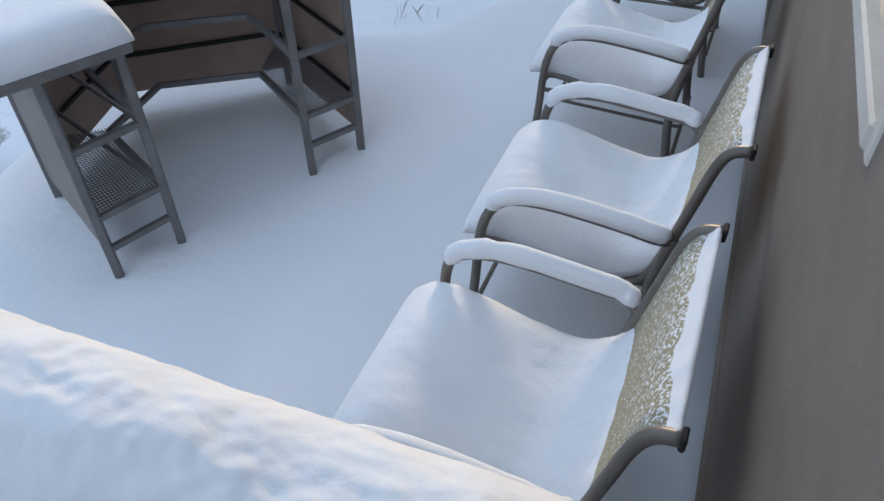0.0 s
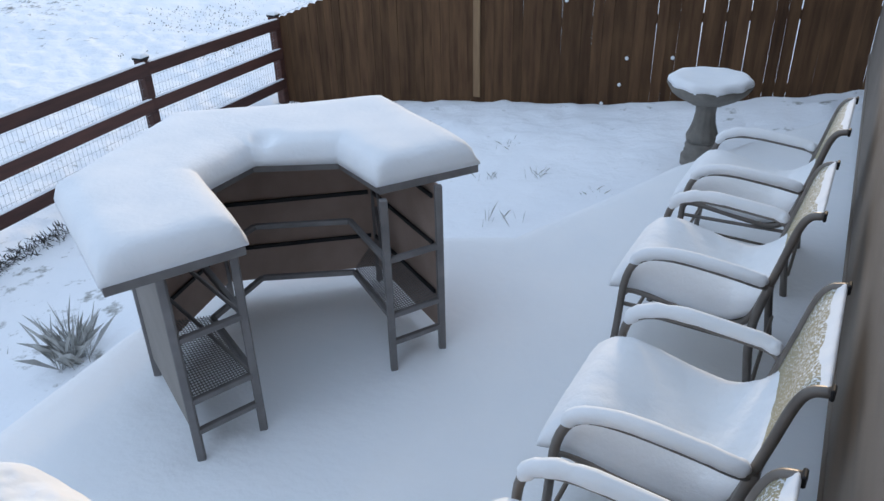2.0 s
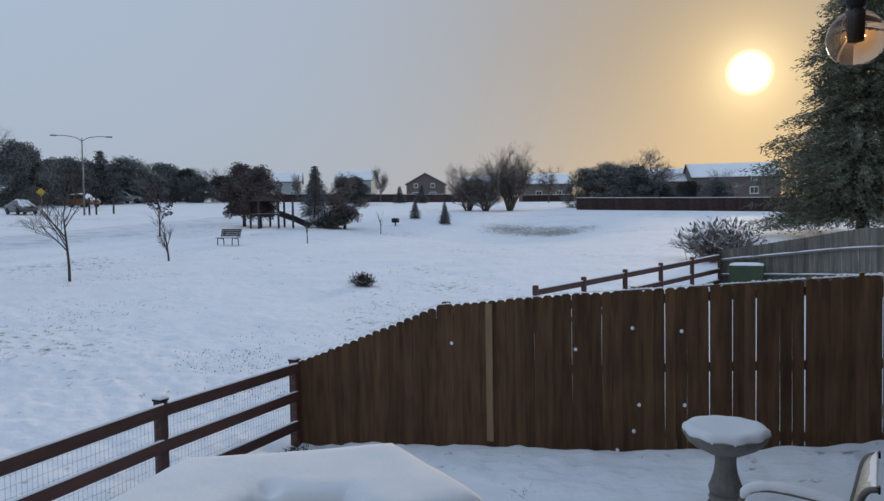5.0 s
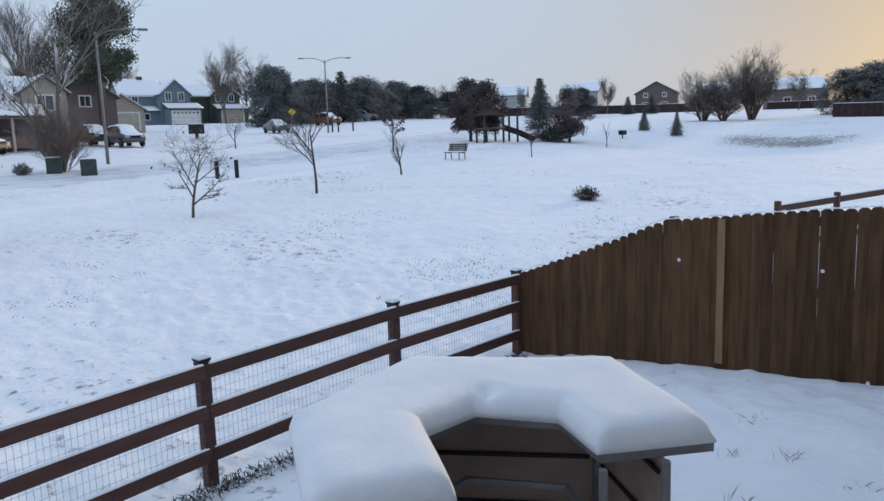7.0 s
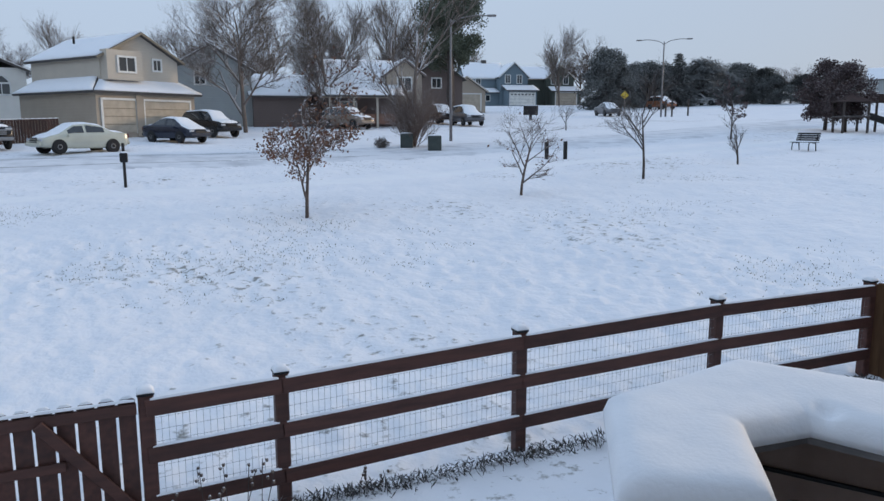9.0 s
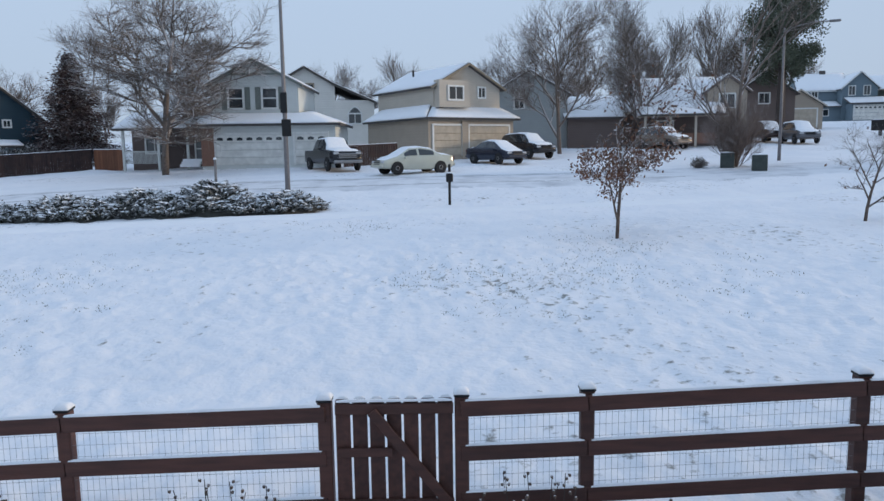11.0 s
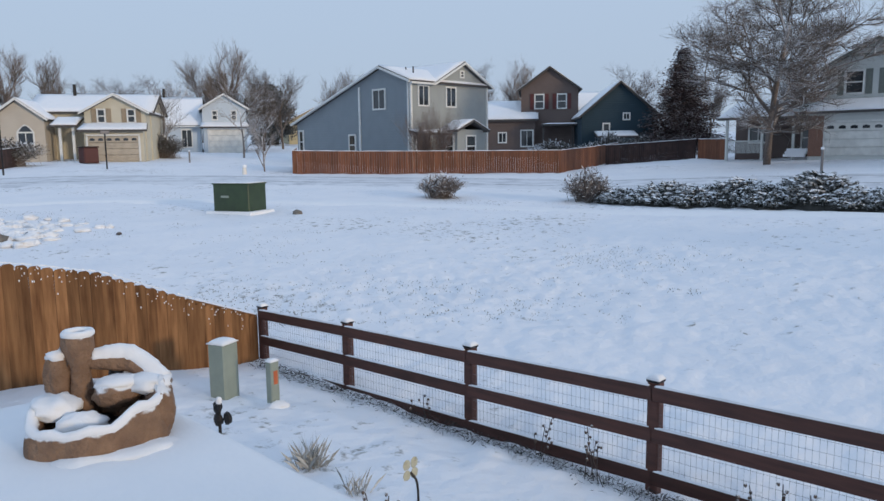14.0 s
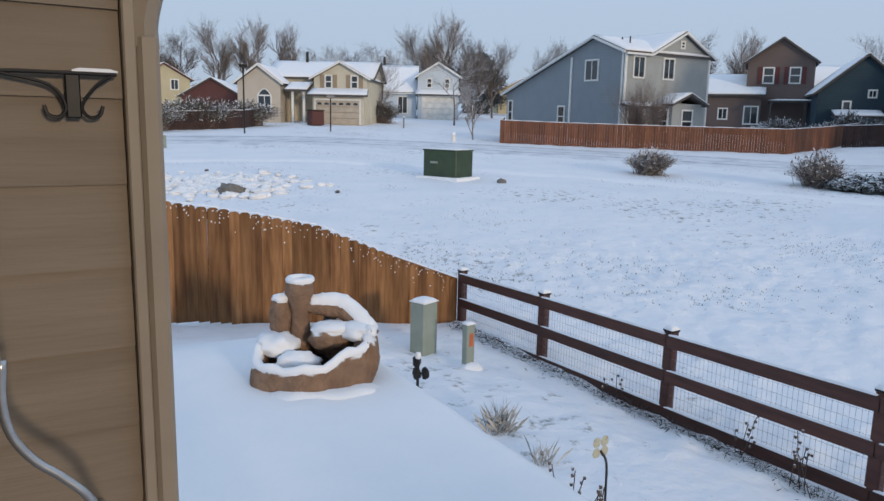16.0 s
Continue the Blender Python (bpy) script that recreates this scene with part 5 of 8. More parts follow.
def bare_tree(name, label, category, m, seed, height, bark, leaves=None, leaf_n=0, leaf_s=0.06, scale=1.0, **kw):
    wood, twigs, tips = grow(seed, height, **kw)
    t = thing(name, label, category, m)
    part("trunk", wood, bark, t, smooth=True)
    part("crown", twigs, bark, t)
    if leaves:
        rnd, b = random.Random(seed + 1), Buf()
        for k in range(leaf_n):
            p, d = rnd.choice(tips)
            if p.z > height * 0.60 and rnd.random() < 0.85:
                continue
            c = p + Vector((rnd.gauss(0, 0.08), rnd.gauss(0, 0.08), rnd.gauss(-0.02, 0.08)))
            u = Vector((rnd.uniform(-1, 1), rnd.uniform(-1, 1), rnd.uniform(-1, 1))).normalized() * leaf_s * rnd.uniform(0.6, 1.2)
            w = u.orthogonal().normalized() * leaf_s * rnd.uniform(0.4, 0.7)
            b.add([c - u, c + w, c + u, c - w], [(0, 1, 2, 3)])
        tagged(part("leaves", b, leaves, t, "dry russet leaves dusted with snow"), kind="stuff")
    return t


def needle_tree(seed, height, width, tiers=14, per=16, clump=26, s=0.22, ragged=0.3, low=0.06, taper=0.8, loose=None, slim=0.28):
    """A conifer: trunk, and boughs made of many small sprays."""
    rnd = random.Random(seed)
    wood, crown = Buf(), Buf()
    tube(wood, [(0, 0, -0.2), (0.02, 0, height * 0.5), (0, 0.02, height * 0.97)], [height * 0.022, height * 0.014, 0.02], 7)
    for i in range(tiers):
        f = i / (tiers - 1)
        z = height * (low + (0.97 - low) * f)
        reach = width * 0.5 * (1 - f) ** taper * rnd.uniform(1 - ragged, 1 + ragged * 0.5) + 0.1
        count = max(4, int(per * (1 - 0.6 * f)))
        for k in range(count):
            a = 2 * math.pi * (k + rnd.random()) / count
            L = reach * rnd.uniform(0.6, 1.1)
            tip = Vector((math.cos(a) * L, math.sin(a) * L, z - 0.10 * L + rnd.uniform(-0.1, 0.1) * height / tiers))
            root = Vector((0, 0, z + 0.12 * L))
            tube(wood, [root, tip], [0.03, 0.008], 3, False)
            for c in range(int(clump * (0.4 + 0.6 * (1 - f)))):
                t = rnd.uniform(0.25, 1.05)
                p = root.lerp(tip, t) + Vector((rnd.gauss(0, 1), rnd.gauss(0, 1), rnd.gauss(0, 0.7))) * (loose or 0.10 * width * 0.25 + 0.06)
                d = (tip - root).normalized() + Vector((rnd.gauss(0, 0.5), rnd.gauss(0, 0.5), rnd.gauss(0.1, 0.4)))
                d = d.normalized() * s * rnd.uniform(0.6, 1.3)
                w = d.cross(Vector((rnd.gauss(0, 1), rnd.gauss(0, 1), 1))).normalized() * s * slim
                crown.add([p - d * 0.5 - w * 0.3, p + w, p + d, p - w], [(0, 1, 2, 3)])
    return wood, crown


def clump_tree(seed, height, width, blobs=26, per=70, s=0.35, trunk=0.35):
    """A round-headed dense tree: trunk, and a head of many small leaf sprays gathered in uneven clumps."""
    rnd = random.Random(seed)
    wood, crown = Buf(), Buf()
    tube(wood, [(0, 0, -0.2), (0.05, 0, height * 0.4), (0.0, 0.1, height * 0.8)], [height * 0.03, height * 0.02, 0.03], 6)
    for i in range(blobs):
        a, h = rnd.uniform(0, 6.28), rnd.random()
        z = height * (trunk + (1 - trunk) * h)
        rad = width * 0.5 * math.sqrt(max(0.05, 1 - abs(2 * h - 0.8) ** 2 * 0.7)) * rnd.uniform(0.2, 0.95)
        c = Vector((math.cos(a) * rad, math.sin(a) * rad, z - height * 0.06))
        tube(wood, [(0, 0, z * 0.7), c], [0.05, 0.015], 3, False)
        cs = width * rnd.uniform(0.12, 0.24)
        for k in range(per):
            p = c + Vector((rnd.gauss(0, 1), rnd.gauss(0, 1), rnd.gauss(0, 0.8))).normalized() * (cs * 0.85 * rnd.random() ** 0.5)
            d = Vector((rnd.gauss(0, 1), rnd.gauss(0, 1), rnd.gauss(0, 1))).normalized() * s * rnd.uniform(0.5, 1.1)
            w = d.orthogonal().normalized() * s * 0.35
            crown.add([p - d * 0.6, p + w, p + d * 0.6, p - w], [(0, 1, 2, 3)])
    return wood, crown


def stock(name, made, bark, crown_mat):
    return mesh_of(name + "_trunk", made[0], bark, True), mesh_of(name + "_crown", made[1], crown_mat)


def plant(name, label, category, meshes, x, y, size=1.0, rz=0.0, group="", wide=1.0, dz=0.0):
    t = thing(name, label, category, pose(x, y, g(x, y) + dz, 0, 0, rz), group)
    t.scale = (size * wide, size * wide, size)
    for n, me in zip(("trunk", "crown"), meshes):
        ob = new(n, me)
        ob.parent = t
    return t


# single trees of the park
bare_tree("young_tree", "young tree with dry russet leaves and snow on its twigs", "tree", on(-19.9, 4.9), 21, 4.0, BARK, LEAF_RED, 4600, 0.055, levels=6, kids=4, trunk=0.055, up=0.32, spread=0.52, first=0.20, wander=0.08)
bare_tree("young_tree", "small bare park tree dusted with snow", "tree", on(-21.1, 12.35), 5, 3.1, BARK, LEAF_RED, 60, 0.06, levels=5, kids=5, trunk=0.05, up=0.2, spread=0.55, first=0.22, wander=0.1)
bare_tree("young_tree", "slim bare sapling standing in snowy grass", "tree", on(-22.5, 18.5), 8, 4.0, BARK_DARK, levels=5, kids=5, trunk=0.055, up=0.35, spread=0.5, first=0.4)
bare_tree("young_tree", "tiny bare sapling with a wrapped base", "tree", on(-24.6, 25.4), 9, 2.1, BARK_DARK, levels=4, kids=4, trunk=0.05, up=0.4, spread=0.4, first=0.2)
bare_tree("young_tree", "thin bare sapling near the bench", "tree", on(-25.1, 37.1), 12, 1.9, BARK_DARK, levels=3, kids=3, trunk=0.035, up=0.5, spread=0.3, first=0.4)
bare_tree("young_tree", "thin bare sapling in open snow", "tree", on(-27.5, 50.7), 13, 1.9, BARK_DARK, levels=3, kids=3, trunk=0.035, up=0.5, spread=0.3, first=0.4)
bare_tree("young_tree", "small tree with dark leftover leaves", "tree", on(-35.7, 36.1), 14, 4.0, BARK_DARK, PURPLE, 500, 0.11, levels=4, kids=4, trunk=0.06, up=0.4, spread=0.45, first=0.3)
bare_tree("young_tree", "bare sapling beside the street", "tree", on(-50.0, 33.2), 15, 2.5, BARK_DARK, levels=4, kids=4, trunk=0.05, up=0.35, spread=0.5, first=0.35)
bare_tree("maple_tree", "large bare maple in front of the pale house", "tree", on(-47.4, -17.25), 33, 13.6, BARK_MID, levels=6, kids=7, trunk=0.23, up=0.28, spread=0.62, first=0.10, wander=0.075)
bare_tree("street_tree", "wide bare tree beside the beige house", "tree", on(-57.0, 9.5), 41, 11.8, BARK_MID, levels=6, kids=6, trunk=0.17, up=0.42, spread=0.54, first=0.12, wander=0.08)
bare_tree("street_tree", "upright bare tree by the street", "tree", on(-63.5, 17.4), 44, 12.0, BARK_MID, levels=6, kids=6, trunk=0.17, up=0.5, spread=0.48, first=0.12, wander=0.08)
bare_tree("cottonwood_tree", "tall bare tree with pale tan lower growth", "tree", on(-41.0, 16.6), 52, 11.0, BARK_MID, levels=6, kids=4, trunk=0.14, up=0.5, spread=0.5, first=0.14, wander=0.09)
bare_tree("willow_tree", "broad many-stemmed bare tree at the far side of the park", "tree", on(-29.6, 88.5), 61, 7.7, BARK, levels=5, kids=5, trunk=0.12, up=0.40, spread=0.46, first=0.12, stems=11)
bare_tree("willow_tree", "bare rounded tree clump at the far side of the park", "tree", on(-34.6, 87.0), 64, 6.2, BARK, levels=5, kids=5, trunk=0.10, up=0.35, spread=0.5, first=0.08, stems=10)
bare_tree("willow_tree", "bare thicket beside the broad tree", "tree", on(-32.0, 86.5), 66, 5.2, BARK, levels=5, kids=5, trunk=0.09, up=0.35, spread=0.5, first=0.05, stems=9)
bare_tree("brush_clump", "tan leafless brush round the foot of the bare tree", "shrub", on(-40.4, 16.2), 53, 3.8, BARK_RED, levels=5, kids=6, trunk=0.028, up=0.5, spread=0.42, first=0.02, stems=14, wander=0.12)

PINE_A = stock("pine_a", needle_tree(3, 10.0, 6.5, 22, 18, 34, 0.26), BARK_DARK, PINE_HAZY)
PINE_B = stock("pine_b", clump_tree(6, 8.0, 7.0, 64, 270, 0.23, 0.06), BARK_DARK, PINE_HAZY)
PINE_SUN = stock("pine_sun", needle_tree(17, 17.5, 13.4, 44, 34, 175, 0.17, 0.34, 0.06, 0.85, 0.17, 0.22), BARK_DARK, PINE_GLARE)
PINE_TALL = stock("pine_tall", clump_tree(28, 17.0, 7.0, 130, 300, 0.20, 0.40), BARK_DARK, PINE_GREEN)
RED_A = stock("red_a", clump_tree(7, 6.0, 4.6, 46, 260, 0.17, 0.28), BARK_DARK, PURPLE)
SPRUCE_RED = stock("spruce_red", needle_tree(23, 10.0, 7.5, 28, 22, 90, 0.17, 0.4), BARK_DARK, PURPLE)
BARE_A = [mesh_of(n, q, BARK_MID, False) for n, q in zip(("bare_a_trunk", "bare_a_crown"), grow(71, 9.0, levels=5, kids=7, trunk=0.16, up=0.55, spread=0.42, first=0.2))]
BARE_B = [mesh_of(n, q, BARK, False) for n, q in zip(("bare_b_trunk", "bare_b_crown"), grow(75, 9.0, levels=5, kids=7, trunk=0.17, up=0.4, spread=0.55, first=0.25))]

plant("pine_tree", "tall dense pine catching yellow light behind the fences", "tree", PINE_SUN, 5.2, 50.0)
plant("pine_tree", "dark pine beside the playground", "tree", RED_A, -38.4, 47.9, 0.82)
plant("leafy_tree", "small dark russet tree beside the playground", "tree", RED_A, -36.4, 47.4, 0.78, 140)
plant("leafy_tree", "russet tree above snowy shrubs", "tree", RED_A, -31.1, 51.3, 0.70, 60, wide=1.05)
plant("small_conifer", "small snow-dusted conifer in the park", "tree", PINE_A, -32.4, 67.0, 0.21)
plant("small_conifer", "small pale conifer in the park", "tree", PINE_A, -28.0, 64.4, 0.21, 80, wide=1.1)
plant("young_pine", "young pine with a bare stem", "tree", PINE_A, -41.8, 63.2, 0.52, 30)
plant("spruce_tree", "tall purplish spruce behind the fence", "tree", SPRUCE_RED, -62.5, -30.2, 0.92, wide=1.25)
plant("pine_tree", "broad dark green pine behind the bare street trees", "tree", PINE_TALL, -73.4, 33.9)
rnd = random.Random(4)
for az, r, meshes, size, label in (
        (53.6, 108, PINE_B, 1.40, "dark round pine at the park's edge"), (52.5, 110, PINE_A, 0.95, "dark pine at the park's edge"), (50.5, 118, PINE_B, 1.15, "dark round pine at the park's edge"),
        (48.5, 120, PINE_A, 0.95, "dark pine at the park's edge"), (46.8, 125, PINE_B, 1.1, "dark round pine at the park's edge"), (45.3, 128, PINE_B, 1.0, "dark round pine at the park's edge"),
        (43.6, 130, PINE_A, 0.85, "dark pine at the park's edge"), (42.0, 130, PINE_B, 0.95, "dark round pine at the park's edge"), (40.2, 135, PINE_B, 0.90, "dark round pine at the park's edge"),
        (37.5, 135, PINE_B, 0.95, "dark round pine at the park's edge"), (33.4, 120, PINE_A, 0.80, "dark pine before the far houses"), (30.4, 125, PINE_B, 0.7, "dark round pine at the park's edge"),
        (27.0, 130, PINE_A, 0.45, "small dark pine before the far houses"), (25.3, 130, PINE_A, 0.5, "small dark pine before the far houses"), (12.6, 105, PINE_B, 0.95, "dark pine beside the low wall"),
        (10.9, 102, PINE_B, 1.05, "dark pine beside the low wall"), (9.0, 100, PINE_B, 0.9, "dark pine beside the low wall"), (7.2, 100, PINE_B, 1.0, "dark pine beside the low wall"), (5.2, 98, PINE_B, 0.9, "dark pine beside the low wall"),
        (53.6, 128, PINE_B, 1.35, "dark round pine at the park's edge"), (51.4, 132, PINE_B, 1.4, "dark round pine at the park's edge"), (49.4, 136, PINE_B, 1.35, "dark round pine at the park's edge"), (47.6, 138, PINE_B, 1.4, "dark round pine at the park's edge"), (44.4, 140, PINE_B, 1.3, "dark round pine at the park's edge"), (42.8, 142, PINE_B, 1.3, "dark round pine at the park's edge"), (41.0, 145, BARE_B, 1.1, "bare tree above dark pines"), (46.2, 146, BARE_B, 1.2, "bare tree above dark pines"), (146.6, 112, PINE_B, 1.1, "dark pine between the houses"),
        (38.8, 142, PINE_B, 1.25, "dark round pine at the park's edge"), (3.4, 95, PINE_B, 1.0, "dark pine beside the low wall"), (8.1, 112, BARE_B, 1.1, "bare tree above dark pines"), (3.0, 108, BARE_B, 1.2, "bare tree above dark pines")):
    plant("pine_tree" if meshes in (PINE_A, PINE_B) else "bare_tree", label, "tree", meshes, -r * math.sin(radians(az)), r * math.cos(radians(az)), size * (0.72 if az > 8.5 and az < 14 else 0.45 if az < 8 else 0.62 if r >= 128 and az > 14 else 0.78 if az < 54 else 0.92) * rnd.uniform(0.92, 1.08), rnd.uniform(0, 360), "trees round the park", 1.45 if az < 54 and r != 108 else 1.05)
for az, r, size in ((116, 105, 1.0), (113.8, 110, 0.9), (108.5, 105, 0.95), (99.5, 100, 1.0), (97.5, 112, 0.95), (95.4, 108, 1.0), (92.5, 110, 1.05), (91.0, 112, 0.95), (89.0, 112, 1.0), (86.8, 112, 1.05), (84.5, 105, 1.05), (82.0, 100, 1.15), (78.5, 95, 1.15), (75.5, 90, 1.2), (73.0, 85, 1.2), (70.0, 85, 1.25), (67.5, 85, 1.2),
                    (119, 110, 1.05), (127.5, 108, 1.15), (131.5, 108, 1.2), (133.5, 105, 1.15), (141.5, 100, 0.95), (146.0, 115, 0.9), (149.2, 118, 1.45), (148.4, 94, 1.0), (147.0, 90, 0.85), (145.6, 96, 0.9), (150.4, 104, 0.8), (151.3, 122, 1.25), (154.0, 120, 0.95), (156.5, 120, 1.0), (158.5, 120, 1.0), (161.2, 120, 1.25), (163.5, 122, 1.2), (166.0, 120, 1.1), (168.5, 120, 1.1), (170.5, 120, 1.1), (57.0, 136, 1.45), (64.0, 155, 1.1), (55.5, 150, 1.2), (173, 118, 1.0), (15.5, 130, 0.6), (18, 140, 0.6), (30.5, 150, 0.6), (34.8, 150, 0.6), (28.5, 150, 0.7)):
    plant("bare_tree", "frosted bare tree behind the houses", "tree", rnd.choice((BARE_A, BARE_B)), -r * math.sin(radians(az)), r * math.cos(radians(az)), size * rnd.uniform(0.9, 1.1), rnd.uniform(0, 360), "trees behind the houses")


def shrub(name, label, m, seed, size, n, mat_, s=0.12, arch=0.6, flat=1.0):
    """A low shrub: stems that fan out and carry short sprays."""
    rnd = random.Random(seed)
    stems, sprays = Buf(), Buf()
    for k in range(n):
        a, t = rnd.uniform(0, 6.28), rnd.random() ** 0.6
        base = Vector((rnd.gauss(0, 0.10) * size[0], rnd.gauss(0, 0.10) * size[1], -0.05))
        tip = Vector((math.cos(a) * size[0] * 0.5 * t, math.sin(a) * size[1] * 0.5 * t, size[2] * (1 - arch * t * t) * rnd.uniform(0.6, 1.05)))
        tube(stems, [base, base.lerp(tip, 0.6) + Vector((0, 0, 0.1 * size[2])), tip], [0.012, 0.008, 0.003], 3, False)
        for c in range(5):
            p = base.lerp(tip, rnd.uniform(0.45, 1.05)) + Vector((rnd.gauss(0, 0.05), rnd.gauss(0, 0.05), rnd.gauss(0.02, 0.04)))
            d = ((tip - base).normalized() + Vector((rnd.gauss(0, 0.5), rnd.gauss(0, 0.5), rnd.gauss(0, 0.3)))).normalized() * s * rnd.uniform(0.7, 1.4)
            d.z *= flat
            w = d.cross(Vector((0, 0, 1))).normalized() * s * 0.3 + Vector((0, 0, 0.01))
            q = [p - d * 0.4, p + w, p + d, p - w]
            sprays.add(q if (q[1] - q[0]).cross(q[2] - q[0]).z > 0 else q[::-1], [(0, 1, 2, 3)])
    t = thing(name, label, "shrub", m)
    part("branching", stems, BARK_DARK if mat_ is BARK_DARK else BARK_MID, t)
    tagged(part("spray", sprays, mat_, t), kind="stuff")
    return t


def juniper(label, m, seed, size, n):
    """A spreading juniper: arching branches of short sprays, each with a ridge of snow along its back."""
    rnd = random.Random(seed)
    wood, sprays, snow_ = Buf(), Buf(), Buf()
    for k in range(n):
        a, q = rnd.uniform(0, 6.28), rnd.random() ** 0.55
        high = size[2] * (1 - 0.72 * q ** 2.2) * rnd.uniform(0.55, 1.08)
        tip = Vector((math.cos(a) * size[0] * 0.5 * q, math.sin(a) * size[1] * 0.5 * q, high))
        out = Vector((math.cos(a + rnd.gauss(0, 0.6)), math.sin(a + rnd.gauss(0, 0.6)), 0))
        long = rnd.uniform(0.22, 0.5)
        root = tip - out * long - Vector((0, 0, rnd.uniform(0.02, 0.14)))
        tube(wood, [root, tip], [0.010, 0.004], 3, False)
        for c in range(16):
            t = rnd.uniform(0.0, 1.1)
            p = root.lerp(tip, t) + Vector((rnd.gauss(0, 0.05), rnd.gauss(0, 0.05), rnd.gauss(-0.03, 0.03)))
            d = (out + Vector((rnd.gauss(0, 0.6), rnd.gauss(0, 0.6), rnd.gauss(0.1, 0.45)))).normalized() * rnd.uniform(0.06, 0.15)
            e = d.cross(Vector((rnd.gauss(0, 0.5), rnd.gauss(0, 0.5), 1))).normalized() * 0.028
            sprays.add([p - d * 0.4 - e * 0.5, p + e, p + d, p - e], [(0, 1, 2, 3)])
        if rnd.random() < 0.9:
            side = Vector((-out.y, out.x, 0)) * rnd.uniform(0.03, 0.075)
            ridge = [root.lerp(tip, t) for t in (0.15, 0.5, 0.85, 1.08)]
            vs = []
            for j, p in enumerate(ridge):
                f = (0.35, 1.0, 0.85, 0.2)[j] * rnd.uniform(0.75, 1.2)
                vs += [p - side * f + Vector((0, 0, -0.005)), p + Vector((0, 0, 0.055 * f)), p + side * f + Vector((0, 0, -0.005))]
            snow_.add(vs, [(j * 3 + i, j * 3 + 3 + i, j * 3 + 4 + i, j * 3 + 1 + i) for j in range(3) for i in range(2)])
    t = thing("juniper_shrub", label, "shrub", m)
    # added dark lump: stops views through the shrub, coloured as its shaded inside
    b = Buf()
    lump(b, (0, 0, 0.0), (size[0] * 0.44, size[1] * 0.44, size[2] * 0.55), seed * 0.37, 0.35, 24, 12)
    part("heart", b, JUNIPER_FILL, t, "dark filler lump for the shaded inside", smooth=True)
    part("branching", wood, BARK_DARK, t)
    tagged(part("spray", sprays, JUNIPER, t), kind="stuff")
    tagged(part("snow_clump", snow_, SNOW, t, "ridges of snow caught on the branches", smooth=True), kind="stuff")
    return t


for k, (x, y, sx, sy, sz) in enumerate(((-27.2, -5.6, 2.6, 3.2, 0.72), (-27.4, -8.2, 3.0, 3.6, 1.12), (-27.4, -10.9, 3.0, 3.8, 0.92), (-27.2, -13.6, 2.8, 3.8, 0.80), (-27.2, -15.7, 2.2, 2.2, 0.55), (-27.0, -6.9, 2.4, 2.6, 0.62), (-27.0, -9.6, 2.6, 2.6, 0.78), (-27.0, -12.3, 2.6, 2.6, 0.68))):
    juniper("spreading juniper laden with snow beside the pavement", on(x, y), 100 + k, (sx, sy, sz), 560)
shrub("twiggy_shrub", "rounded grey leafless shrub flecked with snow", on(-26.9, -17.2), 110, (2.3, 2.4, 1.35), 460, BARK_PALE, 0.10, 0.5)
shrub("twiggy_shrub", "low fan-shaped grey shrub beside the pavement", on(-24.2, -23.2), 111, (2.4, 2.4, 1.05), 420, BARK_PALE, 0.10, 0.35)
shrub("twiggy_shrub", "leafless shrub catching low light behind the next garden", on(-1.9, 34.0), 112, (4.2, 3.2, 1.8), 380, BARK_PALE, 0.2, 0.5)
shrub("juniper_shrub", "snowy juniper under the russet tree", on(-32.2, 50.6), 113, (4.6, 2.2, 1.1), 300, JUNIPER, 0.28, 0.5)
shrub("twiggy_shrub", "little frosted shrub near the utility boxes", on(-40.3, 14.3), 114, (1.0, 1.0, 0.6), 120, BARK_PALE, 0.1, 0.4)
shrub("dead_clump", "dark dead brush in a hollow of the snow", on(-12.7, 22.1), 115, (1.0, 0.7, 0.46), 130, BARK_DARK, 0.07, 0.6)
for k, (x, y, sx, sz) in enumerate(((-12.5, -57.0, 7.0, 2.3), (-17.0, -59.5, 6.0, 2.0), (-8.5, -54.5, 6.0, 2.2))):
    shrub("hedge_shrub", "snow-laden shrubs above the dark fence", on(x, y), 120 + k, (sx, 2.8, sz), 900, HEDGE, 0.15, 0.35)
bare_tree("garden_tree", "bare reddish shrub tree in front of the grey house", "tree", on(-36.9, -36.2), 83, 4.6, BARK_RED, levels=5, kids=5, trunk=0.03, up=0.6, spread=0.36, first=0.04, stems=12)
bare_tree("garden_tree", "bare shrub tree at the end of the fence", "tree", on(-28.5, -44.0), 85, 4.0, BARK_PALE, levels=5, kids=5, trunk=0.06, up=0.6, spread=0.45, first=0.05)
bare_tree("garden_tree", "bare tree between the white and yellow houses", "tree", on(-32.0, -66.0), 87, 6.5, BARK_PALE, levels=5, kids=5, trunk=0.09, up=0.5, spread=0.5, first=0.1)
bare_tree("garden_tree", "bare frosted tree beside the white house", "tree", on(-38.0, -62.0), 89, 7.0, BARK_PALE, levels=5, kids=5, trunk=0.10, up=0.35, spread=0.6, first=0.15)
for k, (x, y, sx, sz) in enumerate(((-53.5, -37.5, 4.5, 1.8), (-57.5, -36.0, 4.0, 1.5), (-60.0, -33.0, 4.0, 1.9))):
    shrub("hedge_shrub", "dark snow-dusted shrubs before the houses", on(x, y), 140 + k, (sx, sx, sz), 700, HEDGE, 0.14, 0.4)
shrub("hedge_shrub", "round shrub beside the fence", on(-56.0, -33.5), 127, (2.6, 2.6, 2.4), 600, HEDGE, 0.14, 0.4)


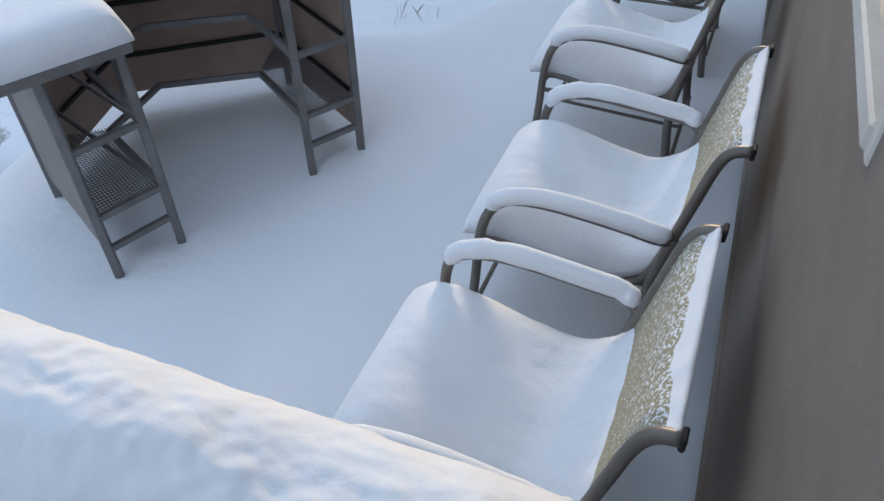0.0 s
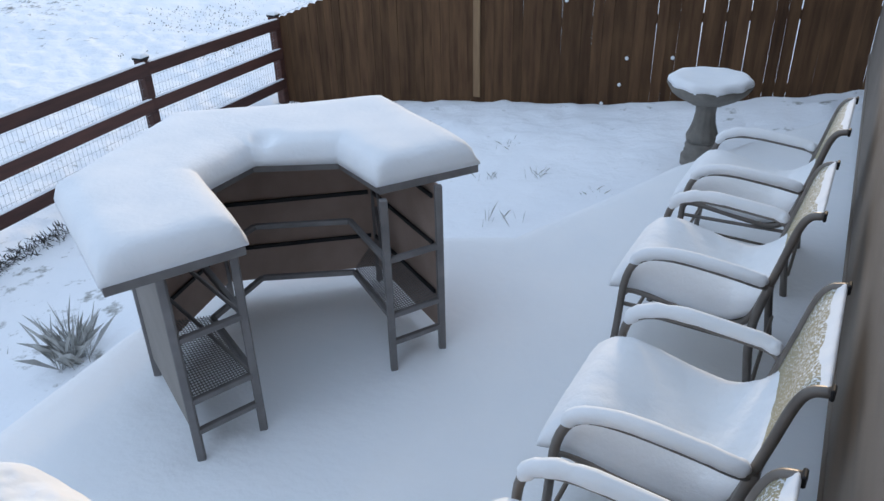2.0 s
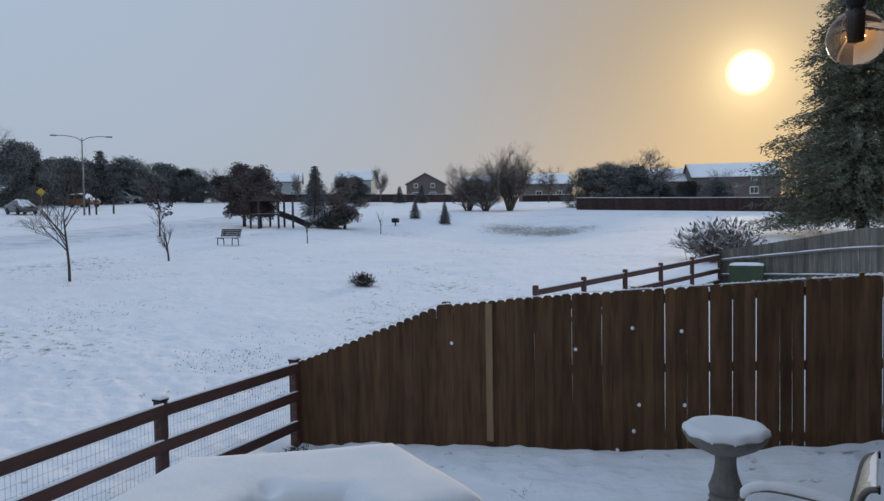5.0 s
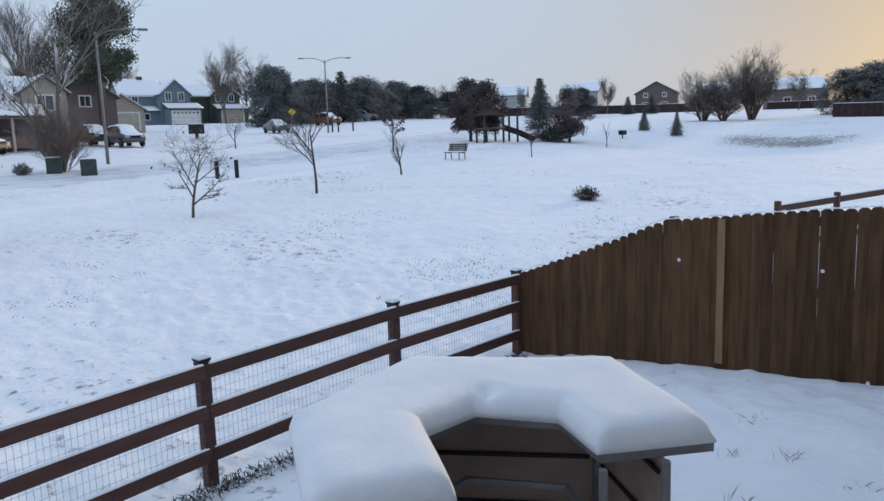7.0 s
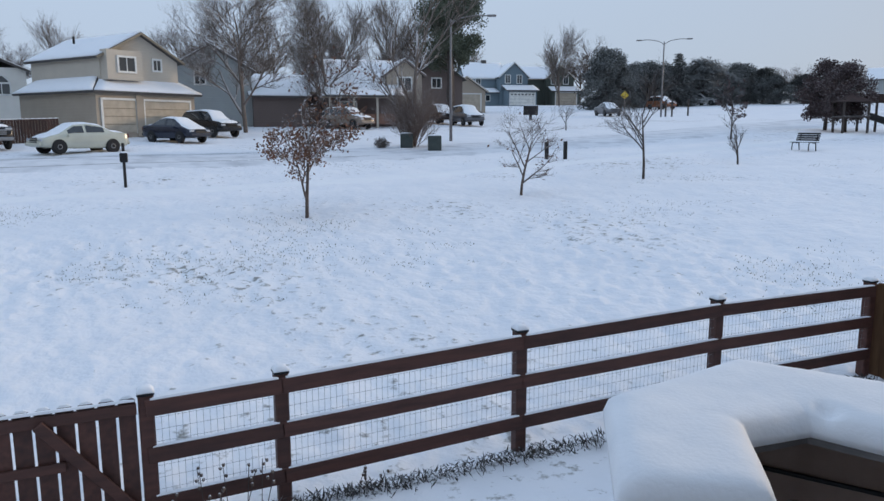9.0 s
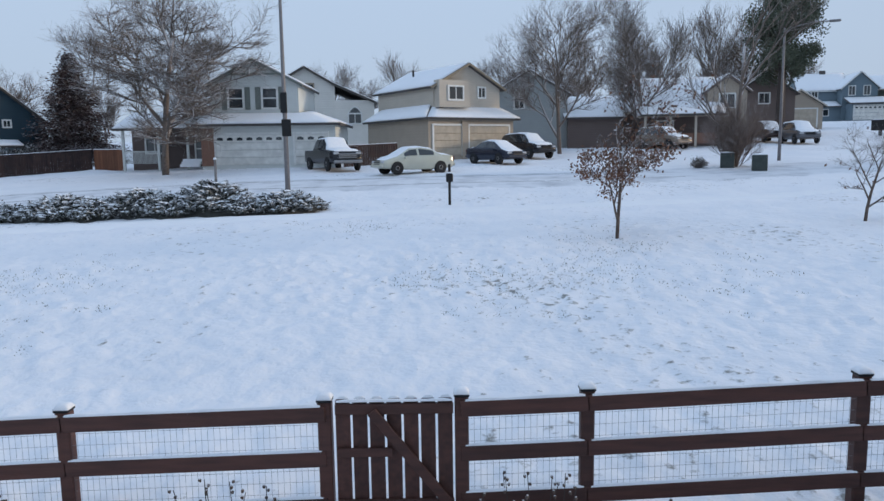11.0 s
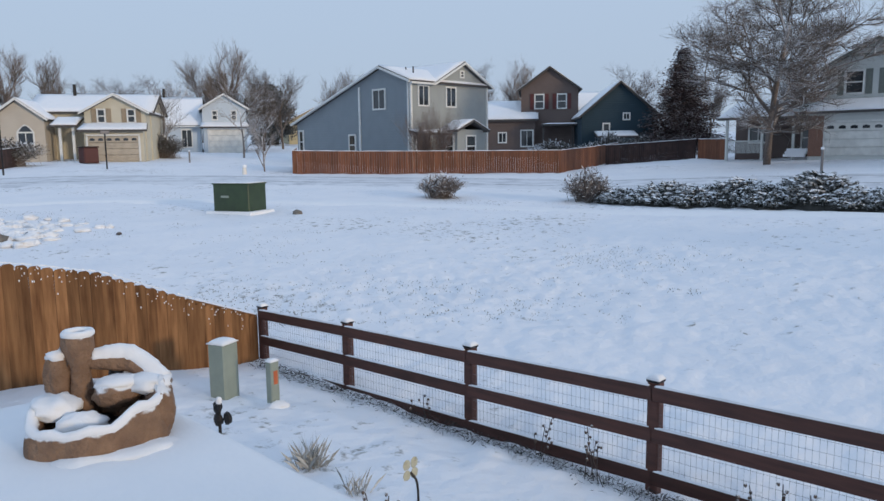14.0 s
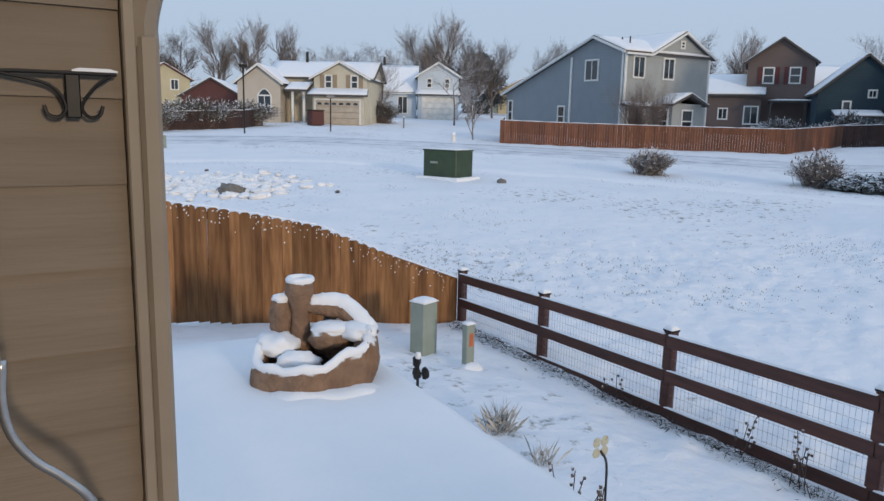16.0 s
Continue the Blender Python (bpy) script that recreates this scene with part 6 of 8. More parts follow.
def grass_tuft(m, seed, n, h, spread, label):
    rnd, b = random.Random(seed), Buf()
    for k in range(n):
        a = rnd.uniform(0, 6.28)
        o = Vector((rnd.gauss(0, 0.05), rnd.gauss(0, 0.05), -0.03))
        tip = o + Vector((math.cos(a) * spread * rnd.random(), math.sin(a) * spread * rnd.random(), h * rnd.uniform(0.5, 1)))
        mid = o.lerp(tip, 0.55) + Vector((0, 0, h * 0.12))
        w = Vector((-math.sin(a), math.cos(a), 0)) * 0.0022
        b.add([o - w, o + w, mid + w * 0.8, tip, mid - w * 0.8], [(0, 1, 2, 3, 4)])
    return solid("grass_tuft", b, DRYGRASS, label, "grass", m, kind="stuff")


grass_tuft(on(-3.75, -5.35), 1, 170, 0.34, 0.26, "clump of frosted ornamental grass by the patio edge")
grass_tuft(on(-3.70, -4.65), 2, 60, 0.26, 0.20, "small frosted grass clump by the patio edge")
grass_tuft(on(-3.75, 2.70), 3, 170, 0.40, 0.30, "clump of frosted ornamental grass behind the bar")
grass_tuft(on(-1.75, 5.0), 4, 5, 0.20, 0.14, "few dry grass stalks poking from the snow")
grass_tuft(on(-1.50, 5.05), 5, 4, 0.19, 0.12, "few dry grass stalks poking from the snow")
for k, (x, y) in enumerate(((-1.57, 6.03), (-2.12, 6.82), (-1.04, 5.65), (-2.03, 5.9), (-3.4, 1.2), (-3.6, 0.4), (-4.4, 2.6))):
    grass_tuft(on(x, y), 30 + k, 12, 0.10, 0.12, "little tuft of dead grass in the snow")


def seed_stalks(m, seed, n, h, label):
    rnd, t = random.Random(seed), thing("seed_stalks", label, "dead plant", m)
    st, hd = Buf(), Buf()
    for k in range(n):
        p = Vector((rnd.gauss(0, 0.09), rnd.gauss(0, 0.09), -0.03))
        q = p + Vector((rnd.gauss(0, 0.08), rnd.gauss(0, 0.08), h * rnd.uniform(0.6, 1)))
        tube(st, [p, p.lerp(q, 0.5) + Vector((0.01, 0, 0)), q], 0.004, 4, False)
        for c in range(3):
            lump(hd, q + Vector((rnd.gauss(0, 0.02), rnd.gauss(0, 0.02), -c * 0.05)), (0.014, 0.014, 0.018), rnd.random() * 9, 0.3, 6, 4)
    tagged(part("stalk", st, BARK_DARK, t), kind="stuff")
    tagged(part("seed_head", hd, BARK, t), kind="stuff")
    return t


seed_stalks(on(-3.35, -3.85), 3, 5, 0.34, "dry brown seed heads capped with snow")
seed_stalks(on(-3.30, -3.60), 4, 5, 0.36, "dry brown seed heads capped with snow")
for k, (y, h, n) in enumerate(((-1.9, 0.5, 5), (-2.3, 0.35, 4), (-3.6, 0.55, 5), (-4.2, 0.4, 4), (0.6, 0.45, 6), (0.85, 0.55, 5), (1.9, 0.3, 4), (-1.4, 0.4, 4), (-5.9, 0.4, 3), (5.2, 0.35, 4), (5.6, 0.3, 3))):
    seed_stalks(on(-5.75, y), 50 + k, n, h, "dead weed stalks along the rail fence")
flower = thing("butterfly_stake", "pale yellow butterfly garden stake on a dark stem", "garden ornament", on(-3.20, -3.38))
b = Buf()
tube(b, bend([(0, 0, -0.1), (0.01, 0, 0.4), (0.0, -0.02, 0.62), (0.03, -0.05, 0.70)], 4), 0.009, 6)
part("stem", b, DARK, flower)
WING = mat("pale_yellow_wing", (0.46, 0.45, 0.34), 0.5, color2=(0.10, 0.10, 0.08), scale=14, lo=0.5, hi=0.7, bump=0)
for s, h in ((-1, 0.05), (1, 0.05), (-1, -0.04), (1, -0.04)):
    b = Buf()
    lump(b, (0.03 + s * 0.034, -0.05, 0.72 + 0.8 * h), (0.032, 0.006, 0.036), s + h, 0.25, 12, 8)
    part("wing", b, WING, flower)

# weeds and fallen leaves heaped along the foot of the rail fence, and grass and dimple flecks in the field
rnd, b = random.Random(9), Buf()
for k in range(15000):
    y = rnd.uniform(-9.3, 8.3)
    if rnd.random() > 0.50 + 0.6 * max(0, nz(y, 1, 2, 1.3)):
        continue
    x = RX + 0.15 + abs(rnd.gauss(0, 0.13))
    z = g(x, y) + rnd.uniform(0, 0.10)
    d = Vector((rnd.gauss(0, 1), rnd.gauss(0, 1), rnd.gauss(0.3, 1))).normalized() * rnd.uniform(0.02, 0.06)
    w = d.orthogonal().normalized() * rnd.uniform(0.003, 0.008)
    p = Vector((x, y, z))
    b.add([p - d, p + w, p + d, p - w], [(0, 1, 2, 3)])
WEED = mat("dead_weeds", (0.060, 0.052, 0.042), 0.9, color2=(0.035, 0.03, 0.026), scale=9, bump=0, per_island=0.4, snow=0.35, snow_lo=0.5, snow_hi=1.0)
solid("dead_weeds", b, WEED, "dark dead weeds and leaves along the foot of the rail fence", "weeds", kind="stuff")
b = Buf()
for k in range(70000):
    r, a = 12.4 + 28 * rnd.random() ** 1.2, radians(rnd.uniform(12, 172))
    x, y = -r * math.sin(a), r * math.cos(a)
    # extra blades about 15.5 m out stand in for the shade of snow dimples
    if x > -6.4 or nz(x, y, 5, 0.17) + 0.55 * nz(x, y, 8, 0.9) + 0.25 * nz(x, y, 1, 3.1) + 0.26 * math.exp(-((r - 15.5) / 2.6) ** 2) - 0.10 * (r > 24) < 0.24:
        continue
    p = Vector((x, y, g(x, y) - 0.01))
    d = Vector((rnd.gauss(0, 0.5), rnd.gauss(0, 0.5), 1)).normalized() * rnd.uniform(0.015, 0.04)
    w = Vector((rnd.gauss(0, 1), rnd.gauss(0, 1), 0)).normalized() * 0.012
    b.add([p - w, p + w, p + d], [(0, 1, 2)])
solid("field_grass", b, GRASS, "dead grass blades in the park's thin snow, also standing in for shaded dimples", "grass", kind="stuff")


# ---- houses ----
# local frame of a house: +x faces out of its front, y runs along the front, z 0 is its ground
def roof_slab(house, corners, thick=0.16, snow=0.14, material=None):
    """A roof plane from four corners (eave, eave, ridge, ridge) with a slab of snow on it."""
    c = [Vector(p) for p in corners]
    n = (c[1] - c[0]).cross(c[3] - c[0]).normalized()
    if n.z < 0:
        c = [c[1], c[0], c[3], c[2]]
        n = -n
    b = Buf()
    b.add(c + [p - n * thick for p in c], [(0, 1, 2, 3), (7, 6, 5, 4), (0, 4, 5, 1), (1, 5, 6, 2), (2, 6, 7, 3), (3, 7, 4, 0)])
    roof = part("roof", b, material or ROOFING, house)
    mid = sum(c, Vector()) / 4
    b = Buf()

    def fn(u, v):
        p = c[0].lerp(c[1], u).lerp(c[3].lerp(c[2], u), v)
        return mid + (p - mid) * 0.985 + n * 0.004

    sheet(b, fn, 10, 8, lambda u, v: snow * (0.3 + 0.7 * puff(u, v, 8)) * (1 + 0.15 * nz(u * 6 + c[0].x, v * 5 + c[0].y, 2)))
    part("roof_snow", b, SNOW_SOFT, roof, "even layer of snow", smooth=True)
    return roof


def wall_box(house, x0, x1, y0, y1, z0, z1, material, gable=None, rise=0.0, apex=None):
    """A block of walls; gable 'x' or 'y' raises pointed ends that face that axis."""
    b = Buf()
    vs = [(x, y, z) for x in (x0, x1) for y in (y0, y1) for z in (z0, z1)]
    fs = [(0, 1, 3, 2), (4, 6, 7, 5), (0, 4, 5, 1), (2, 3, 7, 6), (1, 5, 7, 3)]
    if gable == "x":
        a = (y0 + y1) / 2 if apex is None else apex
        vs += [(x0, a, z1 + rise), (x1, a, z1 + rise)]
        fs = fs[:4] + [(1, 8, 3), (5, 7, 9), (1, 5, 9, 8), (3, 8, 9, 7)]
    elif gable == "y":
        a = (x0 + x1) / 2 if apex is None else apex
        vs += [(a, y0, z1 + rise), (a, y1, z1 + rise)]
        fs = fs[:4] + [(1, 5, 8), (3, 9, 7), (1, 8, 9, 3), (5, 7, 9, 8)]
    b.add(vs, fs)
    return part("wall", b, material, house)


def gable_block(house, x0, x1, y0, y1, z1, rise, axis, material, over=0.35, z0=-1.0, trim=None):
    wall_box(house, x0, x1, y0, y1, z0, z1, material, axis, rise)
    lift = 0.03
    if axis == "x":
        m, k = (y0 + y1) / 2, rise / ((y1 - y0) / 2)
        for s, e in ((-1, y0 - over), (1, y1 + over)):
            ze = z1 - k * over + lift
            roof_slab(house, [(x0 - over, e, ze), (x1 + over, e, ze), (x1 + over, m, z1 + rise + lift), (x0 - over, m, z1 + rise + lift)])
        if trim:
            b = Buf()
            for s, e in ((-1, y0 - over), (1, y1 + over)):
                tube(b, [(x1 + over, e, z1 - k * over - 0.06), (x1 + over, m, z1 + rise - 0.06)], 0.10, 4)
            part("fascia", b, trim, house)
    else:
        m, k = (x0 + x1) / 2, rise / ((x1 - x0) / 2)
        for e in (x0 - over, x1 + over):
            ze = z1 - k * over + lift
            roof_slab(house, [(e, y0 - over, ze), (e, y1 + over, ze), (m, y1 + over, z1 + rise + lift), (m, y0 - over, z1 + rise + lift)])
        if trim:
            b = Buf()
            tube(b, [(x1 + over, y0 - over, z1 - k * over - 0.06), (x1 + over, y1 + over, z1 - k * over - 0.06)], 0.09, 4)
            part("fascia", b, trim, house)


def house_window(house, at, w, h, axis="x", frame_mat=None, shutters=None, mull=1, arch=False):
    """A window on a wall that faces +x, or +y with axis 'y'; at is the middle of its foot."""
    x, y, z = at
    fm = frame_mat or WHITE

    def bar(b, u0, u1, z0, z1, d0, d1):
        if axis == "x":
            box(b, (x + (d0 + d1) / 2, y + (u0 + u1) / 2, z + (z0 + z1) / 2), (d1 - d0, u1 - u0, z1 - z0))
        else:
            box(b, (x + (u0 + u1) / 2, y + (d0 + d1) / 2, z + (z0 + z1) / 2), (u1 - u0, d1 - d0, z1 - z0))

    t = 0.12
    b = Buf()
    for u0, u1, z0, z1 in ((-w / 2, -w / 2 + t, 0, h), (w / 2 - t, w / 2, 0, h), (-w / 2 + t, w / 2 - t, 0, t), (-w / 2 + t, w / 2 - t, h - t, h)):
        bar(b, u0, u1, z0, z1, 0.0, 0.08)
    for k in range(mull):
        c = -w / 2 + w * (k + 1) / (mull + 1)
        bar(b, c - 0.03, c + 0.03, t, h - t, 0.0, 0.06)
    if mull == 0:
        bar(b, -w / 2 + t, w / 2 - t, h * 0.5 - 0.04, h * 0.5 + 0.04, 0.0, 0.07)
    if arch:
        pts = [(x + 0.04, y - w / 2 + 0.05 + (w - 0.1) * k / 10, z + h - 0.04 + 0.42 * w * math.sin(math.pi * k / 10)) for k in range(11)]
        tube(b, pts, 0.06, 5)
    win_ = part("window", b, fm, house)
    b = Buf()
    bar(b, -w / 2 + t, w / 2 - t, t, h - t, 0.005, 0.03)
    if arch:
        n = 11
        b.add([(x + 0.03, y, z + h - 0.05)] + [(x + 0.03, y - w / 2 + 0.05 + (w - 0.1) * k / 10, z + h - 0.04 + 0.42 * w * math.sin(math.pi * k / 10)) for k in range(n)], [(0, k + 2, k + 1) for k in range(n - 1)])
    part("pane", b, GLASS, win_)
    if shutters:
        for s in (-1, 1):
            b = Buf()
            bar(b, s * (w / 2 + 0.22) - 0.18, s * (w / 2 + 0.22) + 0.18, 0, h, 0.0, 0.06)
            part("shutter", b, shutters, win_)


def garage_door(house, x, y0, y1, h, material, lights=True, panels=4):
    b = Buf()
    for k in range(panels):
        box(b, (x + 0.03, (y0 + y1) / 2, h * (k + 0.5) / panels), (0.06, y1 - y0, h / panels - 0.03), 0.008)
    door = part("garage_door", b, material, house)
    b = Buf()
    for yy in (y0 - 0.08, y1 + 0.08):
        box(b, (x + 0.03, yy, h / 2), (0.10, 0.14, h + 0.1))
    box(b, (x + 0.03, (y0 + y1) / 2, h + 0.09), (0.10, y1 - y0 + 0.3, 0.14))
    part("door_frame", b, WHITE, door)
    if lights:
        n = max(3, int((y1 - y0) / 0.62))
        for k in range(n):
            c, w = y0 + (y1 - y0) * (k + 0.5) / n, (y1 - y0) / n * 0.6
            b = Buf()
            b.add([(x + 0.065, c - w / 2, h * 0.82), (x + 0.065, c + w / 2, h * 0.82), (x + 0.065, c + w / 2, h * 0.90), (x + 0.065, c, h * 0.93), (x + 0.065, c - w / 2, h * 0.90)], [(0, 1, 2, 3, 4)])
            part("pane", b, GLASS, door)


PALE = house_paint("pale_green_grey_siding", (0.66, 0.68, 0.65))
BEIGE = house_paint("beige_siding", (0.40, 0.335, 0.265))
BEIGE_LT = house_paint("light_beige_siding", (0.54, 0.48, 0.40))
BLUEGREY_SHADE = house_paint("blue_grey_siding_shade", (0.245, 0.282, 0.308))
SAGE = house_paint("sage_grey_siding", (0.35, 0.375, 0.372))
BROWNH = house_paint("brown_siding", (0.145, 0.108, 0.096))
NAVY = house_paint("dark_blue_siding", (0.022, 0.050, 0.070))
CREAM = house_paint("cream_siding", (0.60, 0.55, 0.43))
YELL = house_paint("yellow_siding", (0.52, 0.46, 0.30))
WHITEH = house_paint("white_blue_siding", (0.56, 0.63, 0.69))
TEAL = house_paint("blue_siding", (0.155, 0.21, 0.245))
OLIVE = house_paint("dark_olive_siding", (0.075, 0.085, 0.07))
OFFW = house_paint("off_white_siding", (0.80, 0.77, 0.71))
REDBROWN = house_paint("dark_red_siding", (0.10, 0.035, 0.03))
DOOR_W = mat("garage_white", (0.78, 0.77, 0.72), 0.6, bump=0.05, scale=2)
DOOR_B = mat("garage_beige", (0.48, 0.41, 0.32), 0.6, bump=0.05, scale=2)
BRICK = mat("brick_veneer", (0.26, 0.14, 0.10), 0.85, color2=(0.20, 0.11, 0.08), scale=14, bump=0.4)
SHUT_G = mat("sage_shutter", (0.17, 0.19, 0.17), 0.6, bump=0.05)
SHUT_R = mat("dark_red_shutter", (0.11, 0.025, 0.022), 0.6, bump=0.05)
SHUT_T = mat("tan_shutter", (0.32, 0.25, 0.17), 0.6, bump=0.05)

# pale house with the big maple
hb = thing("house", "pale two-storey house with a double garage and snowy roofs", "house", pose(-50, -12.4, 1.50))
gable_block(hb, -8, -1.2, -2.9, 3.1, 5.5, 1.55, "x", PALE, trim=SHUT_G)
wall_box(hb, -7, 0, -3.3, 5.7, -1, 2.75, PALE)
roof_slab(hb, [(0.45, -3.8, 2.70), (0.45, 6.1, 2.70), (-1.2, 4.4, 3.42), (-1.2, -3.2, 3.42)])
roof_slab(hb, [(0.45, 6.1, 2.70), (-7.2, 6.1, 2.70), (-5.5, 3.2, 3.8), (-1.2, 3.2, 3.42)])
garage_door(hb, 0.0, -2.35, 2.25, 1.98, DOOR_W)
garage_door(hb, 0.0, 3.0, 5.1, 1.98, DOOR_W)
b = Buf()
box(b, (0.04, -2.85, 1.2), (0.12, 0.85, 2.5))
part("brick_pier", b, BRICK, hb)
for y in (-1.15, 1.15):
    house_window(hb, (-1.2, y, 3.72), 1.15, 1.5, "x", None, SHUT_G, 0)
b = Buf()
tube(b, [(-0.83, -1.5, 6.05), (-0.83, 1.7, 6.05)], 0.09, 4)
part("gable_board", b, SHUT_G, hb)
# porch back wall: brown siding colour stands for the shade of the recess
wall_box(hb, -8, -3.2, -9.2, -3.3, -1, 2.6, BROWNH)
roof_slab(hb, [(-0.9, -9.6, 2.55), (-0.9, -3.2, 2.55), (-4.5, -3.2, 3.75), (-4.5, -9.6, 3.75)])
for y in (-9.0, -6.6, -4.6):
    b = Buf()
    box(b, (-1.2, y, 1.1), (0.16, 0.16, 2.9))
    part("porch_post", b, PALE, hb)
b = Buf()
for k in range(28):
    box(b, (-1.2, -9.0 + k * 0.085, 0.55), (0.04, 0.03, 0.8))
box(b, (-1.2, -7.8, 0.98), (0.08, 2.5, 0.07))
part("porch_railing", b, PALE, hb)
house_window(hb, (-3.2, -4.3, 0.15), 0.95, 2.0, "x", None, None, 0)
house_window(hb, (-3.2, -7.6, 0.8), 1.4, 1.2, "x")
b = Buf()
for k in range(3):
    box(b, (-0.9 + 0.3 * k, -4.2, 0.36 - k * 0.18), (0.3, 1.3, 0.18))
part("steps", b, SNOW_SOFT, hb)

# off-white house behind it
hb2 = thing("house", "off-white two-storey house with an arched window", "house", pose(-66, -9.0, 2.2, 0, 0, 8))
gable_block(hb2, -8, 0, -5.0, 0.2, 6.0, 1.5, "x", OFFW, trim=ROOFING)
wall_box(hb2, -8, 0.3, 0.2, 3.6, -1, 4.6, OFFW)
roof_slab(hb2, [(0.6, 3.9, 4.4), (-8, 3.9, 4.4), (-8, 0.0, 6.1), (0.6, 0.0, 6.1)])
house_window(hb2, (0, -2.2, 4.9), 1.3, 1.2, "x", SHUT_T, None, 1)
house_window(hb2, (0.3, 1.9, 2.5), 1.3, 1.0, "x", None, None, 1, True)
house_window(hb2, (0, -2.6, 2.3), 1.6, 1.1)

# beige house turned towards the crossing
hc = thing("house", "beige two-storey house with two garage doors and snowy hip roof", "house", pose(-52.6, 0.0, 1.95, 0, 0, 33))
gable_block(hc, -9.0, -0.9, 0.4, 6.4, 5.0, 1.6, "x", BEIGE_LT, trim=SHUT_T)
wall_box(hc, -9.0, 0, -0.6, 7.0, -1, 2.7, BEIGE)
roof_slab(hc, [(0.45, -1.0, 2.62), (0.45, 7.4, 2.62), (-1.3, 6.6, 3.55), (-1.3, 0.6, 3.55)])
roof_slab(hc, [(0.45, -1.0, 2.62), (-9.2, -1.0, 2.62), (-8.5, 0.5, 3.6), (-1.3, 0.5, 3.6)])
garage_door(hc, 0.0, -0.15, 2.2, 2.05, DOOR_B, False)
garage_door(hc, 0.0, 2.9, 6.5, 2.05, DOOR_B, False)
b = Buf()
box(b, (0.05, 2.5, 1.2), (0.14, 0.55, 2.9))
part("pier", b, BEIGE, hc)
house_window(hc, (-0.2, 1.9, 3.85), 1.4, 1.1)
house_window(hc, (-0.9, 4.7, 4.1), 0.8, 0.9)
b = Buf()
box(b, (-0.55, 1.8, 4.35), (0.7, 2.6, 1.9))
part("bay", b, BEIGE_LT, hc)
b = Buf()
tube(b, [(-5.5, 1.6, 6.0), (-5.5, 1.6, 6.5)], 0.08, 6)
part("roof_vent", b, DARK, hc)
hc2 = thing("house", "sage grey two-storey house half hidden by a bare tree", "house", pose(-66, 8.6, 2.6, 0, 0, -6))
gable_block(hc2, -8, 0, -3.6, 3.0, 4.6, 2.0, "x", SAGE, trim=ROOFING)
house_window(hc2, (0, -1.2, 3.2), 1.0, 1.2)
wall_box(hc2, -6, 1.0, 3.0, 7.5, -1, 2.4, BROWNH)
roof_slab(hc2, [(1.4, 2.6, 2.35), (1.4, 7.9, 2.35), (-2.5, 7.9, 3.4), (-2.5, 2.6, 3.4)])

# grey-blue corner house behind the long fence
ha = thing("house", "grey-blue two-storey corner house with white trim and a saltbox roof", "house", pose(-38.2, -39.6, 0.65))
# side wall darker than the front: sun and shade put into the siding colours
b = Buf()
prof = [(0, -1.0), (0, 6.65), (-3.0, 7.75), (-14.0, 3.95), (-14.0, -1.0)]
b.add([(0, y, z) for y, z in prof] + [(-8.5, y, z) for y, z in prof], [(4, 3, 2, 1, 0), (5, 6, 7, 8, 9), (0, 1, 6, 5), (3, 4, 9, 8), (1, 2, 7, 6), (2, 3, 8, 7)])
part("wall", b, BLUEGREY_SHADE, ha, "blue-grey side wall, toned darker as the face away from the sun")
roof_slab(ha, [(0.35, 0.4, 6.55), (-8.8, 0.4, 6.55), (-8.8, -3.0, 7.82), (0.35, -3.0, 7.82)])
roof_slab(ha, [(0.35, -14.4, 3.85), (-8.8, -14.4, 3.85), (-8.8, -3.0, 7.82), (0.35, -3.0, 7.82)])
b = Buf()
wall_f = [(-8.6, -1.0), (-8.6, 6.65), (-5.6, 8.2), (-2.6, 6.65), (-0.02, 6.65), (-0.02, -1.0)]
n = len(wall_f)
b.add([(x, 0.12, z) for x, z in wall_f] + [(x, -2.5, z) for x, z in wall_f], [tuple(range(n)), tuple(reversed(range(n, 2 * n)))] + [(i, n + i, n + (i + 1) % n, (i + 1) % n) for i in range(n)])
part("wall", b, SAGE, ha, "sage grey front wall, toned paler as the sunlit face")
roof_slab(ha, [(-9.0, 0.5, 6.45), (-9.0, -6.0, 6.45), (-5.6, -6.0, 8.25), (-5.6, 0.5, 8.25)])
roof_slab(ha, [(-2.2, 0.5, 6.45), (-2.2, -6.0, 6.45), (-5.6, -6.0, 8.25), (-5.6, 0.5, 8.25)])
for x0 in (-0.02, -8.6):
    b = Buf()
    box(b, (x0, 0.14, 2.8), (0.18, 0.12, 7.6))
    part("corner_board", b, WHITE, ha)
b = Buf()
box(b, (0.05, -5.6, 2.6), (0.08, 0.18, 7.6))
part("corner_board", b, WHITE, ha)
b = Buf()
box(b, (0.05, -0.1, 2.8), (0.08, 0.16, 7.6))
part("corner_board", b, WHITE, ha)
b = Buf()
for p, q in (((0.38, 0.4, 6.45), (0.38, -3.0, 7.70)), ((0.38, -3.0, 7.70), (0.38, -14.4, 3.75))):
    tube(b, [p, q], 0.11, 4)
for p, q in (((-9.0, 0.52, 6.36), (-5.6, 0.52, 8.12)), ((-5.6, 0.52, 8.12), (-2.2, 0.52, 6.36)), ((-2.2, 0.52, 6.36), (0.3, 0.52, 6.36))):
    tube(b, [p, q], 0.10, 4)
part("fascia", b, WHITE, ha)
house_window(ha, (0.0, -3.3, 4.55), 1.5, 1.6)
house_window(ha, (0.0, -6.6, 1.1), 0.9, 1.7, mull=0)
house_window(ha, (0.0, -13.4, 1.3), 0.7, 2.0, mull=0)
house_window(ha, (-1.3, 0.12, 4.7), 1.2, 1.6, "y")
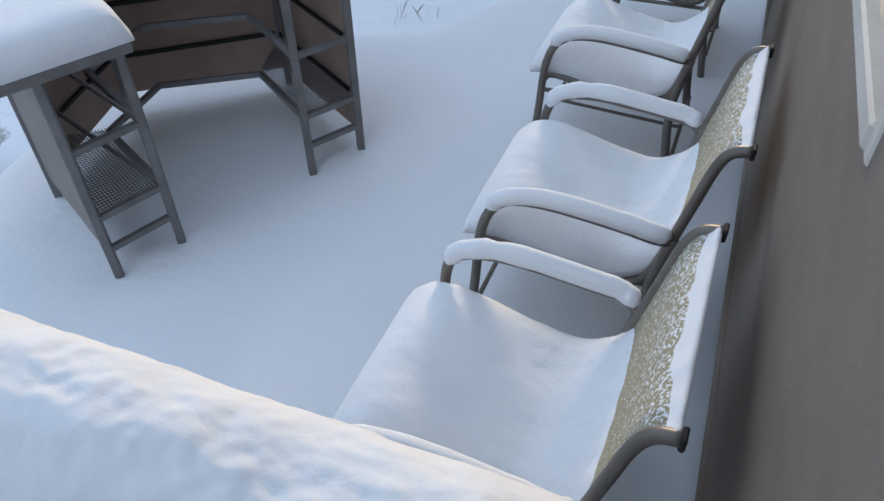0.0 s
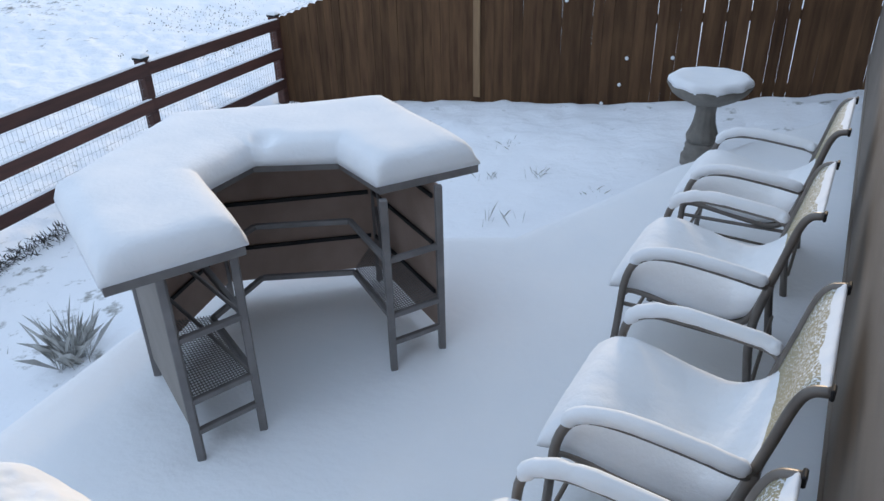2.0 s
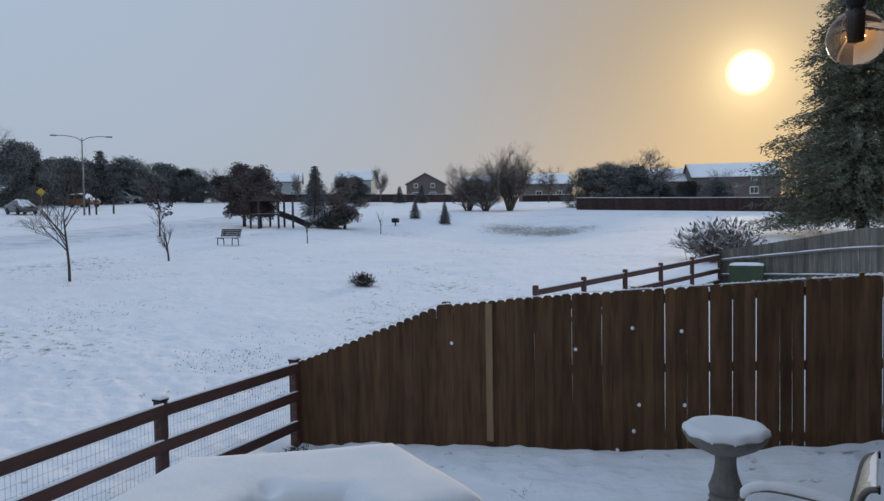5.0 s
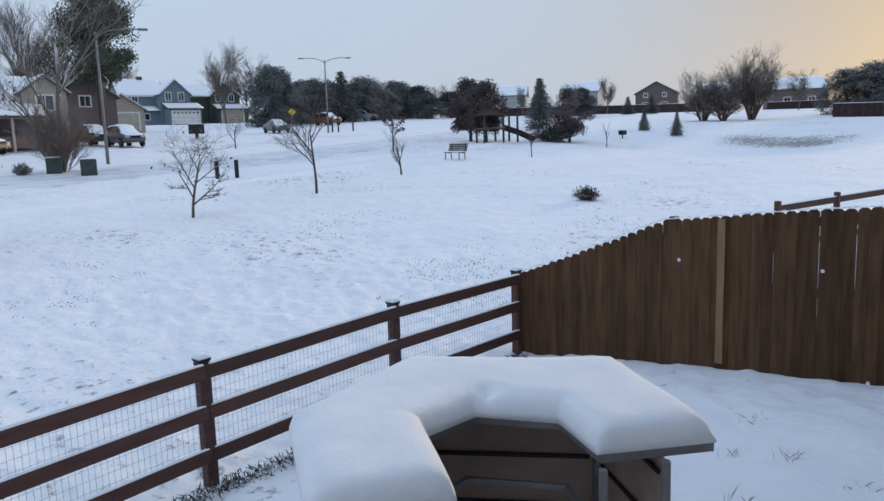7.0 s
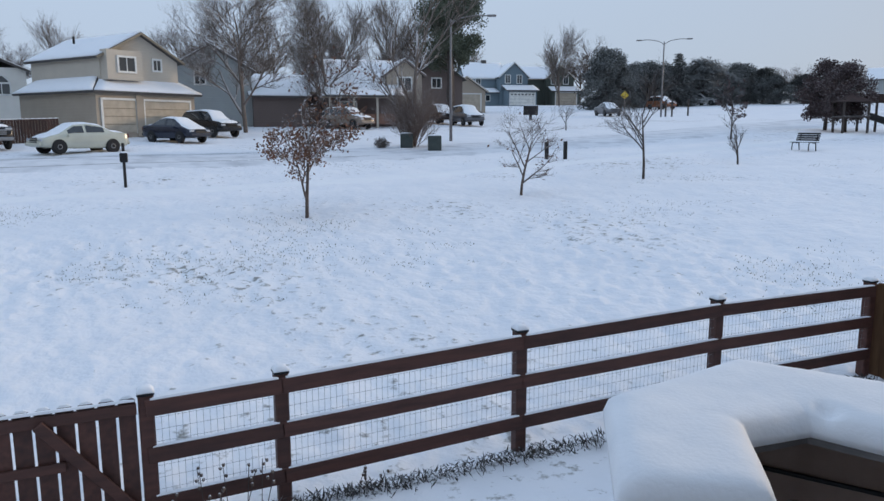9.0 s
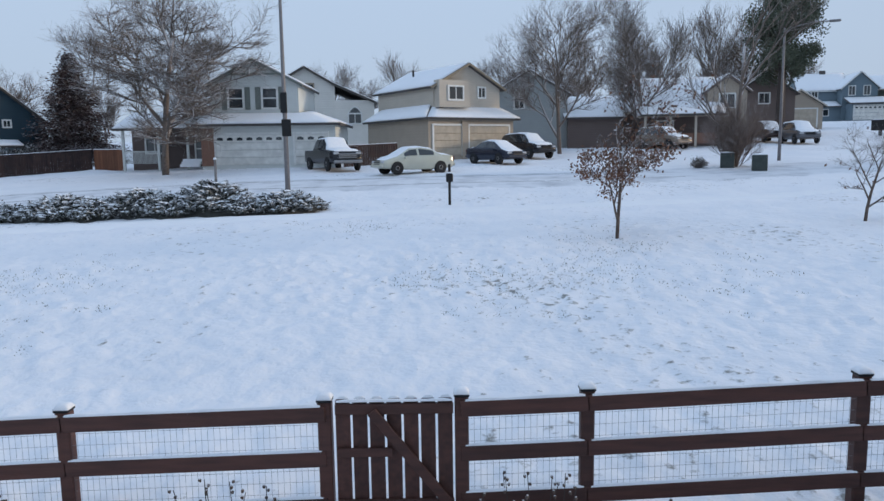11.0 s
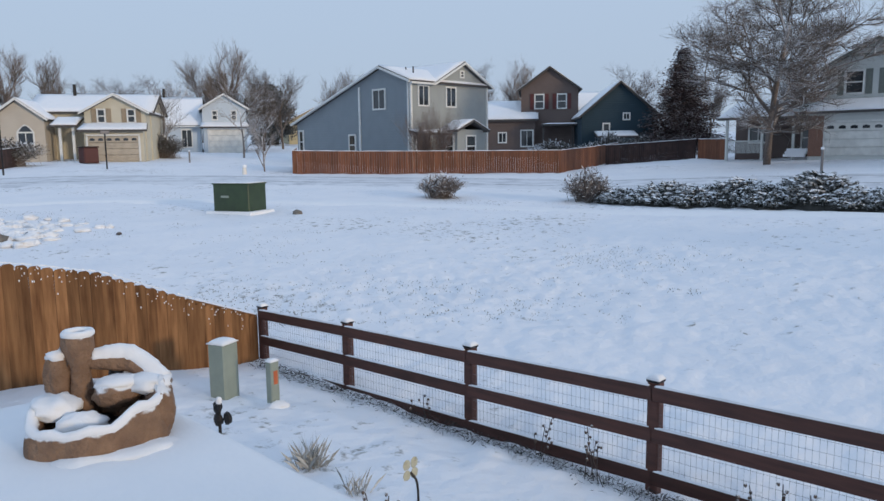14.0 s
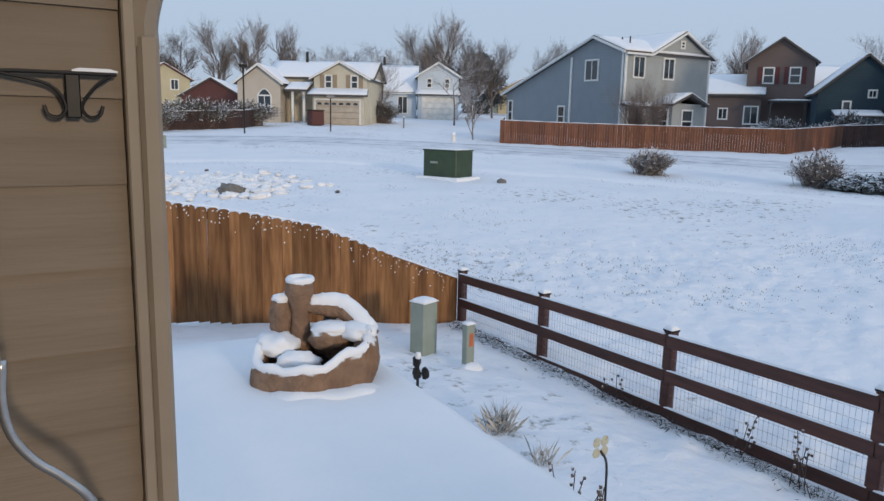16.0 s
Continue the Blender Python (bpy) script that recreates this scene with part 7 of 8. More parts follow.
house_window(ha, (-4.3, 0.12, 4.7), 1.2, 1.6, "y")
house_window(ha, (-1.2, 0.12, 1.2), 1.6, 1.8, "y")
house_window(ha, (-5.6, 0.12, 7.0), 0.5, 0.6, "y", mull=0)
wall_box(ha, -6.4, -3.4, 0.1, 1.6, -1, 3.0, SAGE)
gb = [(-6.8, 2.0, 2.95), (-6.8, -0.1, 2.95), (-4.9, -0.1, 3.75), (-4.9, 2.0, 3.75)]
roof_slab(ha, gb)
roof_slab(ha, [(-3.0, 2.0, 2.95), (-3.0, -0.1, 2.95), (-4.9, -0.1, 3.75), (-4.9, 2.0, 3.75)])
roof_slab(ha, [(-3.4, 1.0, 2.75), (0.2, 1.0, 2.75), (0.2, 0.1, 2.95), (-3.4, 0.1, 2.95)])
house_window(ha, (-4.9, 1.6, 0.9), 1.2, 1.7, "y", mull=0)
house_window(ha, (-3.4, 0.85, 0.9), 0.9, 1.7, "x", mull=0)
for y in (-1.2, -2.0):
    b = Buf()
    tube(b, [(-1.6, y, 7.2), (-1.6, y, 7.75)], 0.06, 6)
    part("roof_vent", b, DARK, ha)


def far_house(label, az, r, z, turn=0.0):
    return thing("house", label, "house", pose(-r * math.sin(radians(az)), r * math.cos(radians(az)), z, 0, 0, az - 90 + turn))


h = far_house("brown two-storey house with dark red shutters and snowy roofs", 126.3, 75, 1.5)
gable_block(h, -8, 0, -1.6, 4.0, 6.6, 2.0, "x", BROWNH, trim=ROOFING)
gable_block(h, -8, 1.2, -5.2, -0.2, 3.6, 1.9, "y", BROWNH, trim=ROOFING)
for y in (0.2, 2.4):
    house_window(h, (0, y, 4.5), 1.0, 1.5, "x", None, SHUT_R, 0)
house_window(h, (1.2, -3.4, 1.2), 0.9, 1.1)
house_window(h, (1.2, -1.0, 0.8), 1.3, 1.7)
b = Buf()
box(b, (1.0, 3.4, 2.9), (2.4, 6.0, 0.15))
part("porch_roof", b, ROOFING, h)
b = Buf()
sheet(b, lambda u, v: Vector((-0.2 + 2.4 * u, 0.4 + 6.0 * v, 2.98)), 6, 8, lambda u, v: 0.12 * puff(u, v, 6))
part("porch_snow", b, SNOW_SOFT, h, smooth=True)
for y in (0.6, 3.4, 6.2):
    b = Buf()
    box(b, (2.0, y, 1.0), (0.15, 0.15, 3.8))
    part("porch_post", b, ROOFING, h)

h = far_house("dark blue house with a snowy gable roof and lean-to", 120.2, 70, 1.2, 10)
gable_block(h, -8, 0, -3.4, 3.4, 4.0, 2.9, "x", NAVY, trim=ROOFING)
house_window(h, (0, 0.6, 3.4), 0.7, 0.7)
house_window(h, (0, -1.2, 1.6), 0.7, 1.6, mull=0)
wall_box(h, 0, 2.0, -2.0, 1.0, -1, 2.0, TEAL)
roof_slab(h, [(2.3, -2.3, 1.95), (2.3, 1.3, 1.95), (0.0, 1.3, 2.4), (0.0, -2.3, 2.4)])
h = far_house("teal house with a snowy roof behind the dark blue one", 122.6, 84, 1.8, 20)
gable_block(h, -6, 0, -3, 3, 4.6, 2.0, "y", TEAL, trim=ROOFING)

h = far_house("white two-storey house with a white garage door", 150.9, 85, 2.1)
gable_block(h, -9, 0, -0.6, 4.0, 4.9, 1.4, "x", WHITEH, trim=WHITE)
garage_door(h, 0.35, 0.0, 3.6, 2.5, DOOR_W, False)
wall_box(h, -1, 0.3, -0.5, 3.9, -1, 2.9, WHITEH)
roof_slab(h, [(0.9, -0.9, 2.8), (0.9, 4.3, 2.8), (-0.1, 4.1, 3.25), (-0.1, -0.7, 3.25)])
for y in (0.7, 2.7):
    house_window(h, (0, y, 3.5), 0.65, 1.1, mull=0)
gable_block(h, -9, -1.0, -7.0, -0.8, 3.2, 3.0, "y", WHITEH, trim=WHITE)
house_window(h, (-1.0, -2.3, 0.6), 1.2, 2.0)
b = Buf()
tube(b, [(-5, -4.6, 5.5), (-5, -4.6, 7.2)], 0.15, 6)
part("chimney", b, DARK, h)

h = far_house("cream two-storey house with a garage and an arched window", 157.6, 67, 1.55, -12)
gable_block(h, -8, 0, -1.8, 2.9, 4.1, 1.3, "x", CREAM, trim=WHITE)
gable_block(h, -9, -2.0, -6.5, 3.0, 4.2, 1.5, "y", CREAM)
garage_door(h, 1.0, -1.4, 2.4, 2.0, DOOR_B)
wall_box(h, -1, 0.95, -1.7, 2.8, -1, 2.6, CREAM)
roof_slab(h, [(1.5, -2.1, 2.5), (1.5, 3.2, 2.5), (-0.1, 3.0, 3.05), (-0.1, -1.9, 3.05)])
for y in (-0.5, 1.8):
    house_window(h, (0, y, 3.05), 0.7, 1.2, "x", None, SHUT_T, 0)
gable_block(h, -7.5, 0.8, -8.4, -4.6, 3.6, 1.4, "x", BEIGE_LT, trim=WHITE)
house_window(h, (0.8, -6.0, 0.9), 1.3, 1.5, "x", None, None, 1, True)
# thin darker sheet over the block's left side: its shade given as colour
wall_box(h, -7.0, 0.6, -8.45, -8.35, -1, 3.6, BEIGE)
for y in (-3.6, -2.6):
    b = Buf()
    box(b, (0.4, y, 1.0), (0.2, 0.2, 3.8))
    part("porch_post", b, WHITE, h)
roof_slab(h, [(0.9, -4.2, 2.9), (0.9, -2.2, 2.9), (-1.5, -2.2, 3.6), (-1.5, -4.2, 3.6)])
b = Buf()
tube(b, [(-5, -3.6, 5.2), (-5, -3.6, 6.6)], 0.14, 6)
part("chimney", b, DARK, h)

h = far_house("yellow house with a snowy roof behind shrubs", 169.3, 95, 2.3, 12)
gable_block(h, -8, 0, -3.5, 2.4, 4.0, 1.7, "x", YELL, trim=SHUT_R)
house_window(h, (0, 0.6, 2.6), 1.0, 1.3)
h = far_house("low dark red house with a snowy roof", 166.3, 88, 1.9, -10)
gable_block(h, -8, 0, -3.5, 3.0, 2.4, 1.9, "x", REDBROWN, trim=ROOFING)
h = far_house("pale yellow house roof between trees", 143.2, 118, 2.6, 10)
gable_block(h, -8, 0, -4, 4, 4.2, 2.0, "x", YELL, trim=SHUT_T)

def far_ground(az, r):
    return g(-r * math.sin(radians(az)), r * math.cos(radians(az)))


h = far_house("blue two-storey house with white trim and a garage", 61.2, 138, far_ground(61.2, 138), 16)
gable_block(h, -11, -3, -6.5, 1.0, 5.3, 2.9, "y", TEAL, trim=WHITE)
gable_block(h, -10, 0, -0.6, 4.6, 5.4, 2.4, "x", TEAL, trim=WHITE)
wall_box(h, -2, 3.0, 0.0, 5.4, -1, 2.7, TEAL)
roof_slab(h, [(3.5, -0.4, 2.65), (3.5, 5.8, 2.65), (0.0, 5.8, 3.7), (0.0, -0.4, 3.7)])
garage_door(h, 3.0, 0.4, 5.0, 2.2, DOOR_W)
for y in (0.8, 3.0):
    house_window(h, (0, y, 4.0), 1.1, 1.6)
wall_box(h, -3, -0.6, -6.0, -0.6, -1, 2.4, TEAL)
roof_slab(h, [(0.0, -6.3, 2.4), (0.0, -0.6, 2.4), (-3.0, -0.6, 3.3), (-3.0, -6.3, 3.3)])
house_window(h, (-0.6, -3.2, 0.8), 1.8, 1.2)
house_window(h, (-3.0, -4.0, 3.9), 1.1, 1.2)
b = Buf()
box(b, (-7, -2.0, 8.2), (0.7, 0.9, 1.0))
part("chimney", b, ROOFING, h)
h = far_house("dark olive two-storey house with snowy gables", 57.6, 146, far_ground(57.6, 146), 16)
gable_block(h, -11, -2, -5.5, 1.0, 5.2, 2.6, "y", OLIVE, trim=BEIGE)
gable_block(h, -10, 0, -1.0, 4.4, 5.2, 2.3, "x", OLIVE, trim=BEIGE_LT)
wall_box(h, -2, 2.4, -0.4, 4.8, -1, 2.6, OLIVE)
roof_slab(h, [(2.9, -0.8, 2.55), (2.9, 5.2, 2.55), (0.0, 5.2, 3.5), (0.0, -0.8, 3.5)])
garage_door(h, 2.4, 0.2, 4.2, 2.2, DOOR_B, False)
for y in (0.4, 2.8):
    house_window(h, (0, y, 3.9), 1.1, 1.5)
h = far_house("brown house with a long snowy roof behind the bare trees", 70.0, 66, 2.45, 12)
gable_block(h, -9, 0, -5.4, 1.2, 2.7, 3.2, "y", BROWNH, trim=BEIGE)
gable_block(h, -8.5, -1.0, 0.2, 3.4, 4.6, 1.2, "x", BEIGE, trim=BROWNH)
for y in (-5.2, -3.2, -1.2, 0.6):
    b = Buf()
    box(b, (1.6, y, 0.8), (0.18, 0.18, 3.6))
    part("porch_post", b, BEIGE_LT, h)
roof_slab(h, [(2.2, -5.6, 2.5), (2.2, 1.0, 2.5), (-0.4, 1.0, 3.1), (-0.4, -5.6, 3.1)])
b = Buf()
box(b, (1.5, -2.3, 0.55), (0.08, 5.8, 0.85), 0.01)
part("porch_railing", b, BRICK, h, "brick red porch front")
house_window(h, (-1.0, 1.8, 3.0), 1.4, 1.3)
house_window(h, (0.0, -3.4, 0.8), 1.5, 1.3)
h = far_house("brown gabled house behind the tall pine", 66.0, 84, far_ground(66.0, 84), 14)
gable_block(h, -9, 0, -3.2, 2.6, 4.4, 2.0, "x", BROWNH, trim=ROOFING)
house_window(h, (0, -0.4, 3.2), 1.2, 1.2)
h = far_house("low beige garage house at the bend of the street", 64.0, 98, far_ground(64.0, 98) + 0.3, 16)
gable_block(h, -8, 0, -2.6, 2.6, 2.7, 1.7, "x", BEIGE, trim=BEIGE_LT)
garage_door(h, 0.0, -1.9, 1.9, 2.1, DOOR_B, False)
h = far_house("low brown house wall between the street trees", 76.0, 68, 2.8, 6)
gable_block(h, -9, 0, -6, 5, 2.7, 1.6, "y", BROWNH, trim=BEIGE)
house_window(h, (0, -2.5, 0.9), 1.4, 1.2)
house_window(h, (0, 2.5, 0.9), 1.4, 1.2)

for az, r, w, tall, label in ((44.5, 190, 5, 3.2, "far house behind pines"), (35.5, 172, 3.0, 4.8, "far grey house with a snowy roof"), (30.5, 172, 4.0, 5.2, "far house with a pale snowy roof"), (25.0, 172, 4.4, 4.4, "far brown house with a snowy roof"), (21.2, 182, 4.0, 4.2, "far house behind the bare trees"),
                             (15.4, 165, 5.0, 4.0, "far low house at the park's end"), (6.0, 135, 9.0, 3.6, "house with a snowy roof behind dark pines"), (2.0, 132, 7.0, 4.2, "house with a snowy roof behind dark pines")):
    h = far_house(label, az, r, far_ground(az, r), random.Random(az).uniform(-15, 15))
    gable_block(h, -9, 0, -w, w, tall, 2.4, "x" if w == 4.4 else "y", BROWNH if az < 27 else SAGE)
    for y in (-w * 0.5, w * 0.4):
        house_window(h, (0, y, 1.2), 1.4, 1.2)
        if tall > 4.1:
            house_window(h, (0, y, 3.4), 1.0, 1.0)
bl = thing("park_wall", "long dark fence along the far side of the park", "fence")
for az0, az1, r0, r1, hh in ((40.0, 20.5, 152, 150, 1.6), (17.5, 13.6, 160, 150, 1.4), (13.4, -3.0, 96, 86, 1.5)):
    b, s2 = Buf(), Buf()
    for k in range(40):
        a0, rr = az0 + (az1 - az0) * (k + 0.5) / 40, r0 + (r1 - r0) * (k + 0.5) / 40
        x, y = -rr * math.sin(radians(a0)), rr * math.cos(radians(a0))
        L = rr * abs(radians(az1 - az0)) / 40 * 1.02
        box(b, (x, y, g(x, y) + hh / 2 - 0.2), (0.1, L * 0.98, hh + 0.4), 0.01, rz=a0 - 90)
        box(s2, (x, y, g(x, y) + hh + 0.04), (0.16, L * 0.96, 0.06), 0.02, rz=a0 - 90)
    tagged(part("boarding", b, FENCE_DARK, bl), kind="stuff")
    part("top_snow", s2, SNOW, bl)


# ---- street things ----
def board_fence(name, label, pts, h, material):
    f = thing(name, label, "fence")
    for (x0, y0), (x1, y1) in zip(pts, pts[1:]):
        L = math.hypot(x1 - x0, y1 - y0)
        n = int(L / 0.16)
        b = Buf()
        rr = random.Random(n)
        for k in range(n):
            t = (k + 0.5) / n
            x, y = x0 + (x1 - x0) * t, y0 + (y1 - y0) * t
            box(b, (x, y, g(x, y) + h / 2 - 0.05), (0.15, 0.025, h + 0.1 + rr.uniform(-0.015, 0.015)), 0, rz=math.degrees(math.atan2(y1 - y0, x1 - x0)))
        tagged(part("boarding", b, material, f), kind="stuff")
        b = Buf()
        for k in range(12):
            p, q = (((x0 + (x1 - x0) * t), (y0 + (y1 - y0) * t)) for t in (k / 12, (k + 1) / 12))
            snow_bar(b, (*p, g(*p) + h), (*q, g(*q) + h), 0.06, 0.04, 4)
        part("top_snow", b, SNOW, f, "line of snow")
    return f


board_fence("garden_fence", "red-brown wooden fence round the corner house", [(-29.0, -41.4), (-41.7, -28.7), (-56.0, -32.6)], 1.5, FENCE_RED)
board_fence("garden_fence", "red-brown wooden fence turning back beside the road", [(-29.0, -41.4), (-33.0, -46.5)], 1.5, FENCE_RED)
board_fence("garden_fence", "dark fence under snowy shrubs beyond the corner house", [(-50.5, -30.6), (-55.5, -25.6)], 1.5, FENCE_DARK)
board_fence("garden_fence", "orange-brown fence panel beside the pale house", [(-55.0, -25.2), (-52.6, -22.0)], 1.5, FENCE_RED)
board_fence("garden_fence", "dark wooden fence before the cream house", [(-2.0, -54.0), (-10.3, -55.8), (-16.0, -57.0), (-18.6, -60.4)], 1.35, FENCE_DARK)
board_fence("garden_fence", "short wooden fence between driveways", [(-49.0, -6.1), (-50.5, -2.6)], 1.4, FENCE_DARK)


def street_lamp(label, x, y, h, arms, rz, r0=0.10):
    t = thing("street_lamp", label, "street lamp", on(x, y, rz))
    b = Buf()
    tube(b, [(0, 0, -0.2), (0, 0, h * 0.5), (0, 0, h)], [r0, r0 * 0.8, r0 * 0.55], 8)
    part("pole", b, TUBE_GREY, t, smooth=True)
    for s in arms:
        b = Buf()
        tube(b, bend([(0, 0, h - 0.3), (0, s * 0.6, h + 0.05), (0, s * 1.6, h + 0.22), (0, s * 2.3, h + 0.2)], 4), 0.04, 6)
        arm = part("arm", b, TUBE_GREY, t)
        b = Buf()
        box(b, (0, s * 2.55, h + 0.2), (0.24, 0.6, 0.13), 0.04)
        part("lamp_head", b, TUBE_GREY, arm)
    return t


lp = street_lamp("tall grey steel street lamp pole with signs on it", -33.4, -6.7, 8.9, (1,), 90, 0.12)
b = Buf()
box(b, (0, -0.14, 4.0), (0.30, 0.05, 0.9), 0.02)
box(b, (0.08, -0.14, 2.9), (0.42, 0.04, 0.75), 0.02)
part("sign_plate", b, DARK, lp, "dark sign plates seen from behind")
street_lamp("grey street lamp with one curved arm", -43.6, 20.2, 7.6, (1,), -25)
street_lamp("street lamp with two arms beside the far road", -63.5, 54.1, 7.8, (1, -1), -40)

mb = thing("mail_post", "dark mailbox on a post in the snow", "mailbox", on(-27.8, 0.5))
b = Buf()
tube(b, [(0, 0, -0.2), (0, 0, 1.5)], 0.05, 8)
part("post", b, DARK, mb)
b = Buf()
box(b, (0, 0.0, 1.0), (0.3, 0.26, 0.32), 0.03)
part("box", b, DARK, mb)
b = Buf()
sheet(b, lambda u, v: Vector((-0.15 + 0.3 * u, -0.13 + 0.26 * v, 1.165)), 6, 6, lambda u, v: 0.05 * puff(u, v, 3))
part("snow", b, SNOW, mb, smooth=True)
for k, (x, y, h) in enumerate(((-41.1, -12.2, 1.15), (-29.7, -56.7, 0.9))):
    t = thing("marker_post", "short dark marker post with a snowy cap", "post", on(x, y))
    b = Buf()
    tube(b, [(0, 0, -0.1), (0, 0, h)], 0.07, 8)
    part("post", b, TUBE_GREY, t)
    b = Buf()
    box(b, (0, 0, h + 0.06), (0.16, 0.16, 0.12), 0.03)
    part("cap", b, SNOW, t)
for x, y in ((-30.8, 19.4), (-30.7, 20.4)):
    t = thing("bollard", "short black bollard on the path", "bollard", on(x, y), "path bollards")
    b = Buf()
    box(b, (0, 0, 0.38), (0.15, 0.15, 0.9), 0.01)
    part("body", b, DARK, t)
for x, y in ((-39.9, 15.7), (-37.5, 16.4)):
    t = thing("utility_box", "dark green utility cabinet by the street", "utility box", on(x, y, -20))
    b = Buf()
    box(b, (0, 0, 0.4), (0.6, 0.72, 0.9), 0.03)
    part("body", b, BOXGREY, t)
    b = Buf()
    sheet(b, lambda u, v: Vector((-0.3 + 0.6 * u, -0.36 + 0.72 * v, 0.845)), 6, 6, lambda u, v: 0.07 * puff(u, v, 3))
    part("snow", b, SNOW, t, smooth=True)
eb = thing("transformer_box", "green metal transformer cabinet on a snowy pad", "utility box", on(-14.9, -24.8, 24))
b = Buf()
box(b, (0, 0, 0.55), (1.15, 1.55, 1.06), 0.03)
part("body", b, GREENBOX, eb)
b = Buf()
box(b, (0, 0, 1.09), (1.22, 1.62, 0.06), 0.02)
part("lid", b, GREENBOX, eb)
b = Buf()
box(b, (0.59, -0.25, 0.62), (0.02, 0.35, 0.08), 0.0)
part("sticker", b, PALEGREEN, eb, "pale sticker")
b = Buf()
sheet(b, lambda u, v: Vector((-0.6 + 1.2 * u, -0.8 + 1.6 * v, 1.118)), 8, 8, lambda u, v: 0.035 * puff(u, v, 5))
part("snow", b, SNOW, eb, smooth=True)
b = Buf()
box(b, (0, 0, 0.0), (1.6, 2.0, 0.16), 0.04)
part("pad", b, SNOW, eb)
rock = thing("field_rock", "grey slab of rock with trampled snow round it", "rock", on(-6.0, -23.1, 30))
b = Buf()
lump(b, (0, 0, 0.14), (0.22, 0.55, 0.17), 3, 0.55, 18, 10, 1.5)
part("slab", b, CONCRETE, rock, smooth=True)
rnd, b = random.Random(12), Buf()
for k in range(420):
    x, y = -6.2 + rnd.gauss(0, 1.2), -25.4 + rnd.gauss(0, 1.4)
    q = rnd.uniform(0.08, 0.24)
    lump(b, (x, y, g(x, y) + 0.03), (q * rnd.uniform(0.8, 1.3), q, q * rnd.uniform(0.4, 0.6)), k * 1.3, 0.6, 10, 7)
solid("snow_heap", b, SNOW, "heap of rough trampled snow round a rock in the field", "snow", kind="stuff", smooth=True)
t = thing("field_rock", "small stone capped with snow", "rock", on(-16.2, -23.0))
b = Buf()
lump(b, (0, 0, 0.03), (0.16, 0.2, 0.12), 8, 0.35)
part("stone", b, CONCRETE, t, smooth=True)
rnd, b = random.Random(2), Buf()
for k in range(16):
    x, y = -5.5 + rnd.gauss(0, 2.4), -24.5 + rnd.gauss(0, 1.6)
    lump(b, (x, y, g(x, y) + 0.03), (0.08, 0.08, 0.06), k, 0.3, 8, 5)
solid("clods", b, BARK_DARK, "dark clods scattered on trampled snow", "soil", kind="stuff")
hy = thing("fire_hydrant", "snow-capped pale hydrant beside the road", "hydrant", on(-26.0, -42.5))
b = Buf()
tube(b, [(0, 0, -0.1), (0, 0, 0.5)], [0.16, 0.12], 10)
part("barrel", b, OFFW, hy)
b = Buf()
lump(b, (0, 0, 0.52), (0.16, 0.16, 0.12), 2, 0.1)
part("snow", b, SNOW, hy, smooth=True)
for x, y, hh, label in ((-14.5, -51.3, 4.6, "tall dark pole beside the fence"), (-21.2, -52.2, 2.6, "small street sign on a thin post")):
    t = thing("sign_post", label, "post", on(x, y))
    b = Buf()
    tube(b, [(0, 0, -0.2), (0, 0, hh)], 0.055, 8)
    part("post", b, DARK, t)
    b = Buf()
    box(b, (0, 0, hh - 0.1), (0.3, 0.55, 0.22), 0.02, rz=70)
    part("plate", b, TUBE_GREY if hh < 3 else DARK, t)
t = thing("warning_sign", "yellow diamond road sign on a post", "sign", on(-68.2, 52.9, -38))
b = Buf()
tube(b, [(0, 0, 0), (0, 0, 2.4)], 0.05, 6)
part("post", b, TUBE_GREY, t)
b = Buf()
box(b, (0.08, 0, 2.3), (0.04, 0.62, 0.62), 0.01, rx=45)
part("plate", b, YELLOW_SIGN, t)
shrub("hedge_shrub", "dark shrubs between the cream and white houses", on(-31.5, -64.5), 129, (4.0, 3.0, 2.2), 700, HEDGE, 0.14, 0.4)

bin_ = thing("wheelie_bin", "dark red bin beside the cream house", "bin", on(-22.8, -59.4))
b = Buf()
box(b, (0, 0, 0.6), (1.1, 1.2, 1.2), 0.08)
part("body", b, REDBROWN, bin_)
b = Buf()
box(b, (0, 0, 1.24), (1.2, 1.3, 0.10), 0.04)
part("lid", b, FENCE_DARK, bin_)
t = thing("utility_pedestal", "pale green pedestal standing in the snowy field", "utility pedestal", on(-7.2, -41.1, 20))
b = Buf()
box(b, (0, 0, 0.3), (0.4, 0.4, 0.75), 0.03)
part("body", b, PALEGREEN, t)
b = Buf()
sheet(b, lambda u, v: Vector((-0.2 + 0.4 * u, -0.2 + 0.4 * v, 0.672)), 6, 6, lambda u, v: 0.05 * puff(u, v, 3))
part("snow", b, SNOW, t, smooth=True)

# park bench and playground
bench = thing("park_bench", "dark metal park bench in snow", "bench", on(-27.6, 33.0, -95))
for y in (-0.55, 0.55):
    b = Buf()
    tube(b, bend([(0.25, y, 0), (0.2, y, 0.42), (-0.2, y, 0.42), (-0.32, y, 0.9)], 3), 0.03, 6)
    tube(b, [(-0.2, y, 0.42), (-0.25, y, 0)], 0.03, 6)
    part("leg", b, DARK, bench)
for k in range(4):
    b = Buf()
    box(b, (0.18 - k * 0.12, 0, 0.44), (0.1, 1.5, 0.03), 0.005)
    part("seat_slat", b, DARK, bench)
for k in range(4):
    b = Buf()
    box(b, (-0.21 - k * 0.03, 0, 0.55 + k * 0.11), (0.03, 1.5, 0.09), 0.005)
    part("back_slat", b, DARK, bench)
b = Buf()
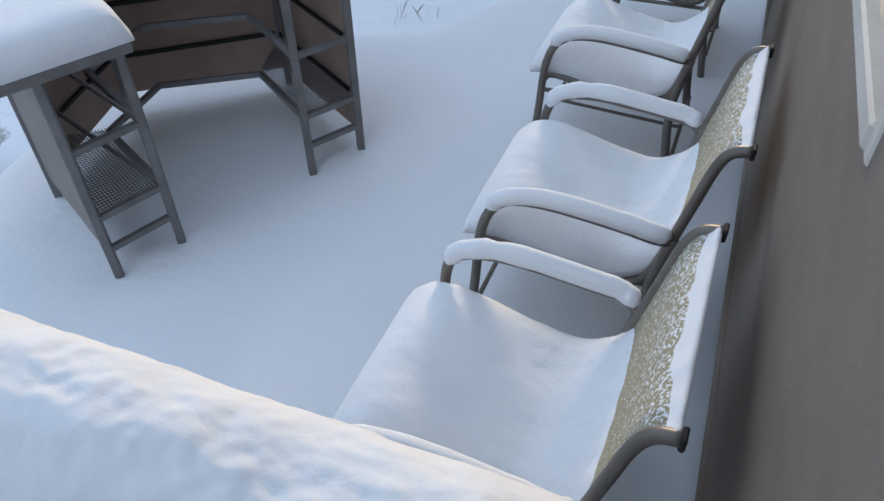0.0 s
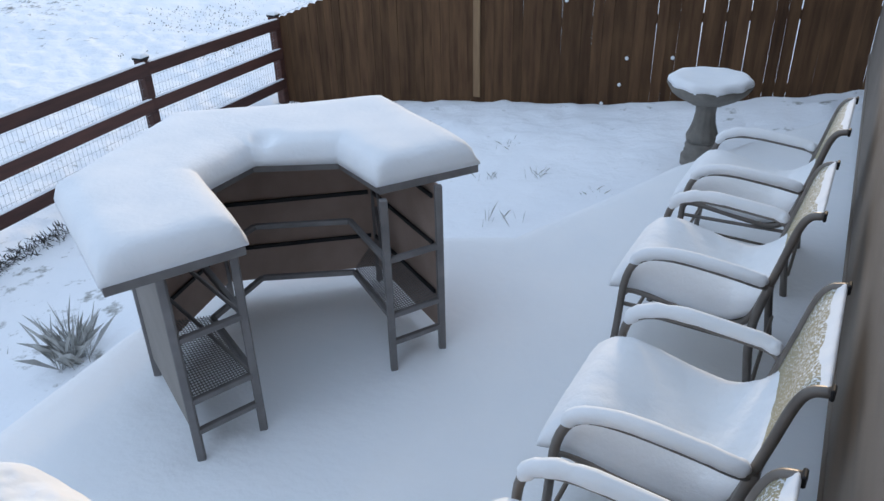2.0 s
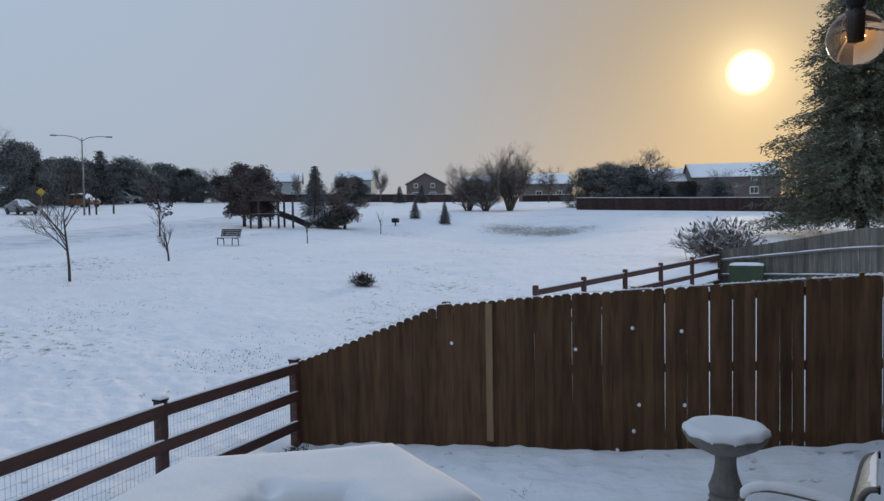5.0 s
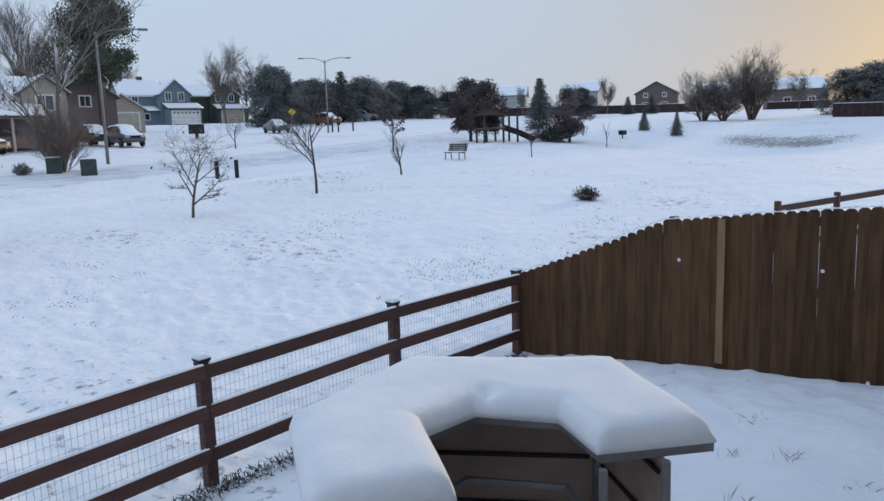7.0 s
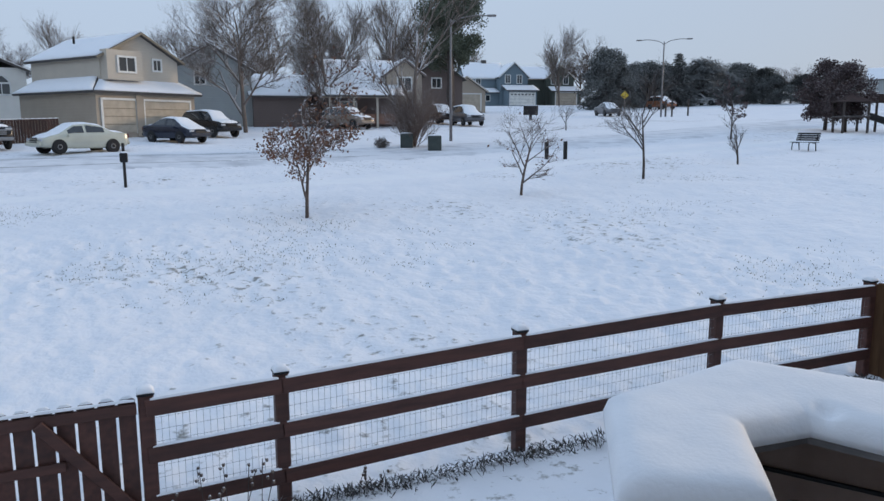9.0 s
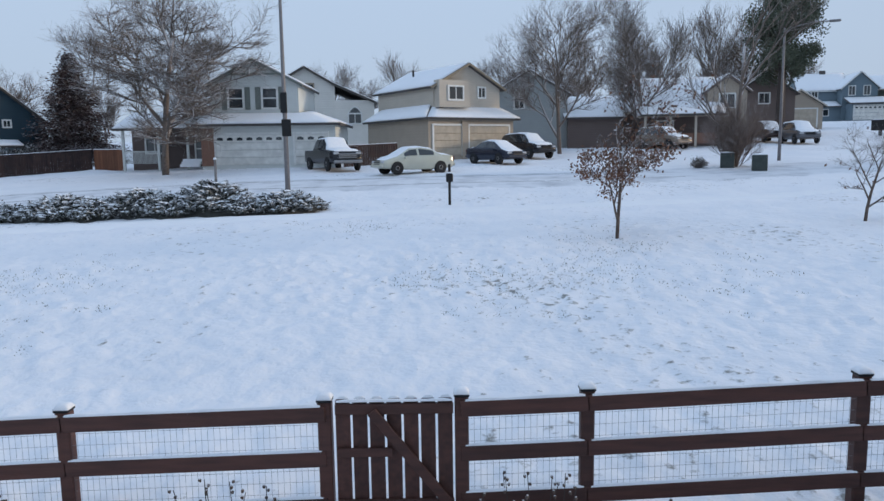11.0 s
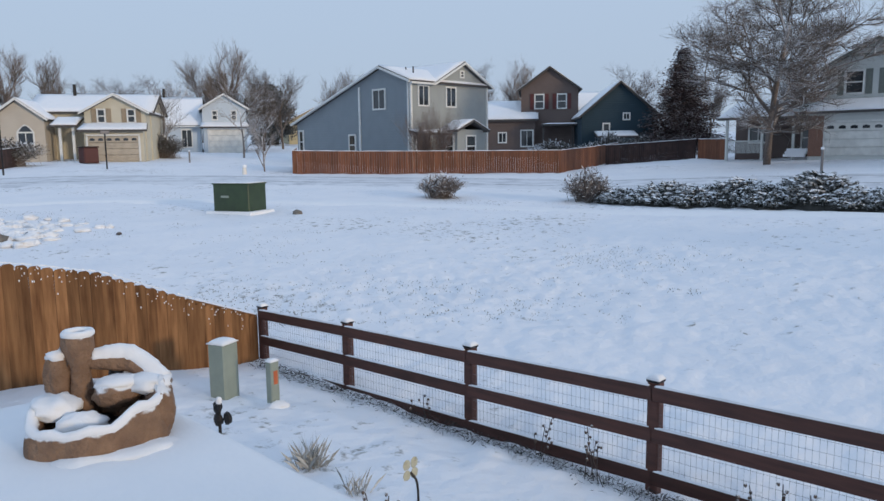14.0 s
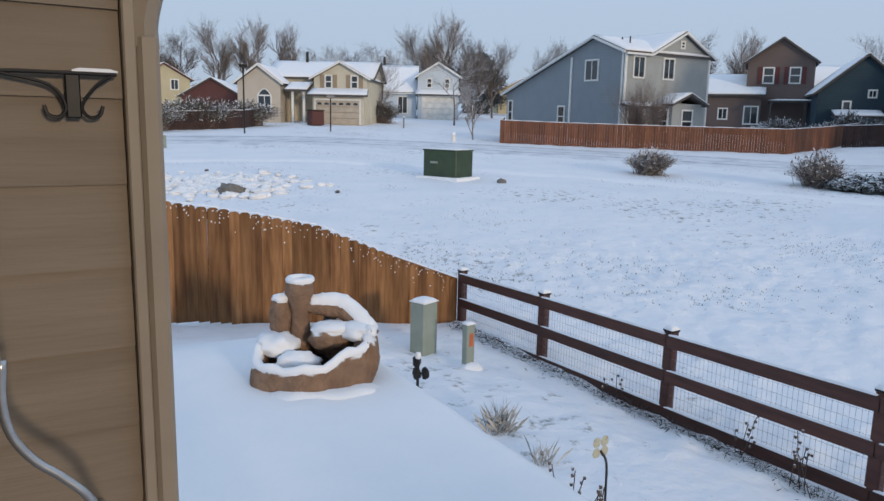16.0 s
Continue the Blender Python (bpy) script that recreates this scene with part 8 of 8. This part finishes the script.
snow_bar(b, (0.0, -0.75, 0.455), (0.0, 0.75, 0.455), 0.45, 0.06, 8)
part("snow", b, SNOW, bench)
play = thing("playground", "wooden playground tower with a slide", "playground", on(-35.0, 47.1, -30))
for x in (-1, 0.6):
    for y in (-1.4, 0.2, 1.4):
        b = Buf()
        tube(b, [(x, y, 0), (x, y, 2.3)], 0.09, 6)
        part("post", b, BARK_DARK, play)
b = Buf()
box(b, (-0.2, -0.6, 1.1), (1.8, 1.8, 0.12), 0.02)
part("deck", b, BARK_DARK, play)
b = Buf()
tube(b, [(0.4, 0.2, 1.2), (0.6, 1.6, 0.7), (0.7, 2.8, 0.15)], 0.28, 6, True, 0.4)
part("slide", b, DARK, play)
b = Buf()
b.add([(-1.3, -1.7, 2.1), (0.9, -1.7, 2.1), (0.9, 0.4, 2.1), (-1.3, 0.4, 2.1), (-0.2, -0.65, 2.7)], [(0, 1, 4), (1, 2, 4), (2, 3, 4), (3, 0, 4), (3, 2, 1, 0)])
part("roof", b, FENCE_DARK, play)
gr = thing("park_grill", "small dark park grill on a post", "grill", on(-30.4, 58.8))
b = Buf()
box(b, (0, 0, 0.45), (0.5, 0.6, 0.4), 0.04)
tube(b, [(0, 0, -0.1), (0, 0, 0.4)], 0.06, 6)
part("body", b, DARK, gr)


# ---- vehicles ----
def vehicle(name, label, m, kind, paint_mat, length=4.6, width=1.8, snow=0.10):
    """A parked vehicle under snow; local +x is its nose."""
    v = thing(name, label, "car", m)
    L, w = length / 2, width / 2
    forms = {
        "sedan": [(-L, .45, .72, .74), (-L + .12, .32, .96, .98), (-L + .85, .25, 1.0, 1.04), (-L + 1.45, .22, .97, 1.36), (-.15, .22, .95, 1.45), (.55, .22, .94, 1.40), (1.35, .24, .92, .96), (L - .5, .27, .84, .86), (L - .10, .34, .70, .72), (L, .42, .58, .60)],
        "suv": [(-L, .48, .95, 1.0), (-L + .10, .38, 1.05, 1.45), (-L + .45, .32, 1.05, 1.68), (-.2, .30, 1.05, 1.74), (.55, .30, 1.04, 1.66), (1.25, .32, 1.02, 1.08), (L - .4, .34, .97, 1.0), (L - .08, .42, .82, .84), (L, .5, .64, .66)],
        "pickup": [(-L, .55, 1.16, 1.18), (-L + .08, .45, 1.20, 1.22), (-.95, .40, 1.20, 1.22), (-.90, .40, 1.20, 1.80), (-.70, .40, 1.20, 1.90), (.55, .40, 1.19, 1.90), (1.25, .40, 1.18, 1.26), (L - .30, .40, 1.14, 1.18), (L - .06, .44, 1.06, 1.08), (L, .50, .78, .82)],
    }[kind]
    fx = [f[0] for f in forms]
    stations = sorted(set(fx) | {-L + length * k / 34 for k in range(35)})
    rows = [(x, *(float(np.interp(x, fx, [f[k] for f in forms])) for k in (1, 2, 3))) for x in stations]

    def half(x, zb, zr):
        """Half width at the belt and at the roof."""
        end = 1 - 0.16 * max(0.0, (abs(x) / L - 0.86) / 0.14) ** 2
        return w * end, w * end * (1 - 0.22 * min(1.0, max(0.0, zr - zb) / 0.4) - 0.05)

    secs = []
    for x, z0, zb, zr in rows:
        ww, wr = half(x, zb, zr)
        side = [(ww * .88, z0), (ww * .97, z0 + .10), (ww, z0 + .5 * (zb - z0)), (ww * .98, zb - .05), (ww * .95, zb), (wr, zr - .07 * min(1, (zr - zb) * 4)), (wr * .9, zr - .01), (wr * .5, zr + .02)]
        secs.append([(x, -y, z) for y, z in side] + [(x, y, z) for y, z in reversed(side)])
    n = len(secs[0])
    vs, fs = [p for sec in secs for p in sec], []
    for i in range(len(secs) - 1):
        for k in range(n):
            fs.append((i * n + k, (i + 1) * n + k, (i + 1) * n + (k + 1) % n, i * n + (k + 1) % n))
    fs += [tuple(range(n)), tuple(reversed(range((len(secs) - 1) * n, len(secs) * n)))]
    body = part("body", Buf().add(vs, fs), paint_mat, v, smooth=True)
    pillars = (-.05, .02) if kind != "suv" else (-.1, -.03)
    for sg, lo, hi in ((-1, 4, 5), (1, n - 5, n - 6)):
        b = Buf()
        for s0, s1, r0, r1 in zip(secs, secs[1:], rows, rows[1:]):
            if r0[3] > r0[2] + .25 and r1[3] > r1[2] + .25 and not pillars[0] < r0[0] < pillars[1]:
                q = [Vector(s0[lo]).lerp(Vector(s0[hi]), .14), Vector(s1[lo]).lerp(Vector(s1[hi]), .14), Vector(s1[lo]).lerp(Vector(s1[hi]), .95), Vector(s0[lo]).lerp(Vector(s0[hi]), .95)]
                b.add([p + Vector((0, sg * .012, 0.004)) for p in q], [(0, 1, 2, 3)])
        part("side_window", b, GLASS, body)
        b = Buf()
        box(b, (.95, sg * (w + .08), forms[0][2] + (.16 if kind == "sedan" else .14)), (.10, .18, .14), .03)
        part("mirror", b, paint_mat, body)
        b = Buf()
        box(b, (L - .07, sg * w * .70, forms[-2][3] - .07), (.10, .34, .15), .03)
        part("headlight", b, HEADLIGHT, body)
        b = Buf()
        box(b, (-L + .04, sg * w * .78, forms[1][2] - .14), (.08, .20, .22), .02)
        part("tail_light", b, TAIL, body)
    rad = {"sedan": .32, "suv": .36, "pickup": .38}[kind]
    for x in (-L + (.95 if kind != "pickup" else 1.25), L - (.85 if kind != "pickup" else .98)):
        for sg in (-1, 1):
            b = Buf()
            tube(b, [(x, sg * (w - .13), rad), (x, sg * (w + .012), rad)], rad + .05, 18)
            part("wheel_arch", b, TYRE, body)
            b = Buf()
            lathe(b, [(rad * .6, -.10), (rad * .95, -.10), (rad, -.06), (rad, .06), (rad * .95, .10), (rad * .6, .10)], 20)
            wheel = part("wheel", b, TYRE, v)
            wheel.location, wheel.rotation_euler = (x, sg * (w - .06), rad), (radians(90), 0, 0)
            b = Buf()
            lathe(b, [(rad * .62, -.085), (rad * .3, -.105), (rad * .3, .105), (rad * .62, .085)], 12)
            part("rim", b, RIM, wheel)
    b = Buf()
    for k in range(3):
        box(b, (L - .01, 0, forms[-1][3] + .14 - k * .10), (.05, w * (1.15 if kind == "pickup" else .85), .07), .015)
    part("grille", b, RIM if kind == "pickup" else DARK, body)
    for end, z in ((L, forms[-1][1] + .02), (-L, forms[0][1] + .02)):
        b = Buf()
        box(b, (end, 0, z), (.14, w * 1.78, .17), .05)
        part("bumper", b, RIM if kind == "pickup" else paint_mat, body)
    u0 = 0.03 if kind != "pickup" else (L - 1.0) / length

    def top(u, q):
        x = -L + length * (u0 + (.975 - u0) * u)
        zb, zr = (float(np.interp(x, fx, [f[k] for f in forms])) for k in (2, 3))
        wr = half(x, zb, zr)[1]
        e = abs(2 * q - 1)
        return Vector((x, (2 * q - 1) * wr * .97, zr - .06 * e ** 4 - .01))

    b = Buf()
    sheet(b, top, 44, 12, lambda u, q: (snow + .02 * nz(u * 7, q * 3, length)) * (.12 + .88 * math.sqrt(max(0, 1 - abs(2 * q - 1) ** 3))) * min(1.0, .25 + 9 * min(u, 1 - u)))
    part("snow", b, SNOW, v, "even layer of snow over bonnet, windscreen and roof", smooth=True)
    if kind == "pickup":
        b = Buf()
        sheet(b, lambda u, q: Vector((-L + .15 + (L - 1.15) * u, (2 * q - 1) * w * .80, 1.20)), 10, 8, lambda u, q: .06 * puff(u, q, 4))
        part("bed_snow", b, SNOW, v, "snow in the load bed", smooth=True)
    return v


TAIL = mat("tail_light_red", (0.16, 0.012, 0.012), 0.3, bump=0)
DKBLUE = paint("dark_blue_paint", (0.020, 0.026, 0.045))
GREENISH = paint("pale_green_paint", (0.58, 0.57, 0.47))
BLACKP = paint("black_paint", (0.016, 0.016, 0.020))
WHITEP = paint("white_paint_car", (0.55, 0.56, 0.57))
GREYP = paint("grey_paint", (0.12, 0.12, 0.13))
BROWNP = paint("brown_paint", (0.075, 0.050, 0.045))
TANP = paint("tan_paint", (0.26, 0.21, 0.17))
ORANGEP = paint("dull_orange_paint", (0.30, 0.12, 0.06))


def park(x, y, rz):
    return pose(x, y, g(x, y) + 0.02, 0, 0, rz)


vehicle("pickup_truck", "dark pickup truck with snow on cab and bonnet", park(-46.6, -6.5, 27), "pickup", BLACKP, 5.7, 2.0, 0.12)
vehicle("sedan", "pale green sedan under snow parked along the street", park(-42.2, -1.3, -62), "sedan", GREENISH, 4.5, 1.78)
vehicle("hatchback", "dark blue car with a snowy roof on the driveway", park(-48.6, 3.9, 36), "sedan", DKBLUE, 4.3, 1.78)
vehicle("suv", "black sport utility car with snow on top", park(-53.2, 6.5, 30), "suv", BLACKP, 4.6, 1.85)
vehicle("suv", "grey sport utility car under snow in a driveway", park(-60.6, 29.6, -4), "suv", GREYP, 4.5, 1.85, 0.13)
vehicle("van", "dull brown van beside the brown house", park(-65.0, 28.9, 0), "suv", BROWNP, 5.0, 1.95)
vehicle("suv", "snowy tan car under the bare street trees", park(-60.0, 18.3, 30), "suv", TANP, 4.6, 1.85)
vehicle("sedan", "dark car parked along the far street", park(-69.5, 51.6, -16), "sedan", GREYP, 4.4, 1.75)
vehicle("suv", "dull orange car at the far crossing", park(-82.0, 69.8, 0), "suv", ORANGEP, 4.4, 1.8)
vehicle("van", "long pale van under snow on the far street", park(-91.5, 85.0, 40), "suv", WHITEP, 6.0, 2.0, 0.14)
for x, y, h in ((-63.6, 54.8, 1.7), (-63.3, 55.4, 1.6), (-63.4, 57.7, 1.7)):
    t = thing("marker_post", "dark wooden post at the far side of the park", "post", on(x, y), "posts by the far street")
    b = Buf()
    box(b, (0, 0, h / 2), (0.14, 0.14, h + 0.2), 0.01)
    part("post", b, BARK_DARK, t)
t = thing("mailbox_cluster", "dark metal cluster mailbox on a pedestal by the street", "mailbox", on(-67.5, 40.4, -30))
b = Buf()
box(b, (0, 0, 0.3), (0.3, 0.3, 0.8), 0.02)
part("pedestal", b, DARK, t)
b = Buf()
box(b, (0, 0, 0.95), (0.6, 1.5, 0.95), 0.03)
part("box", b, DARK, t)
b = Buf()
sheet(b, lambda u, v: Vector((-0.3 + 0.6 * u, -0.75 + 1.5 * v, 1.42)), 6, 8, lambda u, v: 0.07 * puff(u, v, 3))
part("snow", b, SNOW, t, smooth=True)
